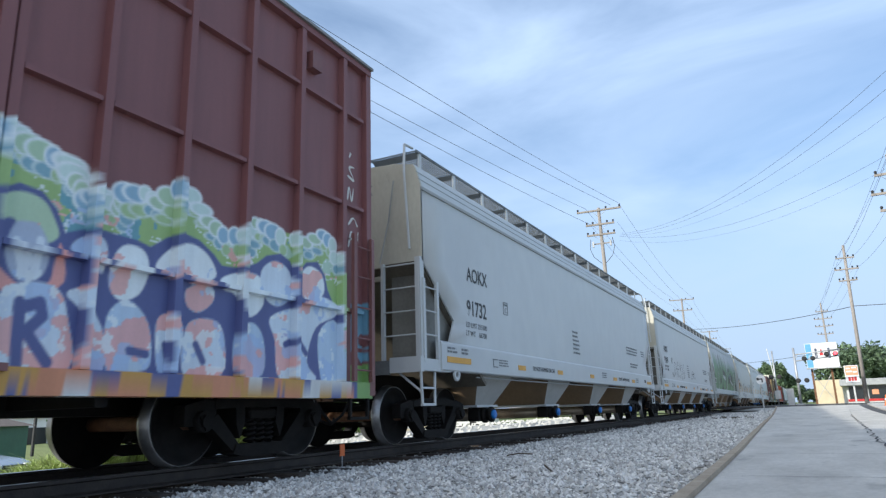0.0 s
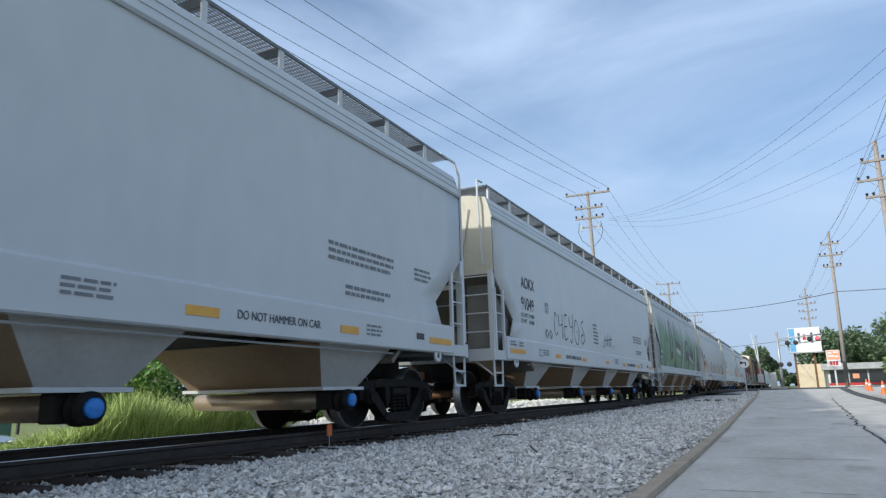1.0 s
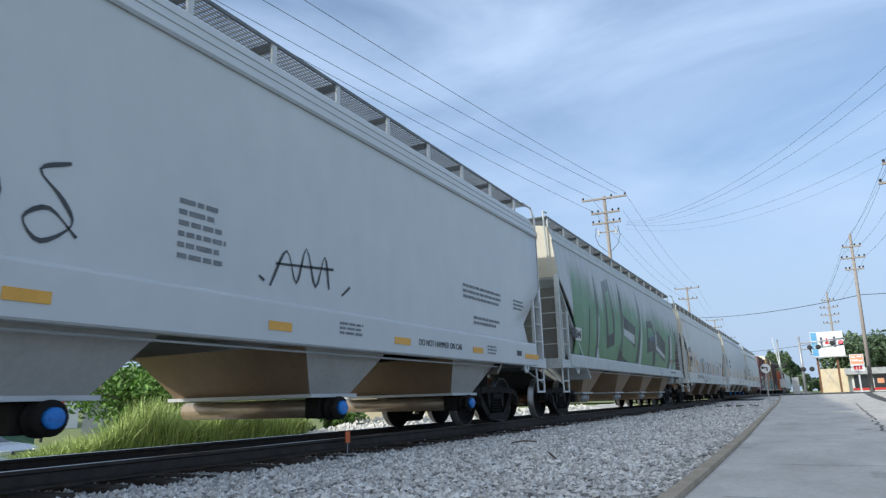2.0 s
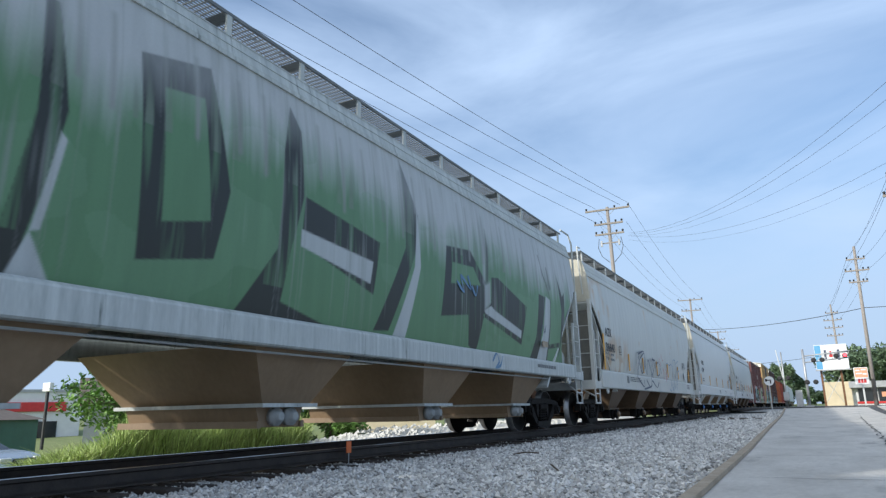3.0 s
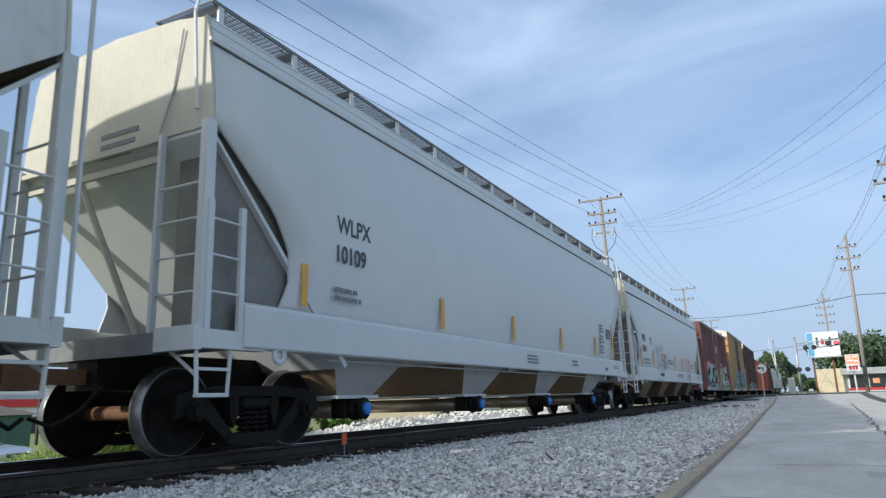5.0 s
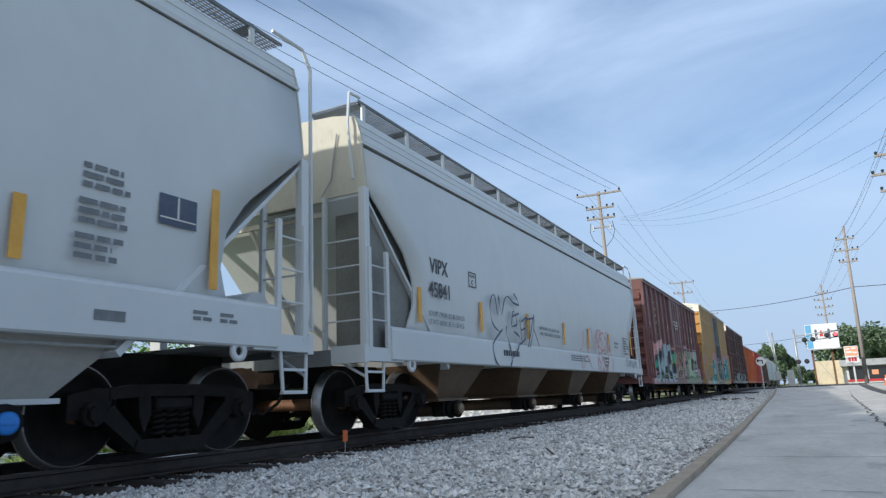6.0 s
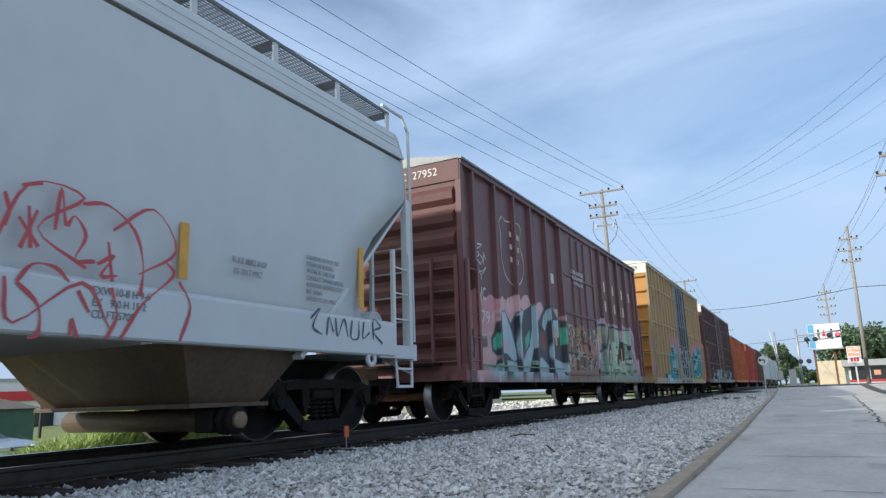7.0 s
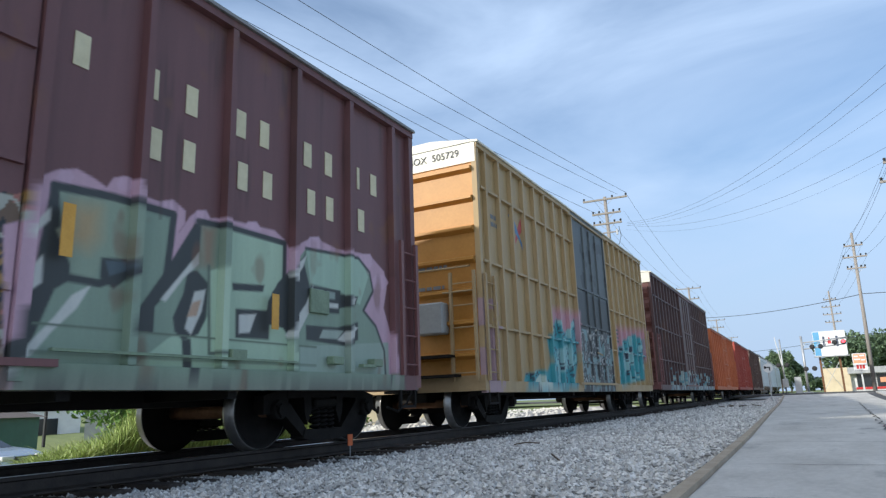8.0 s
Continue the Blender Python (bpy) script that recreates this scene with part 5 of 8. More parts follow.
def tags_green(car, L):
    bx = lambda z: SIDE - 0.10 * ((z - 2.9) / 1.4) ** 2
    letters("59014", 0.98, 2.0, 0.24, car, INK, bx(2.1) + 0.016, 1.0, bold=0.006)
    bars(L - 3.4, 1.44, 1.6, 1, car, INK_GREY, SIDE + 0.056, 0.07)
    part("placard", boxes((SIDE + 0.0, SIDE + 0.012, L - 2.9, L - 2.55, 1.85, 1.98)), KERB, car)
    scrawl([[(0, 0.2), (0.3, 0.45), (0.5, 0.2), (0.2, 0.0), (0.6, 0.1), (0.8, 0.4)]], car, INK_BLUE, 0.025, SIDE + 0.056, at=(12.2, 1.25), size=0.6)
    scrawl([[(0, 0), (0.2, 0.3), (0.35, 0.05), (0.5, 0.3)], [(0.3, 0.5), (0.1, 0.75), (0.4, 0.9)], [(0.5, 0.6), (0.7, 0.8)]], car, INK_NAVY, 0.016, bx(2.2) + 0.012, at=(L - 2.9, 2.15), size=0.7)
    scrawl([[(0, 0.3), (0.35, 0.1), (0.2, 0.45), (0.7, 0.2), (0.55, 0.5)], [(0.75, 0.3), (0.95, 0.1), (1.05, 0.35)]], car, INK_BLUE, 0.03, bx(2.6) + 0.012, at=(10.9, 2.45), size=0.8)


STREAKED_SILL = surface("streaked_white_sill_paint", (0.34, 0.37, 0.37), (0.60, 0.63, 0.62), 1.2, 0.55, stretch=(1, 9, 0.6), spots=(0.12, 0.14, 0.13), spot_at=0.60, spot_scale=0.9)
hopper(49.2, 18.0, "covered hopper car covered in faded green and black graffiti", STREAKED_SILL, UNDER_TAN, lip=4.45, round_side=True, tags=tags_green, paint=paint_green, ground=(0.45, 0.47, 0.48), sill=(1.22, 1.56), trim=STREAKED_SILL, roof_rise=0.36)


def strips_upright(car, L, where, z0=1.66, z1=2.12, x=SIDE + 0.0):
    for y in where:
        part("reflective_strip", boxes((x - 0.01, x + 0.008, y, y + 0.10, z0, z1)), ORANGE, car)


def paint_rust(w):
    """Old pale paint with rust running from the seams and washed-out patches."""
    y, z = w.y, w.z
    a, b = w.grain(0.5, 0.6, 71), w.grain(0.16, 0.4, 73)
    low = np.clip((2.75 - z) / 0.6, 0, 1) * np.clip((5.6 - y) / 2.5, 0, 1)
    w.fill(np.clip((a + 0.5 * b - 0.64) * 4, 0, 1) * low, (0.47, 0.28, 0.14), 0.85)
    w.fill(low, (0.52, 0.47, 0.38), 0.35)
    w.fill(np.clip((a - 0.5) * 4, 0, 1) * np.clip((3.0 - y) / 2, 0, 1) * (z > 3.2), (0.50, 0.33, 0.18), 0.7)
    w.fill(np.clip((a - 0.72) * 8, 0, 1), (0.48, 0.34, 0.20), 0.6)
    for yc, zc, r in ((2.35, 1.75, 0.22), (2.9, 1.78, 0.24), (3.5, 1.72, 0.2)):
        w.blob(yc, zc, r, r * 0.9, (0.58, 0.56, 0.50))
    for yc, zc in ((0.9, 3.3), (0.55, 3.9), (2.0, 3.6), (14.2, 3.5), (7.5, 4.1)):
        w.fill(np.exp(-((y - yc) / 0.10) ** 2) * np.clip((zc - z) / 0.1, 0, 1) * np.exp(-np.clip(zc - z, 0, 9) / 0.35), (0.52, 0.30, 0.12), 0.8)
    w.fill(np.clip((w.grain(0.08, 1.8, 75) - 0.62) * 5, 0, 1), (0.48, 0.48, 0.45), 0.5)


def tags_acfx(car, L):
    letters("ACFX", 1.43, 2.58, 0.26, car, INK, SIDE + 0.006, 0.75, bold=0.004)
    letters("36640", 1.40, 2.13, 0.26, car, INK, SIDE + 0.006, 1.18, bold=0.006)
    px_ = SIDE + 0.006
    part("plate_mark", boxes((px_ - 0.003, px_, 3.00, 3.02, 2.10, 2.38), (px_ - 0.003, px_, 3.24, 3.26, 2.10, 2.38), (px_ - 0.003, px_, 3.02, 3.24, 2.10, 2.12), (px_ - 0.003, px_, 3.02, 3.24, 2.36, 2.38)), INK, car)
    letters("C", 3.07, 2.17, 0.09, car, INK)
    letters("LD LMT", 1.32, 2.02, 0.09, car, INK_GREY)
    letters("LT WT", 1.30, 1.87, 0.09, car, INK_GREY)
    bars(1.9, 2.08, 0.5, 2, car, INK_GREY, height=0.07, gap=0.15)
    strips_upright(car, L, (1.15,), z0=1.58, z1=2.62)
    strips_upright(car, L, (4.2, 6.35, 8.8, 11.06, 13.57, 16.5), z1=2.2)
    scrawl([[(5.06, 1.48), (5.37, 1.96), (5.78, 2.18), (6.46, 2.36), (6.38, 1.93), (5.78, 1.62), (5.57, 2.07)],
            [(5.43, 2.28), (6.38, 2.41), (6.30, 1.92)],
            [(5.43, 2.28), (5.57, 1.83), (5.92, 1.64)],
            [(5.06, 1.48), (5.99, 1.17), (6.06, 1.41)],
            [(6.45, 1.94), (6.64, 1.62), (6.96, 2.17), (7.13, 1.84)],
            [(7.05, 2.18), (7.67, 1.53), (7.81, 2.28), (8.30, 1.76)],
            [(7.71, 2.22), (8.32, 2.15), (7.49, 1.60)],
            [(8.31, 1.96), (8.89, 2.17), (8.97, 1.72), (8.40, 1.63)],
            [(5.99, 1.09), (7.29, 1.23), (7.48, 1.42), (8.26, 1.19), (8.71, 1.40)],
            [(6.45, 1.44), (7.11, 1.18), (7.40, 1.68)],
            [(9.01, 2.23), (9.33, 1.75)]], car, INK_NAVY, 0.030, SIDE + 0.058)
    scrawl([[(10.28, 1.97), (10.39, 1.83), (10.27, 1.45)],
            [(10.33, 1.77), (10.49, 1.82), (10.35, 1.61), (10.57, 1.59), (10.49, 1.74)],
            [(9.18, 2.35), (9.35, 2.02)],
            [(9.59, 2.52), (9.66, 2.32), (9.88, 2.30), (9.90, 2.20)],
            [(9.72, 2.01), (9.87, 1.79), (9.82, 1.54)]], car, INK_RED, 0.020, SIDE + 0.058)
    scrawl([[(10.58, 2.20), (10.53, 2.02), (10.69, 1.72), (10.77, 1.56)],
            [(10.58, 2.20), (10.93, 2.21), (11.24, 2.16), (11.65, 2.24)],
            [(11.65, 2.24), (11.88, 2.09), (11.86, 1.64), (12.10, 2.36), (12.70, 2.41), (12.68, 2.02), (12.43, 1.64)],
            [(12.78, 2.28), (13.43, 2.44), (13.31, 2.04), (12.86, 1.51), (12.69, 1.53), (13.08, 1.93), (13.50, 2.03)],
            [(10.94, 1.20), (11.23, 1.13), (11.31, 1.63), (11.30, 1.28)],
            [(11.71, 1.13), (11.61, 1.43), (11.75, 1.14), (12.14, 1.54), (12.25, 1.20)],
            [(12.65, 1.16), (12.59, 1.39), (12.86, 1.41)]], car, INK_BLUE, 0.022, SIDE + 0.058)
    bars(14.8, 2.45, 0.9, 5, car, INK_GREY, height=0.035, gap=0.06)
    part("white_patch", boxes((SIDE - 0.01, SIDE + 0.006, 15.2, 15.6, 1.70, 1.98)), WHITE_TRIM, car)
    part("stencil_frame", boxes((SIDE + 0.053, SIDE + 0.057, 3.55, 3.8, 1.24, 1.46)), INK_GREY, car)
    bars(4.0, 1.45, 2.0, 3, car, INK_GREY, SIDE + 0.056, 0.03, 0.055)
    bars(15.4, 1.45, 0.9, 3, car, INK_GREY, SIDE + 0.056, 0.04, 0.07)


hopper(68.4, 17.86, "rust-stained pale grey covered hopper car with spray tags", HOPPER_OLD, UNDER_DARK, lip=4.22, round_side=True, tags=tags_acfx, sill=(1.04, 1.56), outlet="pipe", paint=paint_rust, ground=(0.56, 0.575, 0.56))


def tags_wlpx(car, L):
    reporting(car, "WLPX", "10109", 2.3, 2.72, height=0.24, gap=0.40)
    bars(2.25, 1.98, 0.7, 2, car, height=0.06, gap=0.11)
    strips_upright(car, L, (1.6, 5.2, 8.4, 11.6, 14.74), z1=2.18)
    strips_upright(car, L, (16.74,), z1=2.72)
    bars(15.3, 2.60, 0.5, 3, car, INK_GREY, height=0.05, gap=0.085, seed=4)
    bars(15.28, 2.28, 0.5, 3, car, INK_GREY, height=0.05, gap=0.085, seed=5)
    bars(15.26, 1.97, 0.5, 3, car, INK_GREY, height=0.05, gap=0.085, seed=6)
    mark = part("square_mark", boxes((SIDE + 0.0, SIDE + 0.006, 16.09, 16.54, 2.22, 2.52)), INK_NAVY, car)
    part("mark_line", boxes((SIDE + 0.006, SIDE + 0.009, 16.30, 16.32, 2.30, 2.51)), INK_WHITE, mark)
    part("mark_line", boxes((SIDE + 0.006, SIDE + 0.009, 16.10, 16.53, 2.28, 2.295)), INK_WHITE, mark)
    part("stencil_frame", boxes((SIDE + 0.053, SIDE + 0.057, 15.45, 15.75, 1.24, 1.33)), INK_GREY, car)
    for y in (16.5, 16.85):
        bars(y, 1.42, 0.25, 2, car, INK_GREY, SIDE + 0.056, 0.035, 0.06)
    bars(12.2, 1.42, 0.6, 2, car, INK_GREY, SIDE + 0.056, 0.05, 0.09)
    bars(9.0, 1.42, 0.8, 3, car, INK_GREY, SIDE + 0.056, 0.04, 0.07)


hopper(87.67, 18.35, "clean pale grey covered hopper car with stencils", HOPPER_PALE, UNDER_TAN, lip=4.50, round_side=True, roof_rise=0.32, tags=tags_wlpx, sill=(1.10, 1.60), outlet="pipe")


def tags_vipx(car, L):
    reporting(car, "VIPX", "45841", 1.92, 2.52, height=0.26, gap=0.40)
    letters("LD LMT 194300 LBS 88 150 KGS", 1.83, 1.80, 0.085, car, INK_GREY, stretch=0.82)
    letters("LT WT   68700 LBS 31 150 KGS", 1.83, 1.66, 0.085, car, INK_GREY, stretch=0.82)
    strips_upright(car, L, (1.5, 3.84, 6.3, 8.9, 11.1, 13.37), z1=2.22)
    strips_upright(car, L, (16.4,), z1=2.5)
    pl = SIDE + 0.006
    part("plate_mark", boxes((pl - 0.003, pl, 3.40, 3.42, 2.46, 2.74), (pl - 0.003, pl, 3.70, 3.72, 2.46, 2.74), (pl - 0.003, pl, 3.42, 3.70, 2.46, 2.48), (pl - 0.003, pl, 3.42, 3.70, 2.72, 2.74)), INK, car)
    letters("PLATE", 3.45, 2.64, 0.055, car, INK)
    letters("C", 3.50, 2.51, 0.09, car, INK)
    bars(4.75, 1.36, 1.1, 1, car, INK, SIDE + 0.056, 0.11, 0.2, 4)
    letters("HAMMERING ON SIDE OF CAR", 7.08, 1.93, 0.075, car, INK_GREY)
    letters("WILL CONTAMINATE PRODUCT", 7.10, 1.80, 0.075, car, INK_GREY)
    scrawl([[(5.39, 2.36), (5.12, 2.46), (4.92, 2.35), (4.73, 2.05), (4.63, 2.43), (4.55, 2.02), (4.45, 2.39), (4.28, 2.36), (4.18, 2.12), (4.29, 1.83), (4.60, 1.71), (4.74, 1.76)],
            [(4.74, 1.76), (4.26, 1.46), (4.31, 1.16), (4.49, 1.04)],
            [(4.98, 1.85), (4.93, 1.71), (5.08, 1.46), (5.18, 1.21), (5.08, 1.06)],
            [(5.39, 2.36), (5.73, 2.35), (5.46, 2.56), (5.67, 2.45)],
            [(5.28, 2.06), (5.69, 2.16)],
            [(5.23, 1.88), (5.39, 2.19), (5.55, 1.93), (5.23, 1.85)],
            [(5.34, 1.76), (5.67, 1.65), (5.55, 1.43), (5.23, 1.21)],
            [(5.72, 2.02), (5.78, 1.52)],
            [(5.78, 1.99), (6.15, 2.12)],
            [(5.76, 1.81), (6.02, 1.87)],
            [(5.66, 1.51), (6.02, 1.65)],
            [(6.09, 2.07), (6.54, 2.13)],
            [(6.30, 2.10), (6.24, 1.64)],
            [(6.61, 2.22), (6.54, 1.90), (6.26, 1.49)],
            [(6.83, 1.53), (6.54, 1.90)],
            [(6.61, 2.22), (6.14, 1.48)]], car, INK_NAVY, 0.024, SIDE + 0.058)
    scrawl([[(10.45, 2.12), (10.27, 1.69), (10.01, 1.57)],
            [(10.75, 1.51), (10.97, 2.12), (11.26, 2.20), (11.32, 1.65)],
            [(11.60, 1.61), (11.85, 2.20), (12.31, 2.19), (11.94, 1.86), (12.37, 1.60)],
            [(12.60, 1.97), (13.00, 2.25), (13.28, 1.90), (12.88, 1.62)],
            [(10.00, 1.47), (10.20, 1.09), (10.62, 1.45), (11.10, 1.09)],
            [(11.73, 1.45), (11.82, 1.11), (12.35, 1.48), (12.62, 1.13)]], car, INK_RED, 0.016, SIDE + 0.058)
    scrawl([[(11.67, 2.09), (11.72, 1.93), (11.69, 1.83)],
            [(11.79, 2.17), (11.95, 2.23)],
            [(11.79, 1.92), (11.96, 1.71)],
            [(11.93, 2.00), (11.82, 1.68)],
            [(11.86, 2.02), (11.90, 1.69)],
            [(12.08, 1.87), (12.11, 2.23), (12.17, 1.93), (12.24, 2.02), (12.35, 1.87), (12.27, 1.66), (12.45, 1.67)],
            [(12.30, 2.14), (12.54, 2.18), (12.81, 2.01), (12.92, 1.72), (12.91, 1.43)],
            [(12.56, 1.86), (12.62, 1.52)],
            [(12.47, 1.65), (12.63, 1.75), (12.51, 1.56), (12.67, 1.58)],
            [(11.82, 1.42), (11.93, 1.57), (12.11, 1.57), (12.24, 1.47)],
            [(11.82, 1.42), (12.00, 1.26), (12.02, 1.05), (11.94, 1.00)],
            [(12.28, 1.04), (12.29, 1.18), (12.34, 1.03)],
            [(12.74, 1.04), (12.94, 1.36), (13.26, 1.66), (13.16, 1.78)],
            [(12.60, 1.03), (12.69, 1.24), (12.62, 1.47)],
            [(12.43, 1.24), (12.32, 1.41)],
            [(13.37, 1.05), (13.48, 1.39), (13.33, 1.61)]], car, INK_RED, 0.018, SIDE + 0.058)
    scrawl([[(0, 0.2), (0.2, 0.35), (0.05, 0.1), (0.25, 0.0)], [(0.35, 0.0), (0.4, 0.25), (0.5, 0.05)], [(0.55, 0.25), (0.6, 0.0), (0.75, 0.25), (0.85, 0.0)], [(0.95, 0.25), (0.92, 0.0), (1.1, 0.0), (1.12, 0.25)], [(1.25, 0.25), (1.22, 0.0), (1.4, 0.1)], [(1.5, 0.0), (1.5, 0.3), (1.7, 0.2), (1.5, 0.12), (1.75, -0.05)]], car, INK_NAVY, 0.016, SIDE + 0.058, at=(15.3, 1.25), size=0.9)
    letters("RULE 88B2 INSP", 14.05, 1.93, 0.07, car, INK_GREY, stretch=0.8)
    letters("03-2017 MRZ", 14.08, 1.81, 0.07, car, INK_GREY, stretch=0.8)
    for k, text in enumerate(("CAUTION DO NOT PUT", "STEAM OR BOILING", "WATER IN THIS CAR", "CONSULT OWNER BEFORE", "REPAIRING HOPPER BODY", "INT LINING", "APPLIED 03-2017 MRZ")):
        letters(text, 15.28, 2.16 - 0.085 * k, 0.055, car, INK_GREY, stretch=0.8)
    bars(9.2, 1.42, 1.7, 3, car, INK_GREY, SIDE + 0.056, 0.03, 0.055)
    for k, text in enumerate(("EXW 10-8 H 9-6", "EX   9-0 H 15-2", "CU FT 5700")):
        letters(text, 12.45, 1.40 - 0.10 * k, 0.07, car, INK_GREY, SIDE + 0.056, 0.85)


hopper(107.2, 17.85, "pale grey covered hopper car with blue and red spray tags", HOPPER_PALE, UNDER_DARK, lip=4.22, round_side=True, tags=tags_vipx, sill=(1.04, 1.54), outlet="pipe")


def paint_wildstyle(w):
    """Angular letters: grey-blue and mint on one half, pale green with white bars on the other, pink cloud rim."""
    y, z = w.y, w.z
    n1, n2 = w.grain(0.5, 0.4, 31), w.grain(0.18, 0.25, 33)
    black, mint, slate, pink, pale, white = (0.025, 0.03, 0.035), (0.16, 0.46, 0.33), (0.42, 0.51, 0.55), (0.60, 0.30, 0.31), (0.29, 0.42, 0.28), (0.70, 0.72, 0.68)
    puff = 2.22 + 0.12 * np.abs(np.sin(y * 3.4)) + 0.05 * np.abs(np.sin(y * 8.1))
    left = (y < 6.0) & (y > 0.35)
    w.fill(left & (z < puff), pink)
    w.fill(left & (z < 1.9 - 0.2 * n1) & (y > 1.6), (0.07, 0.085, 0.09))
    w.fill(left & (z < 1.0), (0.56, 0.36, 0.38), 0.5)
    rosy, steel = (0.62, 0.36, 0.36), (0.40, 0.52, 0.56)
    w.area([(0.31, 1.74), (0.38, 1.82), (0.47, 1.77), (0.56, 1.56), (0.77, 1.55), (1.07, 1.57), (1.22, 1.66), (1.36, 1.63), (1.35, 1.94), (1.50, 2.12), (1.66, 2.14), (1.74, 2.30), (1.86, 2.40), (2.02, 2.37), (2.15, 2.36), (2.40, 2.46), (2.68, 2.52), (2.99, 2.45), (3.17, 2.57), (3.41, 2.61), (3.58, 2.43), (3.93, 2.36), (4.10, 2.48), (4.33, 2.52), (4.42, 2.41), (4.76, 2.43), (5.09, 2.45), (5.49, 2.48), (5.49, 2.23), (6.06, 2.22), (6.01, 0.78), (0.42, 0.69)], rosy)
    w.area([(1.68, 2.21), (1.75, 2.36), (1.99, 2.42), (2.08, 2.30), (2.00, 2.13), (1.77, 2.08)], (0.68, 0.42, 0.42))
    w.area([(2.14, 2.24), (2.22, 2.41), (2.52, 2.47), (2.63, 2.34), (2.53, 2.14), (2.24, 2.09)], (0.68, 0.42, 0.42))
    w.area([(3.05, 2.38), (3.14, 2.54), (3.44, 2.60), (3.55, 2.48), (3.45, 2.30), (3.15, 2.25)], (0.68, 0.42, 0.42))
    w.area([(3.93, 2.36), (4.02, 2.49), (4.29, 2.54), (4.39, 2.44), (4.29, 2.29), (4.02, 2.25)], (0.68, 0.42, 0.42))
    w.area([(1.37, 1.94), (1.42, 2.05), (1.59, 2.09), (1.66, 2.00), (1.61, 1.87), (1.43, 1.84)], (0.68, 0.42, 0.42))
    w.area([(5.11, 2.33), (5.19, 2.44), (5.43, 2.48), (5.51, 2.40), (5.42, 2.28), (5.18, 2.24)], (0.68, 0.42, 0.42))
    w.area([(1.26, 1.52), (1.44, 1.67), (1.69, 2.06), (2.05, 2.13), (2.32, 1.89), (2.70, 2.20), (2.91, 2.30), (3.09, 2.21), (3.87, 2.49), (3.94, 2.00), (4.57, 2.48), (5.09, 2.49), (5.49, 2.23), (6.06, 2.22), (6.01, 0.78), (1.44, 0.72), (1.41, 0.99), (1.60, 1.17), (1.31, 1.27)], (0.055, 0.06, 0.07))
    w.area([(0.33, 1.53), (0.50, 1.69), (0.51, 1.38), (0.49, 1.16), (0.38, 1.06)], (0.055, 0.06, 0.07))
    w.area([(1.66, 2.03), (2.04, 2.12), (2.29, 1.82), (2.54, 1.39), (2.59, 1.16), (2.44, 1.09), (2.04, 1.26), (1.69, 1.26), (1.72, 1.63)], steel, outline=(0.03, 0.035, 0.04), width=0.02)
    w.area([(1.42, 0.96), (1.61, 1.05), (1.85, 1.17), (1.72, 0.80), (1.58, 0.74), (1.14, 0.73), (1.07, 0.99)], steel, outline=(0.03, 0.035, 0.04), width=0.02)
    w.area([(2.04, 1.12), (2.56, 1.09), (2.69, 0.75), (2.25, 0.74), (2.10, 0.91)], steel, outline=(0.03, 0.035, 0.04), width=0.02)
    w.area([(2.62, 2.12), (2.82, 2.25), (3.11, 2.21), (2.97, 1.93), (2.76, 1.83), (2.75, 1.17), (2.97, 0.94), (2.63, 1.16), (2.57, 1.63)], steel, outline=(0.03, 0.035, 0.04), width=0.02)
    w.area([(3.08, 1.28), (3.39, 1.47), (3.58, 1.88), (3.61, 2.37), (3.87, 2.46), (3.94, 2.07), (3.69, 1.49), (3.32, 0.95), (3.06, 0.75), (2.77, 0.75), (2.80, 0.94)], steel, outline=(0.03, 0.035, 0.04), width=0.02)
    w.area([(4.39, 2.22), (4.72, 2.43), (4.76, 2.20), (4.45, 1.86), (4.27, 1.98)], steel, outline=(0.03, 0.035, 0.04), width=0.02)
    w.area([(3.70, 1.10), (4.11, 1.25), (4.58, 1.07), (4.58, 0.77), (3.71, 0.76)], steel, outline=(0.03, 0.035, 0.04), width=0.02)
    w.area([(4.83, 2.29), (5.09, 2.09), (5.08, 1.31), (4.76, 1.00), (4.67, 1.36)], steel, outline=(0.03, 0.035, 0.04), width=0.02)
    w.area([(5.09, 2.17), (5.49, 2.21), (5.48, 1.78), (5.09, 1.74)], steel, outline=(0.03, 0.035, 0.04), width=0.02)
    w.area([(5.08, 1.24), (5.95, 1.12), (5.94, 0.78), (4.82, 0.77)], steel, outline=(0.03, 0.035, 0.04), width=0.02)
    w.area([(0.36, 1.44), (0.45, 1.55), (0.46, 1.24), (0.39, 1.15)], steel, outline=(0.03, 0.035, 0.04), width=0.02)
    w.area([(1.36, 1.48), (1.57, 1.64), (1.66, 1.41), (1.50, 1.29), (1.37, 1.33)], (0.10, 0.42, 0.27))
    w.area([(1.66, 1.15), (1.85, 1.19), (1.87, 0.90), (1.73, 0.74), (1.61, 0.74)], (0.10, 0.42, 0.27))
    w.area([(2.06, 0.96), (2.24, 0.86), (2.28, 0.74), (2.11, 0.74)], (0.10, 0.42, 0.27))
    w.area([(3.11, 1.63), (3.43, 1.83), (3.39, 1.56), (3.12, 1.35)], (0.10, 0.42, 0.27))
    w.area([(5.51, 2.03), (5.94, 2.04), (5.93, 1.66), (5.54, 1.58)], (0.10, 0.42, 0.27))
    w.area([(2.51, 1.92), (2.66, 2.13), (2.61, 1.51), (2.50, 1.38)], (0.03, 0.035, 0.04))
    w.area([(3.99, 2.08), (4.39, 1.85), (4.58, 1.36), (4.11, 1.81)], (0.03, 0.035, 0.04))
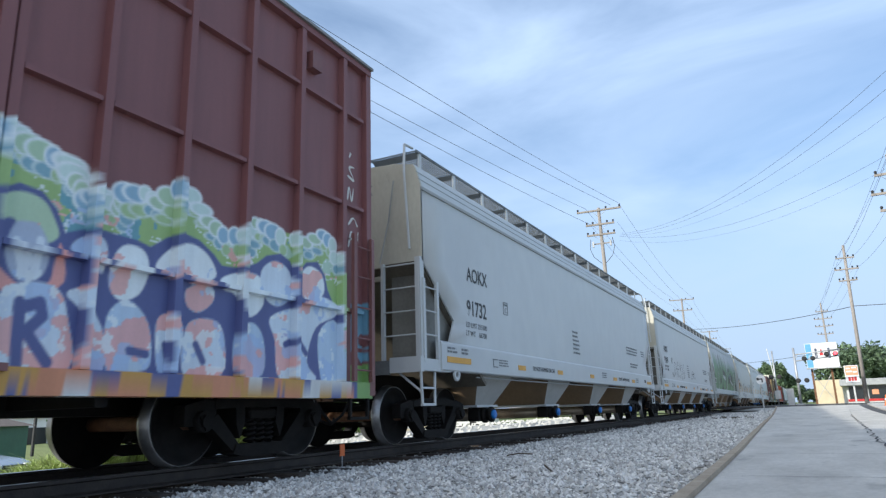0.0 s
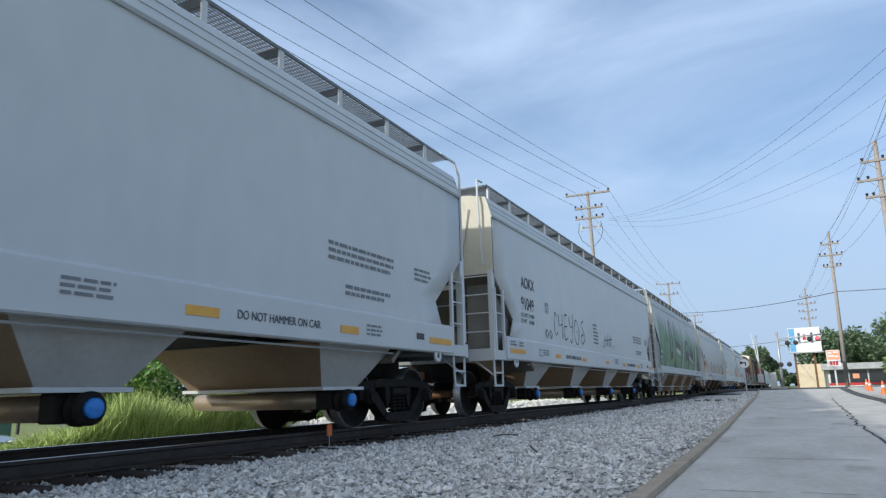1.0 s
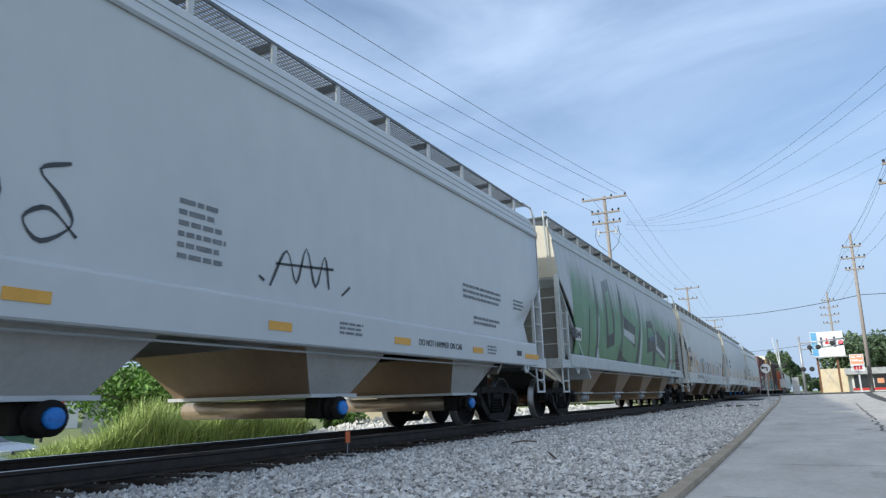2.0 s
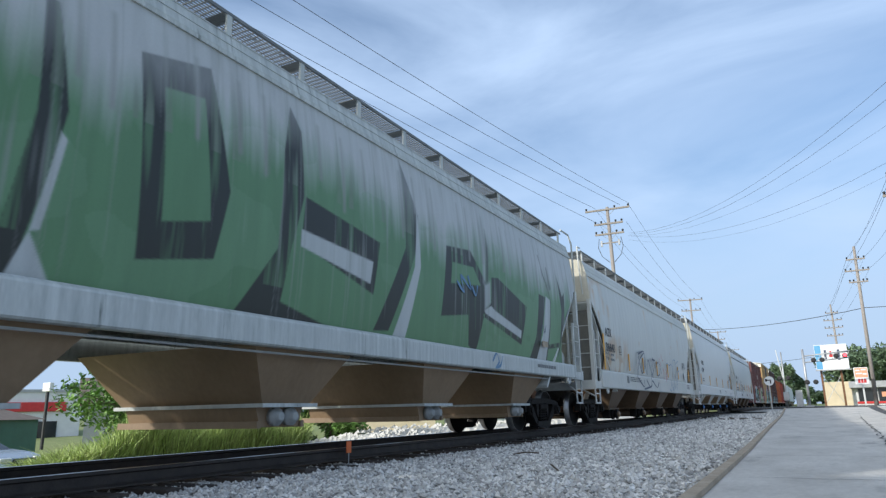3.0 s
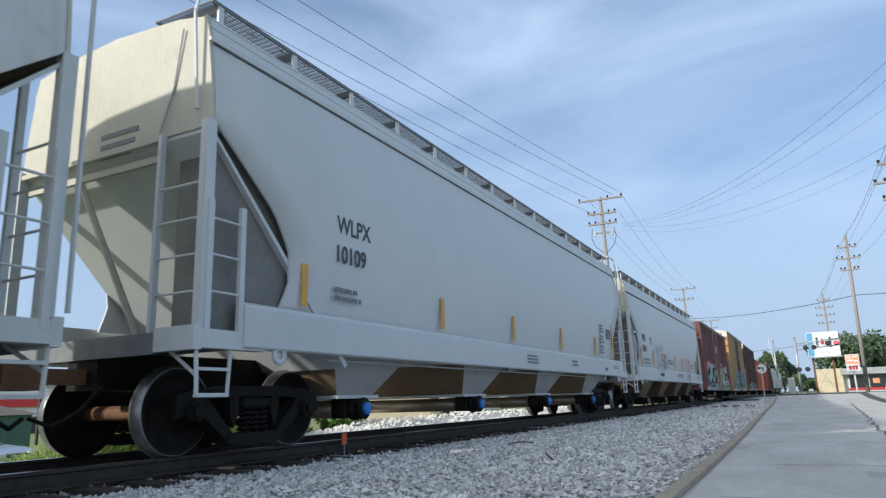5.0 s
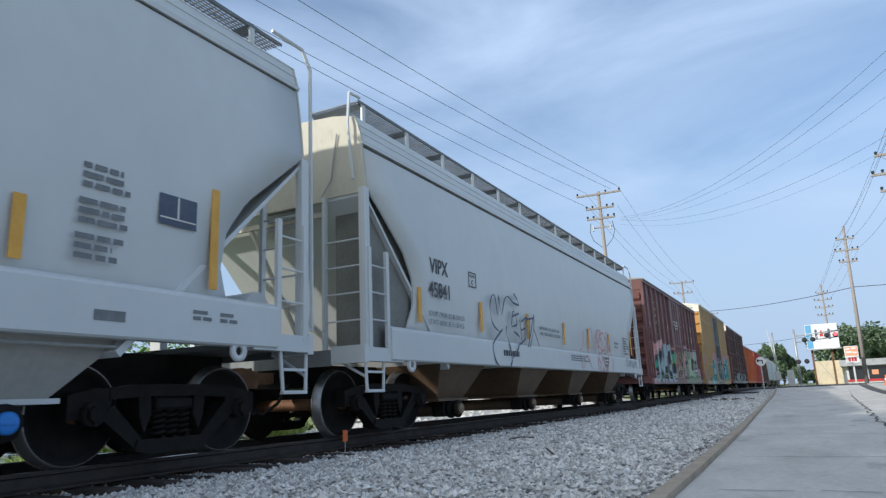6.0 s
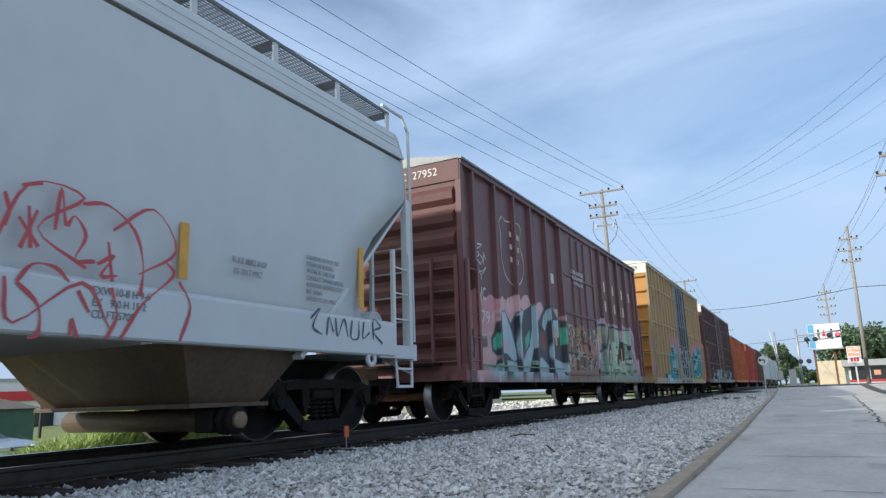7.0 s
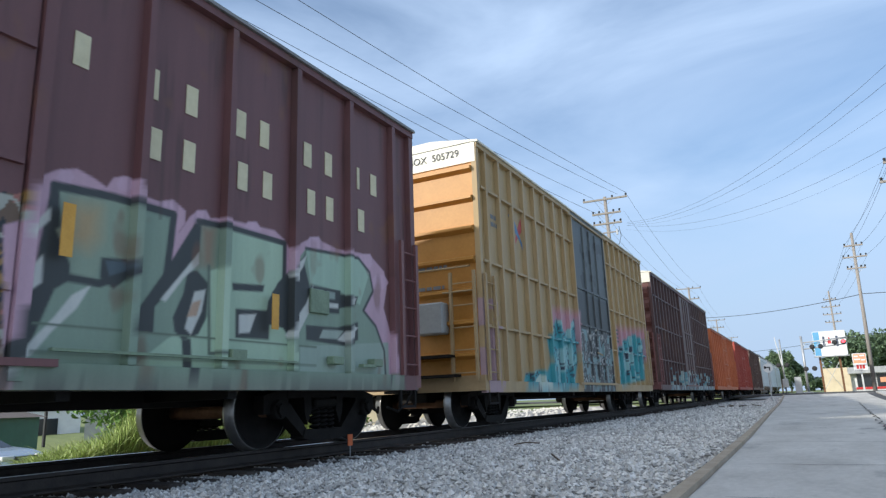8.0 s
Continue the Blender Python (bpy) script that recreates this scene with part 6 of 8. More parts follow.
    w.area([(1.91, 1.20), (2.05, 1.13), (1.82, 0.74), (1.70, 0.74)], (0.03, 0.035, 0.04))
    w.area([(1.68, 1.95), (2.02, 2.07), (2.07, 1.85), (1.73, 1.79)], (0.50, 0.56, 0.58))
    w.area([(1.69, 1.52), (2.16, 1.52), (2.21, 1.30), (1.70, 1.28)], (0.55, 0.42, 0.46))
    w.area([(3.94, 1.83), (4.57, 1.87), (4.58, 1.46), (3.95, 1.45)], (0.15, 0.06, 0.06))
    w.area([(0.73, 1.49), (1.09, 1.57), (1.11, 1.35), (0.74, 1.31)], (0.15, 0.09, 0.085))
    mid = (y > 5.9) & (y < 8.75) & (z < 2.05 + 0.25 * n1)
    w.fill(mid, (0.16, 0.10, 0.065))
    w.fill(mid & (n1 > 0.55), (0.34, 0.20, 0.06))
    w.fill(mid & (n2 > 0.62), (0.40, 0.16, 0.13))
    w.fill(mid & (np.abs(n2 - 0.48) < 0.03), black)
    w.fill(mid & (np.abs(n1 - 0.42) < 0.02), (0.42, 0.42, 0.36))
    w.fill((y > 5.9) & (y < 8.75) & (z < 1.0), (0.26, 0.17, 0.13), 0.7)
    mintl, sage, stain, rose = (0.42, 0.55, 0.40), (0.25, 0.33, 0.25), (0.44, 0.33, 0.18), (0.56, 0.36, 0.44)
    dark, grey = (0.05, 0.055, 0.055), (0.33, 0.41, 0.34)
    w.area([(8.56, 1.91), (8.72, 1.99), (8.79, 2.24), (8.84, 2.39), (8.98, 2.49), (9.15, 2.55), (9.31, 2.51), (9.44, 2.46), (9.50, 2.57), (9.64, 2.62), (9.77, 2.58), (9.83, 2.48), (10.00, 2.47), (10.16, 2.53), (10.32, 2.45), (10.32, 2.32), (10.25, 2.21), (10.38, 2.41), (10.48, 2.49), (10.61, 2.44), (10.83, 2.49), (11.08, 2.50), (11.34, 2.51), (11.62, 2.52), (11.80, 2.44), (11.89, 2.34), (12.13, 2.48), (12.30, 2.57), (12.59, 2.55), (12.83, 2.52), (13.35, 2.56), (13.70, 2.52), (13.96, 2.39), (14.02, 2.15), (13.93, 1.85), (14.05, 1.61), (14.16, 1.34), (14.21, 1.09), (14.17, 0.69), (8.69, 0.69)], rose)
    w.area([(8.98, 2.43), (9.01, 2.50), (9.09, 2.52), (9.13, 2.47), (9.10, 2.40), (9.02, 2.38)], (0.60, 0.40, 0.50))
    w.area([(9.53, 2.51), (9.57, 2.60), (9.66, 2.62), (9.71, 2.57), (9.67, 2.49), (9.58, 2.46)], (0.60, 0.40, 0.50))
    w.area([(9.99, 2.40), (10.04, 2.48), (10.15, 2.51), (10.20, 2.45), (10.16, 2.37), (10.05, 2.35)], (0.60, 0.40, 0.50))
    w.area([(10.41, 2.40), (10.46, 2.49), (10.58, 2.52), (10.64, 2.45), (10.59, 2.37), (10.47, 2.34)], (0.60, 0.40, 0.50))
    w.area([(11.12, 2.43), (11.18, 2.53), (11.32, 2.56), (11.40, 2.49), (11.33, 2.40), (11.19, 2.37)], (0.60, 0.40, 0.50))
    w.area([(12.18, 2.46), (12.26, 2.57), (12.44, 2.61), (12.54, 2.53), (12.45, 2.42), (12.27, 2.39)], (0.60, 0.40, 0.50))
    w.area([(13.26, 2.43), (13.37, 2.55), (13.60, 2.59), (13.71, 2.50), (13.60, 2.39), (13.37, 2.35)], (0.60, 0.40, 0.50))
    w.area([(13.61, 2.18), (13.72, 2.30), (13.96, 2.34), (14.08, 2.24), (13.96, 2.13), (13.72, 2.09)], (0.60, 0.40, 0.50))
    w.area([(8.98, 2.35), (9.51, 2.39), (10.18, 2.38), (10.14, 1.75), (10.50, 2.38), (10.93, 2.40), (11.80, 2.39), (11.78, 1.96), (12.19, 2.41), (13.35, 2.48), (13.59, 2.27), (13.65, 2.02), (13.44, 1.76), (13.75, 1.55), (13.94, 1.24), (14.00, 0.71), (8.69, 0.70), (8.67, 0.89), (8.93, 1.26)], sage)
    w.area([(10.93, 2.40), (11.80, 2.39), (11.74, 1.78), (11.85, 1.27), (12.06, 1.02), (11.96, 0.92), (9.78, 0.86), (10.18, 1.16), (10.67, 1.42), (10.89, 1.98)], mintl)
    w.area([(12.19, 2.41), (13.35, 2.48), (13.55, 2.25), (13.34, 1.83), (12.89, 1.96), (12.28, 1.99)], (0.38, 0.52, 0.40))
    w.area([(8.99, 2.32), (9.52, 2.37), (9.78, 2.38), (9.80, 1.86), (9.44, 1.82), (9.39, 1.60), (9.17, 1.60), (9.14, 1.75), (9.03, 1.89)], (0.28, 0.35, 0.26))
    w.area([(9.15, 2.23), (9.39, 2.25), (9.40, 1.99), (9.31, 1.87), (9.05, 1.90), (9.14, 2.04)], stain, edge=0.20)
    w.area([(10.53, 2.34), (10.72, 2.35), (10.70, 1.95), (10.57, 1.93)], (0.30, 0.22, 0.15), edge=0.12)
    w.area([(10.64, 1.88), (10.89, 1.98), (10.94, 1.45), (10.93, 1.06), (10.69, 1.05)], (0.47, 0.60, 0.44))
    w.area([(12.10, 1.20), (14.04, 1.36), (14.05, 0.71), (12.11, 0.70)], grey)
    w.fill((z < 0.90) & (y > 8.75) & (y < 14.3), (0.20, 0.27, 0.19), 0.75)
    w.area([(8.66, 0.98), (8.85, 1.42), (8.94, 2.33), (9.00, 2.01), (9.16, 1.72), (9.17, 1.58), (9.05, 1.49), (8.91, 1.08), (8.76, 0.81), (8.68, 0.79)], dark)
    w.area([(9.44, 1.82), (9.80, 1.86), (9.79, 1.74), (9.58, 1.56), (9.44, 1.64)], dark)
    w.area([(10.11, 1.80), (10.45, 2.36), (10.53, 2.34), (10.52, 2.07), (10.15, 1.59), (10.02, 1.45), (10.02, 1.21), (9.78, 1.18), (9.80, 1.35)], dark)
    w.area([(10.23, 1.37), (10.34, 1.61), (10.38, 1.84), (10.50, 1.87), (10.65, 1.76), (10.64, 1.39), (10.55, 1.23), (10.36, 1.16), (10.26, 1.24)], dark)
    w.area([(10.98, 1.81), (11.47, 1.85), (11.45, 1.77), (10.99, 1.73)], dark)
    w.area([(11.04, 1.54), (11.57, 1.57), (11.56, 1.24), (11.05, 1.23)], dark)
    w.area([(11.69, 1.91), (12.14, 2.29), (12.20, 2.41), (12.15, 2.24), (12.28, 1.91), (12.20, 1.67), (11.90, 1.30), (11.79, 1.39), (11.49, 1.42), (11.54, 1.68)], dark)
    w.area([(12.28, 1.96), (12.90, 1.97), (12.87, 1.66), (12.29, 1.63)], dark)
    w.area([(12.86, 1.92), (13.30, 1.94), (13.23, 1.81), (12.86, 1.73)], dark)
    w.area([(12.20, 1.46), (12.83, 1.48), (13.29, 1.59), (13.29, 1.35), (12.97, 1.25), (12.21, 1.28)], dark)
    w.area([(10.35, 1.17), (10.46, 1.18), (10.51, 0.70), (10.40, 0.70)], dark)
    w.area([(9.48, 1.80), (9.76, 1.83), (9.76, 1.76), (9.55, 1.61)], (0.09, 0.12, 0.14))
    w.area([(9.07, 1.27), (9.20, 1.46), (9.37, 1.57), (9.25, 1.35), (9.06, 1.15), (8.92, 0.96), (8.80, 0.88), (8.89, 1.05)], (0.62, 0.62, 0.57))
    w.area([(8.77, 1.91), (8.97, 2.18), (8.96, 2.05), (8.74, 1.79)], (0.62, 0.62, 0.57))
    w.area([(8.85, 1.65), (8.93, 1.76), (8.94, 1.53), (8.85, 1.45)], (0.62, 0.62, 0.57))
    w.area([(10.08, 1.53), (10.51, 2.05), (10.52, 1.94), (10.34, 1.77), (10.14, 1.51)], (0.62, 0.62, 0.57))
    w.area([(10.38, 1.28), (10.48, 1.65), (10.62, 1.69), (10.58, 1.46), (10.46, 1.22)], (0.62, 0.62, 0.57))
    w.area([(11.09, 1.48), (11.35, 1.51), (11.26, 1.30), (11.10, 1.28)], (0.62, 0.62, 0.57))
    w.area([(11.86, 2.04), (12.20, 2.32), (12.14, 2.17), (11.94, 1.93)], (0.62, 0.62, 0.57))
    w.area([(11.83, 1.31), (12.20, 1.72), (12.33, 1.96), (12.29, 1.66), (12.07, 1.35), (11.90, 1.26)], (0.62, 0.62, 0.57))
    w.area([(12.83, 1.32), (13.14, 1.54), (13.29, 1.51), (13.01, 1.30)], (0.62, 0.62, 0.57))
    w.area([(13.08, 1.90), (13.26, 1.91), (13.20, 1.83), (13.02, 1.79)], (0.62, 0.62, 0.57))
    w.area([(12.33, 1.77), (12.85, 1.79), (12.85, 1.73), (12.33, 1.70)], (0.62, 0.62, 0.57))
    w.area([(8.68, 0.83), (8.80, 0.86), (8.77, 0.81), (8.68, 0.78)], (0.62, 0.62, 0.57))
    w.area([(10.40, 1.39), (10.46, 1.54), (10.57, 1.58), (10.52, 1.41)], (0.50, 0.34, 0.24))
    w.area([(12.39, 1.92), (12.53, 1.93), (12.53, 1.84), (12.40, 1.83)], (0.30, 0.36, 0.32))
    w.area([(12.61, 1.93), (12.78, 1.93), (12.78, 1.84), (12.61, 1.83)], (0.30, 0.36, 0.32))
    w.area([(12.53, 1.43), (12.97, 1.45), (12.83, 1.33), (12.46, 1.32)], (0.36, 0.42, 0.36))
    w.line([(9.01, 2.03), (8.97, 2.35), (9.51, 2.39), (10.18, 2.38), (10.16, 2.09), (10.13, 1.75)], 0.040, dark)
    w.line([(10.49, 2.38), (10.93, 2.41), (11.80, 2.40), (11.80, 1.92), (11.63, 1.77)], 0.035, dark)
    w.line([(12.19, 2.41), (13.31, 2.48), (13.58, 2.32), (13.66, 2.06), (13.42, 1.76), (13.72, 1.57), (13.93, 1.24), (13.97, 0.72)], 0.022, dark)
    w.line([(9.17, 1.60), (9.44, 1.59), (9.80, 1.75)], 0.035, dark)
    w.line([(10.65, 1.94), (10.70, 1.05), (10.91, 1.06)], 0.018, (0.12, 0.15, 0.12))
    w.line([(8.9, 0.98), (12.4, 0.98)], 0.010, (0.14, 0.18, 0.13), 0.012)
    w.line([(8.9, 1.20), (12.4, 1.20)], 0.010, (0.14, 0.18, 0.13), 0.012)
    w.fill((z < 0.80) & (n2 > 0.5), (0.10, 0.09, 0.08), 0.6)
    w.fill(np.clip((w.grain(0.12, 1.5, 40) - 0.60) * 6, 0, 1) * (z > 2.3), (0.06, 0.035, 0.03), 0.5)
    w.fill(np.clip((w.grain(0.3, 0.5, 42) - 0.70) * 9, 0, 1), (0.20, 0.09, 0.05), 0.5)


OLIVE_SPRAY = surface("olive_sprayed_steel", (0.15, 0.20, 0.13), (0.27, 0.36, 0.24), 2.5, 0.55)


def tags_wisc(car, L):
    # the owner's name stands as plain cream blocks, letter by letter
    px_ = SIDE - 0.084
    for row, (z, ys) in enumerate(((3.48, (9.02, 9.85, 10.25, 10.95, 11.33, 12.12, 12.55, 13.28, 13.62)), (2.87, (9.83, 10.25, 11.0, 11.4, 12.2, 12.58, 13.3)))):
        for k, y in enumerate(ys):
            wd = 0.06 if (row, k) in ((0, 1), (0, 7)) else 0.15
            bm = boxes((px_ - 0.004, px_ + 0.003, y, y + wd, z, z + 0.32))
            part("owner_name_block", bm, INK_CREAM, car)
    letters("WC", 0.68, 2.24, 0.26, car, INK_WHITE, px_, 0.72)
    letters("279", 0.66, 1.79, 0.26, car, INK_WHITE, px_, 1.12)
    letters("LD LMT", 0.68, 1.50, 0.09, car, INK_WHITE, px_)
    scrawl([[(2.12, 4.16), (1.96, 3.98), (2.02, 3.74), (2.01, 3.29), (2.20, 2.87), (2.72, 2.72), (3.16, 2.94), (3.26, 3.33), (3.10, 3.69), (3.19, 4.10), (2.90, 4.17), (2.35, 4.09), (2.12, 4.16)]], car, INK_CREAM, 0.014, px_, name="shield_outline")
    bars(2.5, 3.9, 0.6, 3, car, INK_CREAM, px_, 0.12, 0.28, 6)
    scrawl([[(0.77, 3.31), (1.02, 3.33), (0.81, 3.23), (0.77, 3.31)],
            [(0.66, 3.12), (0.55, 3.02), (0.63, 2.89), (0.73, 3.01)],
            [(0.79, 2.87), (0.75, 3.15), (0.88, 3.12), (0.78, 3.03), (0.93, 2.92)],
            [(0.94, 3.11), (1.03, 3.04), (0.95, 2.95)],
            [(1.06, 2.95), (1.09, 3.19), (1.14, 3.10), (1.21, 3.06)],
            [(0.71, 2.82), (0.96, 2.79), (1.17, 2.91), (0.96, 2.73), (0.84, 2.79)],
            [(0.92, 2.72), (0.94, 2.63)]], car, INK_WHITE, 0.014, px_)
    letters("CLOSE AND LOCK", 6.5, 3.55, 0.10, car, INK_WHITE, SIDE + 0.024)
    letters("DOORS BEFORE", 6.6, 3.40, 0.10, car, INK_WHITE, SIDE + 0.024)
    letters("MOVING CAR", 6.7, 3.25, 0.10, car, INK_WHITE, SIDE + 0.024)
    part("white_placard", boxes((SIDE - 0.09, SIDE - 0.075, 5.1, 5.32, 3.1, 3.35)), WHITE_TRIM, car)
    for y, z0_, z1_ in ((0.06, 1.6, 2.2), (9.0, 1.75, 2.2), (11.5, 1.35, 1.75), (4.9, 1.55, 1.95)):
        part("reflective_strip", boxes((SIDE + 0.002, SIDE + 0.010, y, y + 0.11, z0_, z1_)), ORANGE, car)
    for y, z in ((3.4, 1.05), (10.9, 1.0), (12.6, 1.0), (13.5, 1.0)):
        part("tie_bracket", boxes((SIDE - 0.09, SIDE + 0.03, y, y + 0.22, z, z + 0.1), bevel=0.01), OLIVE_SPRAY, car)
    part("sill_ledge", boxes((SIDE - 0.02, SIDE + 0.035, 9.0, 11.9, 0.985, 1.01)), OLIVE_SPRAY, car)
    part("sill_ledge", boxes((SIDE - 0.02, SIDE + 0.035, 0.6, 5.4, 0.985, 1.01)), OLIVE_SPRAY, car)
    part("card_board", boxes((SIDE - 0.09, SIDE - 0.05, 12.25, 12.62, 1.62, 1.92), bevel=0.01), OLIVE_SPRAY, car)
    part("small_step", boxes((SIDE - 0.02, SIDE + 0.06, 13.2, 13.5, 0.98, 1.02)), OLIVE_SPRAY, car)
    # reporting number on the near end
    sheet = letters("WC  27952", 0, 0, 0.16, car, INK_WHITE, 0, 1.0)
    sheet.matrix_basis = pose(0.15, -0.008, 4.55, 0, 0, -90)


# The neighbouring car's shadow on the end is put into this dark red.
END_RED = surface("shadow_dark_red_oxide_end", (0.085, 0.030, 0.028), (0.15, 0.055, 0.045), 1.5, 0.6, spots=(0.24, 0.11, 0.07), spot_at=0.66)
boxcar(126.9, 14.75, 0.70, 4.80, "maroon steel box car with green and grey graffiti", (0.16, 0.07, 0.072), MAROON,
       [0.57, 1.62, 2.67, 3.7, 4.75, 9.75, 10.83, 11.93, 13.05, 14.15], (5.8, 8.75), (), END_RED, paint_wildstyle, tags_wisc, grid=0.018)


def paint_yellow(w):
    """Tan-yellow sheets, dark door, turquoise and pink letters along the foot."""
    y, z = w.y, w.z
    n1, n2 = w.grain(0.4, 0.35, 51), w.grain(0.2, 0.3, 53)
    w.fill(np.clip((w.grain(0.5, 2.0, 55) - 0.5) * 3, 0, 1), (0.40, 0.26, 0.10), 0.6)
    door = (y > 6.0) & (y < 9.3)
    w.fill(door, (0.045, 0.052, 0.056))
    w.fill(door & (z > 3.3) & (n1 > 0.4), (0.085, 0.10, 0.105))
    w.fill(door & (z < 2.3) & (n2 > 0.58), (0.20, 0.30, 0.31))
    w.fill(door & (z < 2.4) & (np.abs(n2 - 0.46) < 0.02), (0.45, 0.46, 0.45))
    teal, aqua, rose = (0.06, 0.32, 0.36), (0.30, 0.52, 0.52), (0.52, 0.28, 0.32)
    w.area([(4.13, 2.63), (6.29, 2.71), (6.03, 1.71), (4.07, 1.75)], rose, edge=0.25)
    w.area([(10.24, 2.64), (14.72, 2.89), (14.36, 1.72), (9.99, 1.56)], rose, edge=0.30)
    w.area([(4.46, 2.39), (5.08, 2.09), (5.94, 2.52), (5.95, 1.42), (5.47, 0.67), (3.08, 0.67), (3.86, 1.34), (3.69, 1.86)], teal, edge=0.12)
    w.area([(10.11, 1.88), (11.40, 2.36), (12.74, 2.60), (14.14, 2.49), (14.05, 1.06), (10.15, 0.84)], teal, edge=0.12)
    w.area([(1.93, 0.65), (2.19, 1.02), (3.06, 1.13), (4.42, 1.09), (4.74, 0.64)], teal, edge=0.08)
    w.area([(2.22, 0.65), (3.08, 1.04), (4.24, 0.64)], (0.52, 0.60, 0.52), edge=0.03)
    w.area([(4.33, 1.63), (5.25, 1.82), (5.34, 1.25), (4.42, 1.09)], aqua, edge=0.06)
    w.area([(10.98, 1.87), (12.14, 2.17), (12.51, 1.65), (11.04, 1.24)], aqua, edge=0.05)
    spray = (w.c[:, 2] > w.c[:, 0]) & ~door
    w.fill(spray & (np.abs(n2 - 0.5) < 0.03), (0.04, 0.05, 0.08))
    w.fill(spray & (n2 > 0.62), aqua)
    w.fill((y < 0.9) & (z < 2.4) & (n1 > 0.35), (0.40, 0.27, 0.33), 0.8)


def tags_fbox(car, L):
    px_ = SIDE - 0.084
    for a, b, m in (((1.75, 4.45), (2.65, 3.65), INK_BLUE), ((2.6, 4.5), (1.8, 3.6), INK_RED)):
        scrawl([[a, ((a[0] + b[0]) / 2, (a[1] + b[1]) / 2), b]], car, m, 0.10, px_ if m is INK_RED else px_ + 0.004, name="painted_cross")
    bars(0.75, 4.2, 0.35, 2, car, INK_GREY, px_, 0.09, 0.16, 3)
    bars(9.9, 2.6, 1.0, 4, car, INK_GREY, px_, 0.06, 0.12, 5)
    sheet = letters("FBOX  505729", 0, 0, 0.15, car, INK, 0, 1.0)
    sheet.matrix_basis = pose(0.05, -0.012, 5.26, 0, 0, -90)
    part("brake_housing", boxes((0.35, 0.95, -0.26, 0.025, 1.75, 2.35), bevel=0.03), PLATE_DARK, car)
    part("brake_step", boxes((-0.2, 1.1, -0.34, 0.0, 1.30, 1.35)), IRON, car)
    part("end_grab_iron", rod([(-0.3, -0.02, 3.02), (-0.3, -0.12, 3.0), (1.45, -0.12, 3.0), (1.45, -0.02, 3.02)], 0.018), TAN_SIDE, car)
    part("end_grab_iron", rod([(0.9, -0.02, 2.55), (0.9, -0.12, 2.53), (1.5, -0.12, 2.53), (1.5, -0.02, 2.55)], 0.018), TAN_SIDE, car)
    sheet2 = bars(0, 3.1, 0.7, 2, car, INK_GREY, 0, 0.07, 0.4, 6)
    sheet2.matrix_basis = pose(0.3, -0.012, 0, 0, 0, -90)


YELLOW_END = surface("yellow_end_paint", (0.42, 0.19, 0.032), (0.54, 0.26, 0.055), 1.4, 0.5, spots=(0.34, 0.18, 0.06), spot_at=0.70)
TAN_SIDE = surface("faded_yellow_side_paint", (0.36, 0.255, 0.13), (0.45, 0.325, 0.18), 1.2, 0.55)
CREAM_CAP = surface("cream_top_paint", (0.66, 0.63, 0.52), (0.78, 0.75, 0.66), 2, 0.5)
boxcar(144.1, 14.75, 0.66, 5.50, "faded yellow high-cube box car with a grey door", (0.42, 0.30, 0.155), TAN_SIDE,
       [0.45, 1.11, 1.79, 2.5, 3.2, 3.9, 4.6, 5.3, 9.95, 10.65, 11.35, 12.05, 12.75, 13.45, 14.2], (6.05, 9.25), (1.89, 3.14, 4.62), YELLOW_END, paint_yellow, tags_fbox, end_ribs=7, end_flat=True, top_mat=CREAM_CAP)


def paint_brown(w):
    y, z = w.y, w.z
    n1, n2 = w.grain(0.5, 0.4, 61), w.grain(0.2, 0.3, 63)
    zone = (z < 1.35 + 0.4 * n1) & (y > 2)
    w.fill(zone & (n2 > 0.5), (0.16, 0.32, 0.36))
    w.fill(zone & (n2 > 0.62), (0.36, 0.44, 0.42))
    w.fill(np.clip((w.grain(0.15, 1.6, 65) - 0.58) * 6, 0, 1), (0.12, 0.06, 0.045), 0.7)


boxcar(160.6, 16.6, 0.70, 5.40, "dark maroon high-cube box car with a cream end cap", (0.075, 0.035, 0.035), MAROON,
       [0.6 + 0.72 * k for k in range(8)] + [10.4 + 0.72 * k for k in range(9)], (6.6, 9.8), (1.9, 3.2, 4.5), END_RED, paint_brown, None, end_ribs=7, top_mat=CREAM_CAP, grid=0.06)

# the train goes on round the bend
ORANGE_CAR = surface("orange_car_paint", (0.42, 0.10, 0.03), (0.58, 0.17, 0.06), 1.3, 0.55, spots=(0.20, 0.08, 0.04), spot_at=0.62)
RED_CAR = surface("red_car_paint", (0.34, 0.05, 0.035), (0.46, 0.09, 0.06), 1.3, 0.55, spots=(0.16, 0.05, 0.04), spot_at=0.62)
DULL_CAR = surface("dull_brown_car_paint", (0.09, 0.05, 0.04), (0.15, 0.09, 0.07), 1.3, 0.6)
EVEN = [0.7 + 1.05 * k for k in range(6)]
for yk, Lk, zk, mk, lk in ((178.8, 13.4, 4.5, ORANGE_CAR, "orange steel box car with rust marks"), (193.8, 13.4, 4.6, RED_CAR, "red steel box car with rust marks"), (208.8, 14.4, 4.7, DULL_CAR, "dull brown steel box car")):
    boxcar(yk, Lk, 0.72, zk, lk, (0.1, 0.1, 0.1), mk, EVEN + [Lk - k for k in EVEN], (Lk / 2 - 1.3, Lk / 2 + 1.3), (), mk, spins=False)
for k in range(3):
    hopper(224.8 + 19.2 * k, 18.0, "pale grey covered hopper car far down the train", HOPPER_PALE, UNDER_TAN, lip=4.25, spins=False)

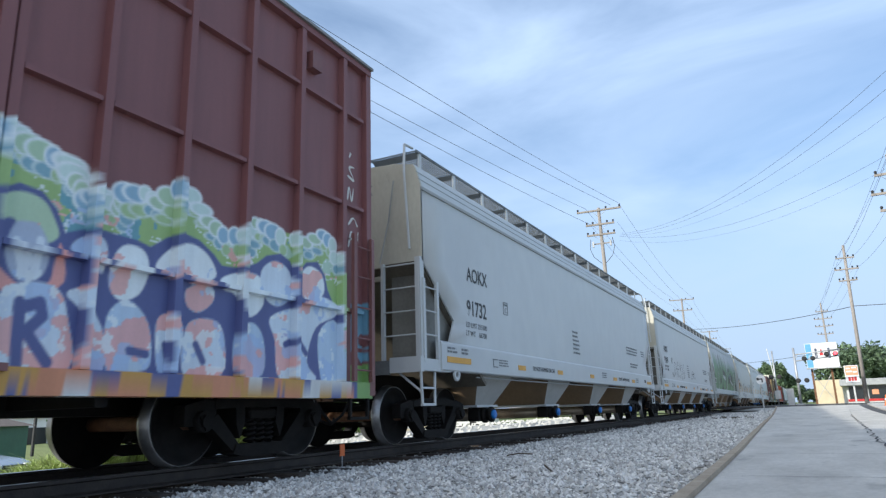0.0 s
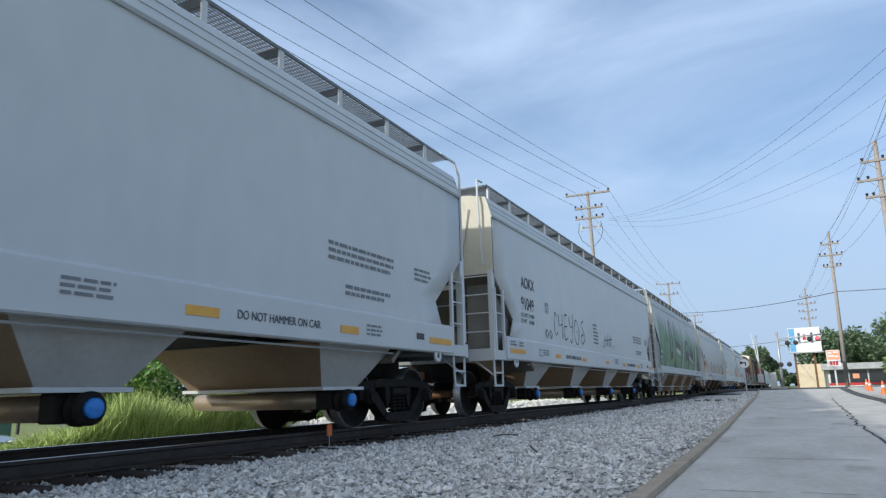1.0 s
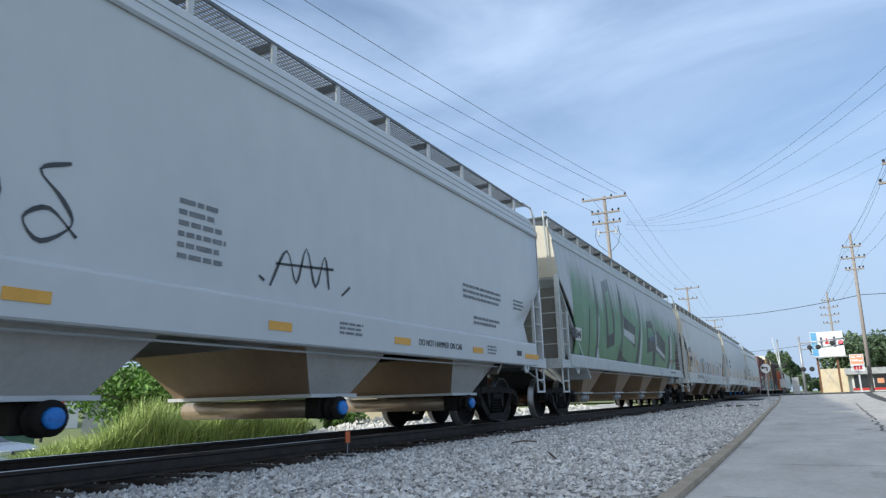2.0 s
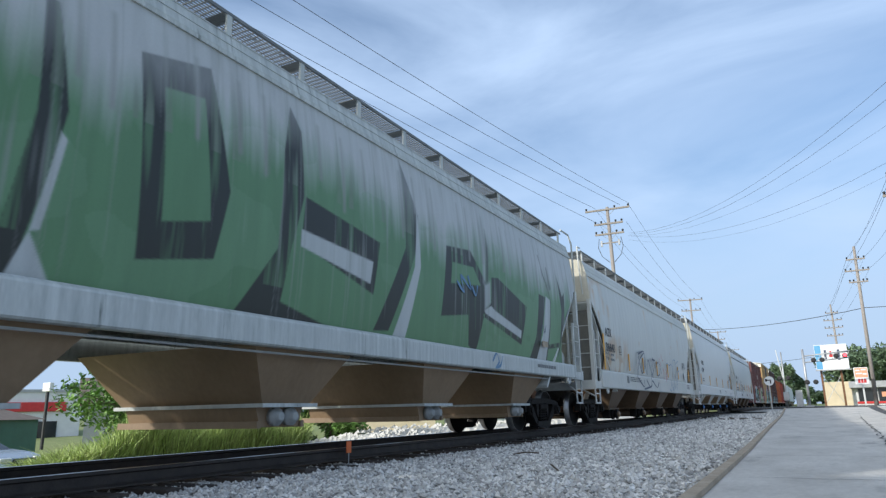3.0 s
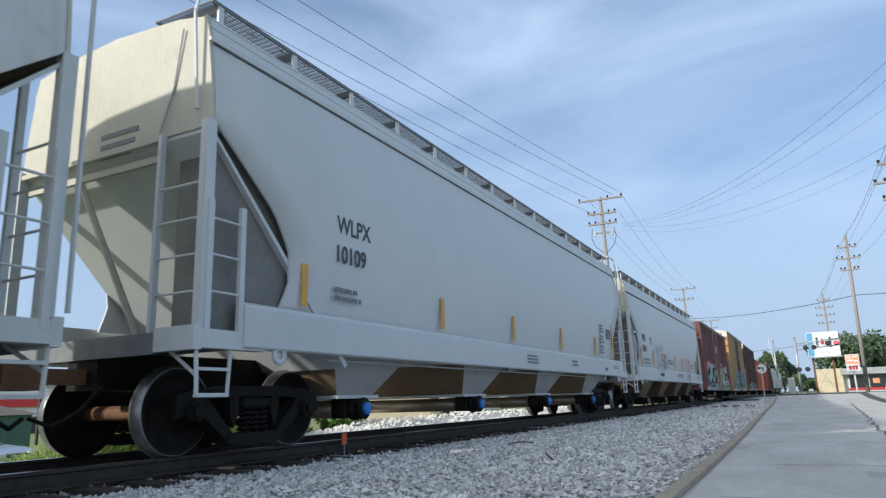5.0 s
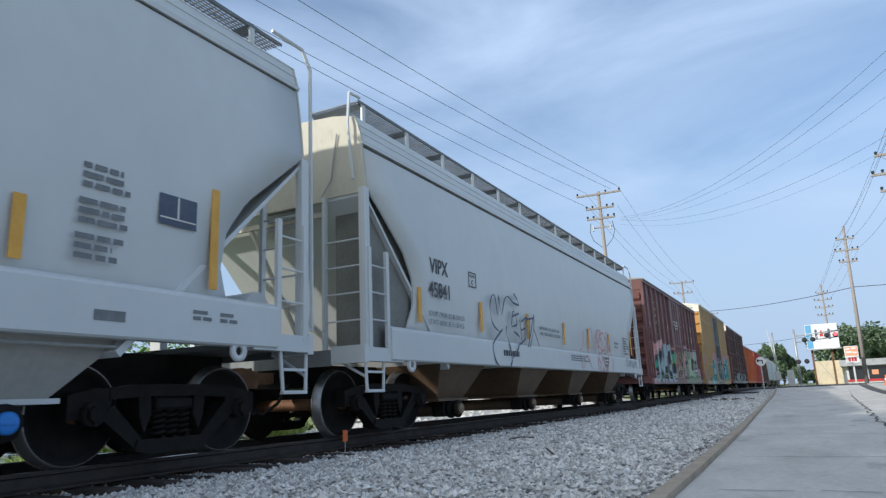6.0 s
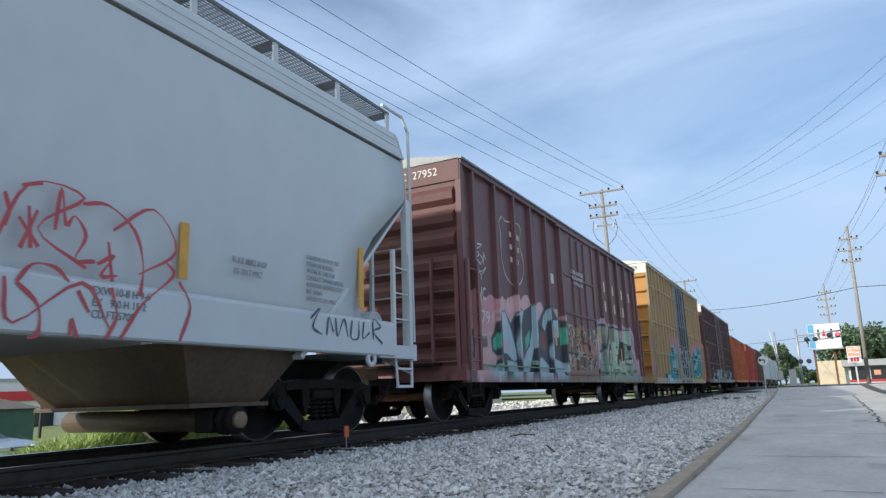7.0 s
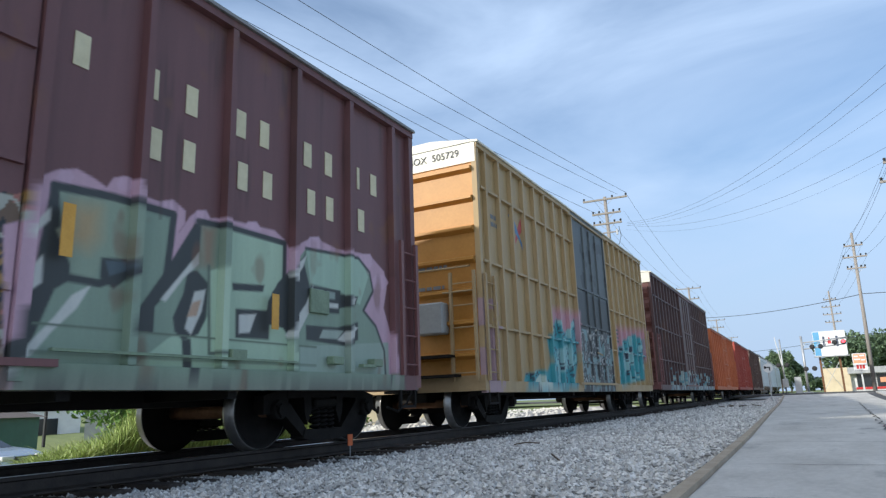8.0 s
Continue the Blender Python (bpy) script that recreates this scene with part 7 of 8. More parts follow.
# ---- surroundings ----
def leaf_mat(name, low, high):
    m = surface(name, low, high, 1.2, 0.65)
    n, l, b = m.node_tree.nodes, m.node_tree.links, m.node_tree.nodes["Principled BSDF"]
    geo, hs, mr = n.new("ShaderNodeNewGeometry"), n.new("ShaderNodeHueSaturation"), n.new("ShaderNodeMapRange")
    mr.inputs["To Min"].default_value, mr.inputs["To Max"].default_value = 0.55, 1.45
    src = b.inputs["Base Color"].links[0].from_socket
    l.new(geo.outputs["Random Per Island"], mr.inputs["Value"])
    l.new(mr.outputs["Result"], hs.inputs["Value"])
    l.new(src, hs.inputs["Color"])
    l.new(hs.outputs["Color"], b.inputs["Base Color"])
    b.inputs["Transmission Weight"].default_value = 0.0
    return m


LEAF = leaf_mat("fresh_leaves", (0.10, 0.20, 0.04), (0.19, 0.33, 0.08))
LEAF_DARK = leaf_mat("dark_leaves", (0.05, 0.085, 0.03), (0.08, 0.13, 0.045))
# Distance haze is put into this leaf colour as a paler green.
LEAF_HAZED = leaf_mat("haze_paled_leaves", (0.10, 0.155, 0.085), (0.15, 0.215, 0.12))
GRASS = leaf_mat("tall_grass_blades", (0.28, 0.38, 0.11), (0.48, 0.56, 0.21))
BARK = surface("bark", (0.07, 0.05, 0.035), (0.14, 0.11, 0.08), 4, 0.9, 0, 0.5, 30, (6, 6, 1))
PALE_STONE = surface("pale_crushed_stone", (0.46, 0.45, 0.42), (0.66, 0.65, 0.61), 7, 0.9, 0, 1.0, 20)
CREAM_WALL = surface("cream_render", (0.60, 0.50, 0.34), (0.70, 0.60, 0.43), 1.5, 0.8, 0, 0.1, 60)
GREY_METAL = surface("grey_sheet_metal", (0.34, 0.35, 0.36), (0.48, 0.49, 0.50), 2, 0.5, 0.3)
DARK_GLASS = plain("dark_shop_glass", (0.025, 0.03, 0.035), 0.12)
WHITE_WALL = surface("white_store_wall", (0.66, 0.67, 0.68), (0.78, 0.79, 0.79), 1.5, 0.7)
RED_PAINT = surface("red_sign_paint", (0.50, 0.03, 0.035), (0.62, 0.05, 0.05), 3, 0.5)
GREEN_SHEET = surface("green_shed_sheet", (0.02, 0.10, 0.06), (0.035, 0.15, 0.09), 2, 0.5)
BROWN_ROOF = surface("brown_shingles", (0.12, 0.09, 0.07), (0.2, 0.16, 0.13), 4, 0.85)
SIGN_WHITE = surface("white_sign_board", (0.70, 0.71, 0.72), (0.82, 0.82, 0.82), 2, 0.5)
SIGN_BLUE = surface("blue_sign_print", (0.10, 0.32, 0.55), (0.16, 0.42, 0.66), 2, 0.5)
SIGN_ORANGE = surface("orange_sign_face", (0.72, 0.30, 0.16), (0.82, 0.40, 0.24), 2, 0.5)
CONE = surface("orange_cone_plastic", (0.72, 0.14, 0.03), (0.85, 0.20, 0.05), 3, 0.5)
STEEL = surface("galvanised_steel", (0.36, 0.37, 0.38), (0.52, 0.53, 0.54), 4, 0.45, 0.5)
BLACK = plain("black_paint", (0.02, 0.02, 0.022), 0.5)
RED_LAMP = plain("lit_red_lamp", (1.0, 0.03, 0.04), 0.3, 0, 6.0)
CAR_SILVER = surface("silver_car_lacquer", (0.42, 0.46, 0.50), (0.50, 0.54, 0.58), 2, 0.25, 0.6)


def leaves(bm, rng, centre, radius, count, size, lumps=9):
    """Leaves gathered in uneven clumps round a centre."""
    c = Vector(centre)
    clumps = []
    for _ in range(lumps):
        d = Vector((rng.gauss(0, 1), rng.gauss(0, 1), rng.gauss(0, 1))).normalized() * rng.uniform(0.25, 0.85)
        clumps.append((c + Vector((d.x * radius[0], d.y * radius[1], d.z * radius[2])), rng.uniform(0.28, 0.5)))
    for _ in range(count):
        p, k = rng.choice(clumps)
        d = Vector((rng.gauss(0, 1), rng.gauss(0, 1), rng.gauss(0, 1))).normalized() * (rng.random() ** 0.45) * k
        q = p + Vector((d.x * radius[0], d.y * radius[1], d.z * radius[2]))
        e = Euler((rng.uniform(-0.9, 0.9), rng.uniform(-0.9, 0.9), rng.uniform(0, 6.28)))
        s_ = size * rng.uniform(0.6, 1.4)
        v = [bm.verts.new(q + e.to_matrix() @ Vector(o)) for o in ((-s_, 0, 0), (0, -s_ * 0.45, s_ * 0.12), (s_, 0, -s_ * 0.1), (0, s_ * 0.45, s_ * 0.12))]
        bm.faces.new(v)


def tree(name, label, at, height, radius, count, size, material, seed, trunk=0.16, bare=0.25, lumps=12, category="tree"):
    rng = random.Random(seed)
    t = thing(name, label, category, at=at)
    bm = bmesh.new()
    tube(bm, (0, 0, -0.1), (0.05 * height * 0.2, 0, height * 0.45), trunk, 10, trunk * 0.6)
    tube(bm, (0.05 * height * 0.2, 0, height * 0.44), (0, 0.04 * height, height * 0.8), trunk * 0.6, 8, trunk * 0.2)
    for k in range(7):
        a = k * 2.4 + rng.random()
        z = height * rng.uniform(0.25, 0.6)
        tube(bm, (0.02 * height, 0, z), (radius * 0.7 * math.cos(a), radius * 0.7 * math.sin(a), z + height * 0.22), trunk * 0.35, 6, trunk * 0.08)
    part("trunk", bm, BARK, t)
    bm = bmesh.new()
    zc = height * (0.5 + bare / 2)
    leaves(bm, rng, (0, 0, zc), (radius, radius, height * (1 - bare) / 2), count, size, lumps)
    part("crown", bm, material, t)
    return t


GZ = ground_z
# bushes and trees beyond the track
tree("bush", "bright green leafy bush in tall grass", (-17.0, 13.7, GZ(-17.0, 13.7)), 3.7, 2.7, 10000, 0.10, LEAF, 5, 0.06, 0.05, 14, "bush")
tree("bush", "low dark green bush beside the gravel", (-13.2, 14.8, GZ(-13.2, 14.8)), 2.2, 1.4, 3600, 0.09, LEAF_DARK, 6, 0.05, 0.03, 12, "bush")
tree("bush", "green bush beside the gravel heap", (-12.2, 16.0, GZ(-12.2, 16.0)), 2.0, 1.3, 3200, 0.09, LEAF, 7, 0.05, 0.03, 12, "bush")
tree("bush", "dark green bush in the hedge", (-14.6, 13.6, GZ(-14.6, 13.6)), 2.3, 1.4, 3600, 0.09, LEAF_DARK, 15, 0.05, 0.03, 12, "bush")
tree("tree", "leafy green tree beside the forecourt", (5.3, 36, -0.2), 5.4, 1.9, 9000, 0.13, LEAF, 8, 0.12, 0.05, 22)
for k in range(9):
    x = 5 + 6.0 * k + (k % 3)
    tree("tree", "tall green tree behind the shop", (x, 135 + 7 * (k % 4), -0.3), 10.6 + (k * 37 % 5) * 0.5, 5.6, 5200, 0.42, LEAF_HAZED, 20 + k, 0.25, 0.12, 16)
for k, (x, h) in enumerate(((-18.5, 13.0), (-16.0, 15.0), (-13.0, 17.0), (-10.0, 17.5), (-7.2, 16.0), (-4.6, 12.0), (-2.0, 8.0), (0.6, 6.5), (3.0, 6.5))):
    tree("tree", "distant green tree on the hill beyond the crossing", (x, 290 + 9 * (k % 3), -0.3), h, 3.4, 2200, 0.7, LEAF_HAZED, 40 + k, 0.3, 0.1, 14)
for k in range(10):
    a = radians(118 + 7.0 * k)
    tree("tree", "distant tree along the horizon", (190 * math.cos(a), 190 * math.sin(a), -1.3), 9 + (k * 53 % 7) * 0.7, 8.5, 900, 0.8, LEAF_HAZED, 60 + k, 0.3, 0.05, 12)


def build_grass():
    rng = np.random.default_rng(3)
    n = 30000
    x = -10.2 - rng.uniform(0, 1, n) ** 1.4 * 4.6
    y = -x * rng.uniform(0.60, 1.22, n)
    h = rng.uniform(0.30, 0.90, n) * (0.75 + 0.5 * np.sin(x * 2.1 + y * 1.3) ** 2) * np.clip((-y / x - 0.56) / 0.25, 0.2, 1)
    verts, faces = [], []
    for k in range(n):
        z = ground_z(x[k], y[k]) - 0.03
        a, b = rng.uniform(0, 6.28), rng.normal(0, 0.16, 2)
        dx, dy = 0.012 * math.cos(a), 0.012 * math.sin(a)
        verts += [(x[k] - dx, y[k] - dy, z), (x[k] + dx, y[k] + dy, z), (x[k] + b[0] * 0.5 + dx * 0.7, y[k] + b[1] * 0.5 + dy * 0.7, z + h[k] * 0.6), (x[k] + b[0] * 0.5 - dx * 0.7, y[k] + b[1] * 0.5 - dy * 0.7, z + h[k] * 0.6), (x[k] + b[0] * 1.3, y[k] + b[1] * 1.3, z + h[k])]
        o = 5 * k
        faces += [(o, o + 1, o + 2, o + 3), (o + 3, o + 2, o + 4)]
    me = bpy.data.meshes.new("tall_grass")
    me.from_pydata(verts, [], faces)
    me.materials.append(GRASS)
    tagged(new("tall_grass", me), "tall sunlit grass along the far side of the track", "grass", kind="stuff")


build_grass()


def build_heap():
    """The strip of pale crushed stone beyond the track: a low ridge with loose pieces."""
    rng = np.random.default_rng(9)
    bm = bmesh.new()
    xs, ys = np.linspace(-13.6, -9.2, 12), np.linspace(12.8, 46, 40)
    grid = [[bm.verts.new((x, y, ground_z(x, y) - 0.04 + 0.34 * math.exp(-((x + 11.2) / 1.0) ** 2) * min(1, (y - 12.8) / 4) + 0.07 * noise.noise((x * 2, y * 2, 3)))) for y in ys] for x in xs]
    for i in range(11):
        for j in range(39):
            bm.faces.new((grid[i][j], grid[i + 1][j], grid[i + 1][j + 1], grid[i][j + 1]))
    for k in range(1500):
        x, y = rng.uniform(-12.6, -9.4), 13 + rng.uniform(0, 1) ** 1.5 * 24
        z = ground_z(x, y) + 0.34 * math.exp(-((x + 11.2) / 1.0) ** 2) * min(1, (y - 12.8) / 4)
        s_ = rng.uniform(0.03, 0.09)
        v = [bm.verts.new((x + s_ * a + rng.normal(0, s_ * 0.2), y + s_ * b, z + s_ * c)) for a, b, c in ((-1, -1, 0), (1, -1, 0), (0, 1, 0), (0, 0, 1.1))]
        for q in ((0, 1, 3), (1, 2, 3), (2, 0, 3)):
            bm.faces.new([v[j] for j in q])
    tagged(part("gravel_heap", bm, PALE_STONE), "pale crushed-stone heap beyond the track", "gravel", kind="stuff")


build_heap()


# -- utility poles and their wires --
def pole(at, height, arms, label, lean=(0, 0), width=2.5, insul=True, turn=0):
    p = thing("utility_pole", label, "utility pole", "utility poles", at=(*at, lean[0], lean[1], turn))
    bm = bmesh.new()
    tube(bm, (0, 0, -0.4), (0, 0, height), 0.17, 12, 0.11)
    part("shaft", bm, POLE_WOOD, p)
    for k, (z, w_) in enumerate(arms):
        arm = part("crossarm", boxes((-w_ / 2, w_ / 2, -0.16, -0.04, z - 0.06, z + 0.06)), POLE_WOOD, p)
        for side in (-1, 1):
            part("arm_brace", rod([(side * 0.08, -0.1, z - 0.45), (side * 0.5, -0.1, z - 0.05)], 0.015), STEEL, arm)
        for x in ((-w_ / 2 + 0.08, 0.42 * w_ / 2.5, w_ / 2 - 0.08) if k == 0 else (-w_ / 2 + 0.08, -w_ / 4, w_ / 4, w_ / 2 - 0.08)):
            bm = bmesh.new()
            lathe(bm, [(z + 0.06, 0.03), (z + 0.10, 0.06), (z + 0.14, 0.05), (z + 0.17, 0.085), (z + 0.23, 0.06), (z + 0.25, 0.02)], "z", 10, (x, -0.1, 0))
            part("insulator", bm, BLACK, arm)
    return p


def wire(a, b, sag=0.5, r=0.009, label="black overhead cable between poles"):
    n_ = 14
    pts = [Vector(a).lerp(Vector(b), k / n_) - Vector((0, 0, sag * 4 * (k / n_) * (1 - k / n_))) for k in range(n_ + 1)]
    cu = bpy.data.curves.new("overhead_cable", "CURVE")
    cu.dimensions, cu.bevel_depth, cu.bevel_resolution = "3D", r, 1
    sp = cu.splines.new("POLY")
    sp.points.add(n_)
    for q, p in zip(sp.points, pts):
        q.co = (*p, 1)
    cu.materials.append(WIRE)
    me = bpy.data.meshes.new_from_object(bpy.data.objects.new("tmp", cu))
    tagged(new("overhead_cable", me), label, "cable", "overhead cables")


LINE = [(-17.8, -2.0), (-11.0, 46.8), (-12.7, 93.6), (-14.6, 140.0), (-16.5, 187.0)]
for k, (x, y) in enumerate(LINE[1:]):
    zt = (14.5, 14.3, 14.4, 14.3)[k]
    arms = [(zt - 0.2, 3.1), (zt - 1.25, 2.0), (zt - 2.0, 2.0)] if k == 0 else [(zt - 0.2, 3.1), (zt - 1.6, 2.4)]
    p = pole((x, y, -0.4), zt + 0.4, [(z + 0.4, w_) for z, w_ in arms], "weathered wooden utility pole with crossarms beyond the track", turn=8, lean=(0, -1.2 if k == 0 else 0))
    if k == 0:
        for s_ in (-1, 1):
            part("drop_cable", rod([(s_ * 0.75, -0.15, zt - 1.9), (s_ * 0.85, -0.2, zt - 2.6), (s_ * 0.65, -0.2, zt - 3.2), (s_ * 0.15, -0.15, zt - 3.7)], 0.02), WIRE, p)
            part("switch", boxes((s_ * 0.6 - 0.06, s_ * 0.6 + 0.06, -0.25, -0.1, zt - 2.5, zt - 2.1)), STEEL, p)
        part("switch_bar", boxes((-0.7, 0.7, -0.12, -0.05, zt - 2.3, zt - 2.22)), POLE_WOOD, p)
for x0, z0, x1, z1 in ((-15.9, 14.5, -9.75, 14.55), (-17.3, 14.5, -10.4, 14.55), (-18.3, 14.5, -12.2, 14.55), (-18.4, 14.5, -11.9, 13.3)):
    wire((x0, -2.0, z0), (x1, 46.8, z1), 0.55, 0.011)
for a, b in zip(LINE[1:], LINE[2:]):
    for dx, dz in ((-1.2, 0.0), (1.2, 0.0), (-0.95, -1.25), (0.95, -1.25)):
        wire((a[0] + dx, a[1], 14.5 + dz), (b[0] + dx, b[1], 14.5 + dz), 0.8, 0.010)
RIGHT = [(5.6, -10, 12.9), (5.52, 40, 12.8), (4.81, 68, 13.8), (3.83, 110, 14.1)]
pole((5.40, 40, -0.2), 13.0, [(11.95, 1.5), (10.95, 2.05), (10.05, 1.5)], "weathered wooden utility pole beside the forecourt", lean=(0, 0.5), turn=-6)
pole((4.60, 68, 0.2), 13.6, [(12.46, 1.45), (11.45, 1.85), (10.45, 1.45)], "weathered wooden utility pole at the street corner", lean=(0, 0.9), turn=-6)
pole((3.92, 110, 0.0), 14.1, [(12.9, 1.6), (11.86, 2.3), (10.8, 2.3), (9.7, 2.0)], "weathered wooden utility pole beyond the street", lean=(0, -0.4), turn=-6)
for a, b in zip(RIGHT, RIGHT[1:]):
    for dx, dz in ((-0.68, -1.0), (0.68, -1.0), (-0.94, -2.0), (0.94, -2.0), (0.0, 0.0)):
        wire((a[0] + dx, a[1], a[2] + dz), (b[0] + dx, b[1], b[2] + dz), 0.4, 0.009)
wire((-12.7, 93.6, 10.2), (4.9, 68, 8.4), 0.5, 0.03)
wire((-12.7, 93.6, 5.4), (4.9, 68, 5.0), 0.4, 0.02)
wire((4.9, 68, 8.4), (30, 60, 9.0), 0.6, 0.03)
wire((-9.9, 46.8, 12.4), (6.5, 22, 12.3), 1.8, 0.006)
wire((-9.9, 46.8, 12.3), (6.9, 22, 11.9), 1.8, 0.006)
wire((-9.9, 46.8, 12.2), (7.0, 23, 11.1), 1.7, 0.004)
wire((-10.0, 46.8, 12.2), (8.0, 30, 11.76), 1.87, 0.006)
wire((-10.0, 46.8, 11.9), (8.0, 31, 11.4), 1.9, 0.004)

# -- crossing signals --
def signal_heads(parent, x, y, z, lit=None):
    for k in (-1, 1):
        bm = bmesh.new()
        lathe(bm, [(y - 0.02, 0.19), (y + 0.02, 0.19), (y + 0.02, 0.10), (y + 0.18, 0.08)], "y", 18, (x + k * 0.30, 0, z))
        tube(bm, (x + k * 0.30, y - 0.22, z + 0.02), (x + k * 0.30, y - 0.02, z), 0.125, 12)
        head = part("signal_head", bm, BLACK, parent)
        bm = bmesh.new()
        lathe(bm, [(y - 0.235, 0.12), (y - 0.225, 0.12), (y - 0.225, 0.02)], "y", 16, (x + k * 0.30, 0, z + 0.02))
        part("lens", bm, RED_LAMP if lit == k else BLACK, head, "lit red lamp" if lit == k else "")


def crossing_signal():
    s_ = thing("crossing_signal", "steel cantilever crossing signal with one red lamp lit", "railway signal", at=(-0.3, 62, 0.24))
    bm = bmesh.new()
    tube(bm, (0, 0, 0), (0, 0, 4.5), 0.10, 14, 0.085)
    box(bm, -0.3, 0.3, -0.3, 0.3, 0, 0.12)
    part("mast", bm, STEEL, s_)
    bm = bmesh.new()
    for z in (3.45, 3.95):
        tube(bm, (0, 0, z), (3.2, 0, z + 0.25), 0.05, 8)
    for k in range(7):
        tube(bm, (k * 0.5, 0, 3.45 + 0.04 * k), (k * 0.5 + 0.25, 0, 3.98 + 0.04 * k), 0.022, 6)
    part("arm", bm, STEEL, s_)
    signal_heads(s_, 2.6, -0.1, 3.85, 1)
    signal_heads(s_, 1.0, -0.1, 3.6)
    signal_heads(s_, 0.35, -0.1, 1.9)
    part("control_box", boxes((-0.9, -0.4, -0.2, 0.2, 0, 1.3), bevel=0.02), STEEL, s_)
    m = thing("crossing_mast", "slim steel crossing mast with a raised gate arm", "railway signal", at=(-1.9, 62.6, 0.24))
    bm = bmesh.new()
    tube(bm, (0, 0, 0), (0, 0, 4.4), 0.06, 10)
    part("mast", bm, STEEL, m)
    part("gate_arm", rod([(0.1, 0, 1.0), (-0.35, 0, 4.6)], 0.04), WHITE_TRIM, m)
    signal_heads(m, 0, -0.1, 2.3)
    part("gate_motor", boxes((-0.2, 0.25, -0.2, 0.2, 0.5, 1.2), bevel=0.03), STEEL, m)


crossing_signal()


def no_turn_sign():
    s_ = thing("traffic_sign", "white round no-turn sign with a black arrow on a post", "traffic sign", at=(-2.43, 50, road_z(50) - 0.02))
    part("post", boxes((-0.035, 0.035, -0.03, 0.0, 0, 2.3)), STEEL, s_)
    bm = bmesh.new()
    lathe(bm, [(-0.05, 0.30), (-0.035, 0.30), (-0.035, 0.01)], "y", 24, (0.02, 0, 2.12))
    plate = part("plate", bm, SIGN_WHITE, s_)
    bm = boxes((-0.16, 0.14, -0.062, -0.055, 2.13, 2.20), (0.07, 0.14, -0.062, -0.055, 1.95, 2.13))
    box(bm, -0.22, -0.1, -0.062, -0.055, 2.08, 2.25)
    part("arrow", bm, BLACK, plate)


no_turn_sign()


def billboard():
    b = thing("billboard", "white billboard with blue edge on steel legs", "billboard", at=(0.65, 75, 0.25))
    part("panel", boxes((0, 2.75, -0.1, 0.25, 3.35, 5.7), bevel=0.02), SIGN_WHITE, b)
    part("blue_print", boxes((0.03, 0.55, -0.106, -0.1, 3.4, 5.65)), SIGN_BLUE, b)
    part("red_print", boxes((1.2, 1.5, -0.106, -0.1, 4.5, 4.75), (1.28, 1.42, -0.106, -0.1, 4.75, 5.1)), RED_PAINT, b)
    for x in (0.9, 2.0):
        part("dark_print", boxes((x - 0.1, x + 0.1, -0.106, -0.1, 4.2, 5.2)), INK_NAVY, b)
    part("catwalk", boxes((-0.1, 2.85, -0.6, -0.1, 3.25, 3.33)), STEEL, b)
    for x in (0.35, 2.0):
        part("leg", boxes((x - 0.09, x + 0.09, -0.02, 0.16, -0.25, 3.4)), RUSTY, b)
    part("cross_brace", rod([(0.4, 0.05, 0.2), (1.95, 0.05, 2.8)], 0.025), STEEL, b)
    part("cross_brace", rod([(1.95, 0.04, 0.2), (0.4, 0.04, 2.8)], 0.025), STEEL, b)


billboard()


def roadside_sign():
    s_ = thing("shop_sign", "orange and white shop sign on a white post", "sign", at=(3.72, 66, 0.25))
    part("post", boxes((-0.06, 0.06, -0.06, 0.06, 0, 1.75)), WHITE_TRIM, s_)
    part("board", boxes((-0.5, 0.5, -0.09, 0.09, 1.65, 3.05), bevel=0.02), SIGN_WHITE, s_)
    part("orange_face", boxes((-0.45, 0.45, -0.098, -0.09, 2.25, 3.0)), SIGN_ORANGE, s_)
    for k, (x0, x1, z) in enumerate(((-0.38, -0.1, 2.75), (0.02, 0.36, 2.8), (-0.38, 0.05, 2.5), (0.1, 0.38, 2.45))):
        part("print_bar", boxes((x0, x1, -0.104, -0.098, z, z + 0.12)), SIGN_WHITE, s_)
    part("print_bar", boxes((-0.3, -0.12, -0.098, -0.09, 1.8, 2.12), (-0.08, 0.08, -0.098, -0.09, 1.8, 2.12), (0.12, 0.3, -0.098, -0.09, 1.8, 2.12)), RED_PAINT, s_)


roadside_sign()


def shop():
    h = thing("shop_building", "low shop with cream wall and dark glass front", "building", at=(1.2, 85, 0.25))
    part("wall", boxes((0, 2.5, 0, 10, -0.3, 2.45)), CREAM_WALL, h)
    part("wall", boxes((2.504, 16, 0.6, 10, -0.3, 2.0)), WHITE_WALL, h)
    part("roof", boxes((2.3, 16.3, -0.3, 10.3, 1.75, 2.42), bevel=0.03), GREY_METAL, h)
    for k in range(7):
        x = 3.1 + k * 1.8
        w_ = part("window", boxes((x, x + 1.65, 0.55, 0.597, 0.35, 1.7)), DARK_GLASS, h)
        part("frame", boxes((x - 0.06, x, 0.53, 0.59, 0.1, 2.37)), GREY_METAL, w_)
        if k % 2:
            part("poster", boxes((x + 0.3, x + 0.9, 0.535, 0.548, 0.8, 1.3)), SIGN_ORANGE if k == 1 else CREAM_CAP, w_)
    part("red_band", boxes((2.9, 16, 0.50, 0.55, 0.12, 0.34)), RED_PAINT, h)


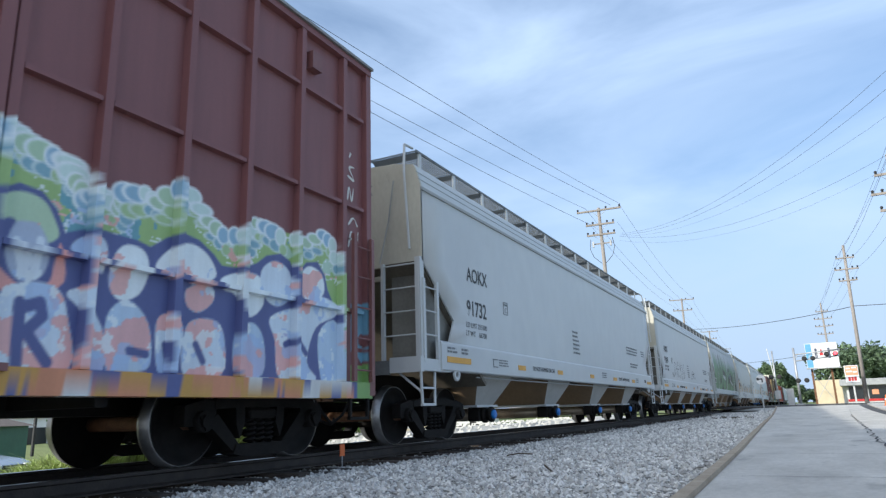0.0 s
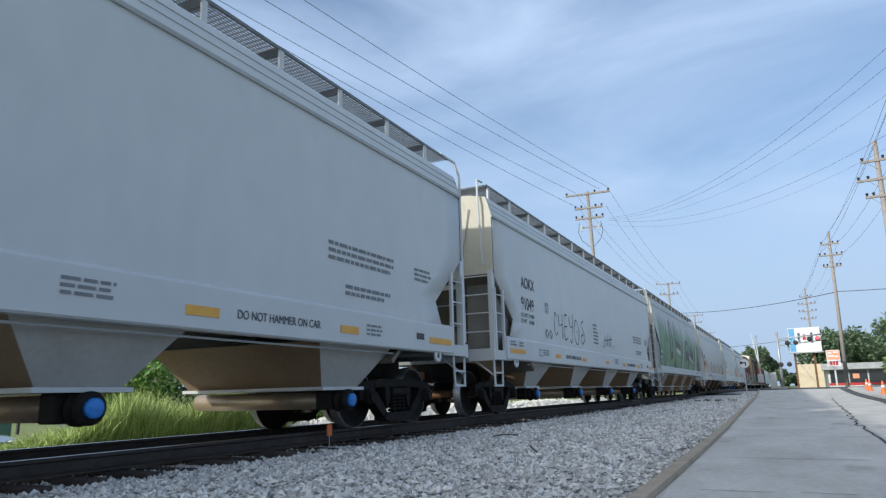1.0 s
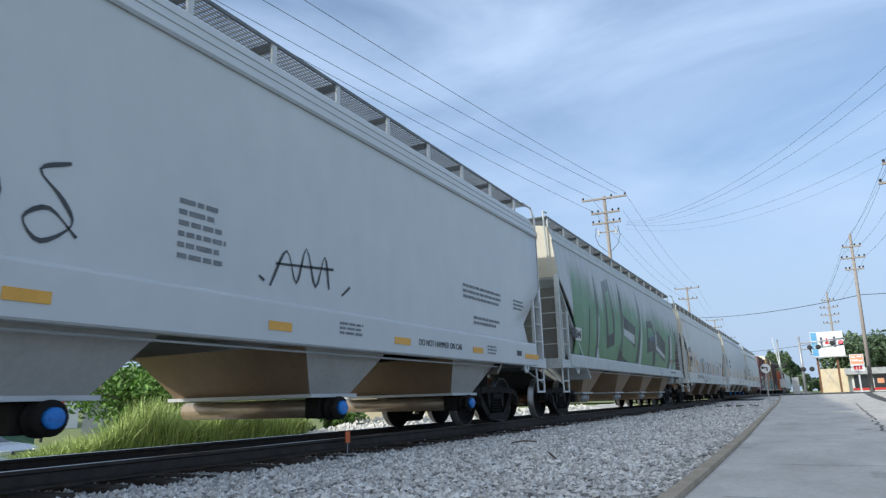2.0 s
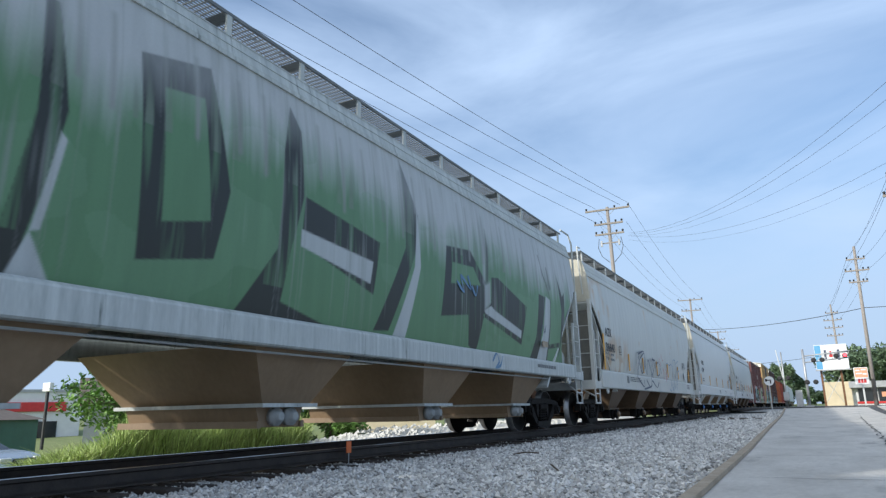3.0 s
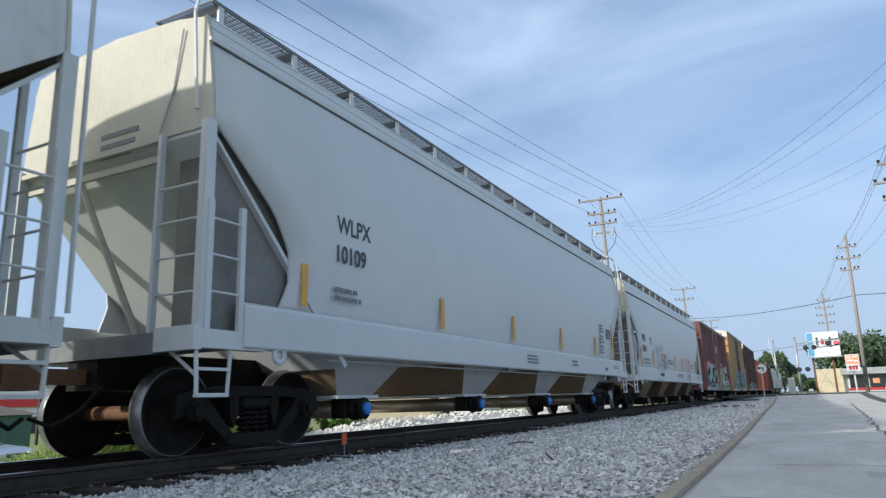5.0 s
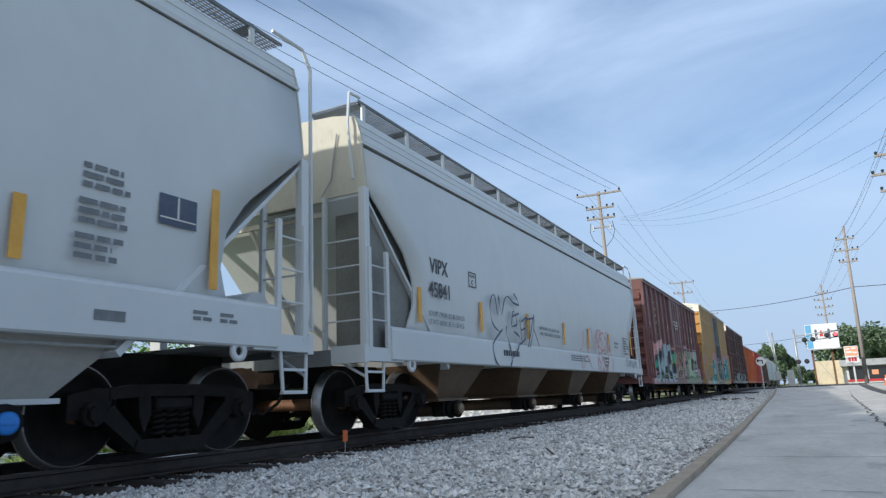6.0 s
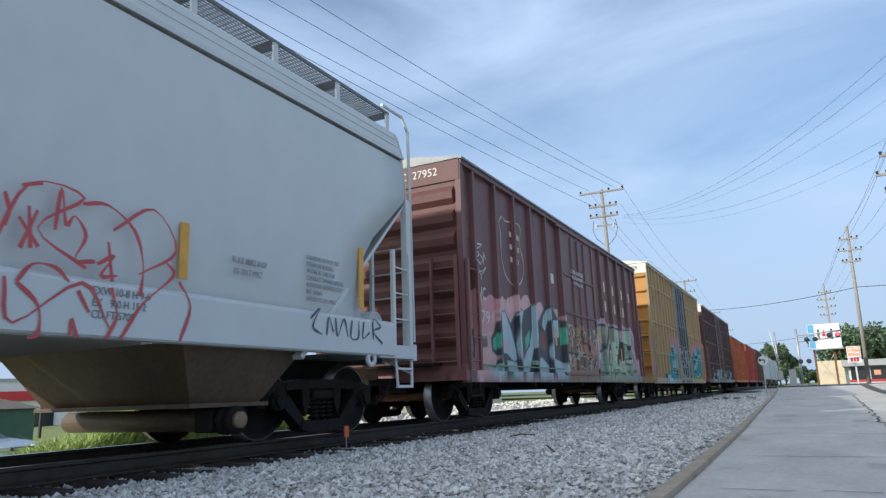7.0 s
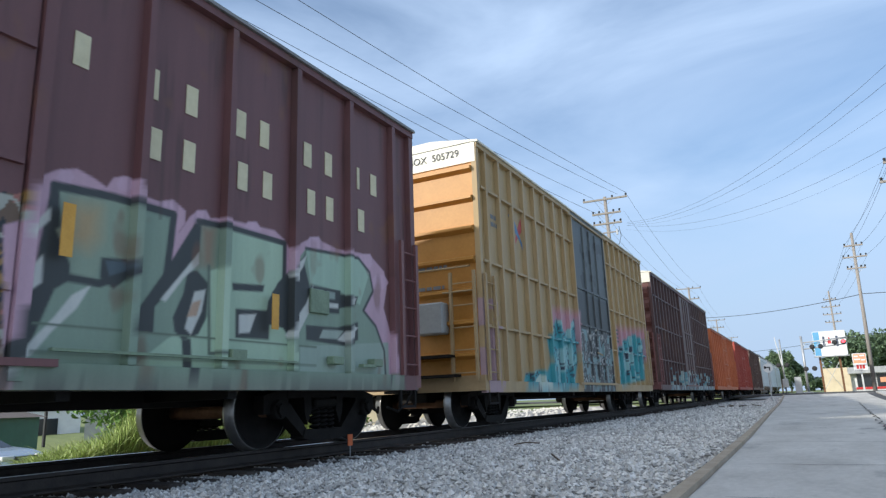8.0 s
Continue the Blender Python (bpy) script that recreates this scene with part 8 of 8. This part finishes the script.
shop()
for k, (x, y) in enumerate(((4.45, 40), (4.75, 52), (4.85, 55), (4.62, 44))):
    c = thing("traffic_cone", "orange plastic traffic cone on the forecourt", "traffic cone", "traffic cones", at=(x, y, road_z(y) + 0.09))
    bm = bmesh.new()
    lathe(bm, [(0.0, 0.17), (0.04, 0.15), (0.68, 0.035), (0.70, 0.03)], "z", 14)
    part("cone_body", bm, CONE, c)
    part("cone_base", boxes((-0.2, 0.2, -0.2, 0.2, 0.0, 0.035), bevel=0.01), CONE, c)
    bm = bmesh.new()
    lathe(bm, [(0.34, 0.103), (0.46, 0.081)], "z", 14)
    part("white_band", bm, SIGN_WHITE, c)


# -- beyond the track: shed, parked car, store, house --
def shed():
    h = thing("shed", "dark green metal shed with a sloping roof", "shed", at=(-25.5, 15.8, GZ(-25.5, 15.8), 0, 0, 30))
    part("wall", boxes((-5, 0, -3, 0, -0.1, 1.85)), GREEN_SHEET, h)
    for k in range(20):
        part("rib", boxes((-0.02 - k * 0.25, 0.02 - k * 0.25, -3.02, -3.0, 0, 1.85)), GREEN_SHEET, h)
    bm = bmesh.new()
    v = [bm.verts.new(p) for p in ((0.2, -3.2, 1.82), (0.2, 0.2, 1.82), (-2.6, 0.2, 2.5), (-2.6, -3.2, 2.5), (-5.2, 0.2, 1.82), (-5.2, -3.2, 1.82))]
    bm.faces.new((v[0], v[1], v[2], v[3]))
    bm.faces.new((v[3], v[2], v[4], v[5]))
    bm.faces.new((v[0], v[3], v[5]))
    bm.faces.new((v[1], v[4], v[2]))
    bm.faces.new((v[0], v[5], v[4], v[1]))
    part("roof", bm, BROWN_ROOF, h)


shed()


def parked_car():
    z0 = GZ(-22.7, 11.95)
    c = thing("parked_car", "silver passenger car parked beyond the track", "car", at=(-22.7, 11.95, z0, 0, 0, -75))
    bm = bmesh.new()
    prof = [(-2.2, 0.35), (-2.2, 0.85), (-1.7, 0.95), (0.6, 0.98), (1.6, 0.86), (2.05, 0.72), (2.15, 0.45), (2.1, 0.3)]
    prism(bm, prof, -0.88, 0.88)
    bmesh.ops.bevel(bm, geom=bm.edges[:], offset=0.06, segments=2, affect="EDGES")
    part("body", bm, CAR_SILVER, c)
    bm = bmesh.new()
    prism(bm, [(-1.9, 0.93), (-1.5, 1.40), (-0.3, 1.46), (0.9, 0.95)], -0.72, 0.72)
    part("cabin", bm, DARK_GLASS, c)
    part("roof_panel", boxes((-0.66, 0.66, -1.45, -0.3, 1.42, 1.48), bevel=0.02), CAR_SILVER, c)
    for x in (-0.62, 0.62):
        part("headlight", boxes((x - 0.2, x + 0.2, 2.0, 2.13, 0.62, 0.75), bevel=0.02), SIGN_WHITE, c)
    g = part("grille", boxes((-0.38, 0.38, 2.10, 2.17, 0.5, 0.72)), BLACK, c)
    for k in range(3):
        part("grille_bar", boxes((-0.36, 0.36, 2.165, 2.18, 0.53 + k * 0.065, 0.55 + k * 0.065)), STEEL, g)
    for x in (-0.8, 0.8):
        for y in (-1.35, 1.35):
            bm = bmesh.new()
            lathe(bm, [(x - 0.1, 0.2), (x - 0.1, 0.32), (x + 0.1, 0.32), (x + 0.1, 0.2)], "x", 20, (0, y, 0.32))
            wh = part("tyre", bm, BLACK, c)
            bm = bmesh.new()
            lathe(bm, [(x - 0.09, 0.2), (x + 0.105, 0.2), (x + 0.105, 0.03)], "x", 16, (0, y, 0.32))
            part("rim", bm, STEEL, wh)


parked_car()


st = thing("store_building", "white store with a red sign across the lot", "building", at=(-61.0, 35.5, -1.35, 0, 0, 63))
part("wall", boxes((-16, 5.2, 0, 14, -0.2, 4.2)), WHITE_WALL, st)
part("parapet", boxes((-16.1, 5.3, -0.1, 0.2, 4.2, 4.45)), GREY_METAL, st)
part("sign", boxes((-6.5, 4.0, -0.25, -0.004, 2.55, 3.35), bevel=0.03), RED_PAINT, st)
for k in range(5):
    w_ = part("window", boxes((-12 + 3.2 * k, -9.4 + 3.2 * k, -0.08, -0.004, 0.2, 1.7)), DARK_GLASS, st)
    part("frame", boxes((-12.1 + 3.2 * k, -12 + 3.2 * k, -0.1, -0.01, 0.1, 1.8)), WHITE_TRIM, w_)
ps = thing("pole_sign", "pale sign box on a dark steel pole", "sign", at=(-42.3, 26.6, -1.35))
part("post", boxes((-0.07, 0.07, -0.07, 0.07, 0, 3.6)), BLACK, ps)
part("sign_box", boxes((-0.38, 0.38, -0.14, 0.14, 3.55, 4.1), bevel=0.03), SIGN_WHITE, ps)
hs_ = thing("house", "grey house with a brown gabled roof", "house", at=(-40.0, 29.5, -1.35, 0, 0, 55))
part("wall", boxes((-1.5, 5, 0, 8, -0.2, 3.0)), PLATE_DARK, hs_)
bm = bmesh.new()
prism(bm, [(-0.6, 2.9), (4.0, 4.6), (8.6, 2.9), (8.5, 2.75), (-0.5, 2.75)], -2.0, 5.5)
part("roof", bm, BROWN_ROOF, hs_)
for k in range(2):
    part("window", boxes((0.5 + 2.4 * k, 1.6 + 2.4 * k, -0.06, -0.004, 1.0, 2.2)), DARK_GLASS, hs_)
yb = thing("pump_house", "small cream brick building behind the trees", "building", at=(-27, 43, -1.0, 0, 0, 35))
part("wall", boxes((-3, 3, 0, 5, -0.3, 2.2)), CREAM_WALL, yb)
part("roof", boxes((-3.3, 3.3, -0.3, 5.3, 2.2, 2.45)), GREY_METAL, yb)
for k in range(3):
    x, y = (-13.5 - 2.6 * k, 33 + 5.5 * k)
    v = thing("parked_van", "white parked van beyond the track", "van", "parked vans", at=(x - 9, y + 14, GZ(x - 9, y + 14), 0, 0, 70))
    bm = bmesh.new()
    prism(bm, [(-2.4, 0.35), (-2.4, 1.9), (1.2, 1.9), (1.8, 1.15), (2.4, 1.0), (2.4, 0.35)], -0.9, 0.9)
    bmesh.ops.bevel(bm, geom=bm.edges[:], offset=0.06, segments=1, affect="EDGES")
    part("body", bm, WHITE_TRIM, v)
    part("windscreen", boxes((-0.75, 0.75, 1.3, 1.66, 1.3, 1.75)), DARK_GLASS, v)
    for xx in (-0.85, 0.85):
        for yy in (-1.5, 1.5):
            bm = bmesh.new()
            lathe(bm, [(xx - 0.1, 0.2), (xx - 0.1, 0.35), (xx + 0.1, 0.35), (xx + 0.1, 0.2)], "x", 16, (0, yy, 0.35))
            part("tyre", bm, BLACK, v)

# -- by the track --
fl = thing("marker_flag", "small orange plastic marker beside the rail", "marker", at=(-5.97, 8.28, -0.24))
part("stake", rod([(0, 0, 0), (0, 0, 0.2)], 0.008), STEEL, fl)
part("flag", boxes((-0.008, 0.008, -0.055, 0.055, 0.17, 0.33), bevel=0.003), CONE, fl)
rng_d = random.Random(14)
for k in range(14):
    x, y = rng_d.uniform(-4.2, -2.6), rng_d.uniform(36, 44)
    if k > 8:
        x, y = rng_d.uniform(-4.6, -1.8), rng_d.uniform(6, 22)
    ob = part("dry_branch", rod([(0, 0, 0), (0.18, 0.05, 0.03), (0.42, 0.02, 0.02)] if k % 2 else [(0, 0, 0), (0.3, 0.1, 0.05)], 0.012 if k > 8 else 0.03, 5), BARK)
    ob.matrix_basis = pose(x, y, ground_z(x, y) + 0.06, 0, 0, rng_d.uniform(0, 180))
    tagged(ob, "dry dark branch lying on the ballast", "branch", "dry branches")


def road_cracks():
    """Joints and cracks across the lane, filled with dark tar."""
    rng = random.Random(8)
    for k, y in enumerate((5.1, 7.4, 10.6, 14.5, 19, 25, 33)):
        bm = bmesh.new()
        x, row = kerb_x(y) + 0.35, []
        while x < road_right(y) + (2.5 if k % 2 else 0.1):
            row.append((x, y + rng.uniform(-0.03, 0.03), road_z(y) + 0.007))
            x += rng.uniform(0.12, 0.25)
        w0 = 0.006 + 0.0006 * y
        vs = [(bm.verts.new((a, b - w0 * rng.uniform(0.4, 1.2), c)), bm.verts.new((a, b + w0 * rng.uniform(0.4, 1.2), c))) for a, b, c in row]
        for p, q in zip(vs, vs[1:]):
            if rng.random() < 0.85:
                bm.faces.new((p[0], q[0], q[1], p[1]))
        tagged(part("road_crack", bm, RAIL_SIDE), "dark crack across the concrete lane", "crack", kind="structure")
    bm = bmesh.new()
    row = []
    y = 3.0
    while y < 40:
        row.append((road_right(y) - 0.03 + rng.uniform(-0.06, 0.06), y, road_z(y) + 0.008))
        y += rng.uniform(0.3, 0.7)
    vs = [(bm.verts.new((a - 0.015, b, c)), bm.verts.new((a + 0.015, b, c))) for a, b, c in row]
    for p, q in zip(vs, vs[1:]):
        bm.faces.new((p[0], q[0], q[1], p[1]))
    tagged(part("road_crack", bm, RAIL_SIDE), "long dark crack along the lane's edge", "crack", kind="structure")


road_cracks()

# ---- what moves ----
SPEED = 16.58


def motions():
    """The train rolls towards the camera at an even pace, its wheels with it."""
    times = [0, 1 / 30, 2 / 30] + [0.5 * k for k in range(1, 16)] + [8 - 2 / 30, 8 - 1 / 30, 8]
    for car, y in CARS:
        walk(car, [(t, pose(TRACK_X, y - SPEED * t, 0)) for t in times])
    turn = math.degrees(SPEED / WHEEL_R) / FPS
    for k, (axle, y) in enumerate(WHEELSETS):
        walk(axle, [(i / FPS, pose(0, y, WHEEL_R, (k * 37 + turn * i) % 360)) for i in range(8 * FPS + 1)])


motions()
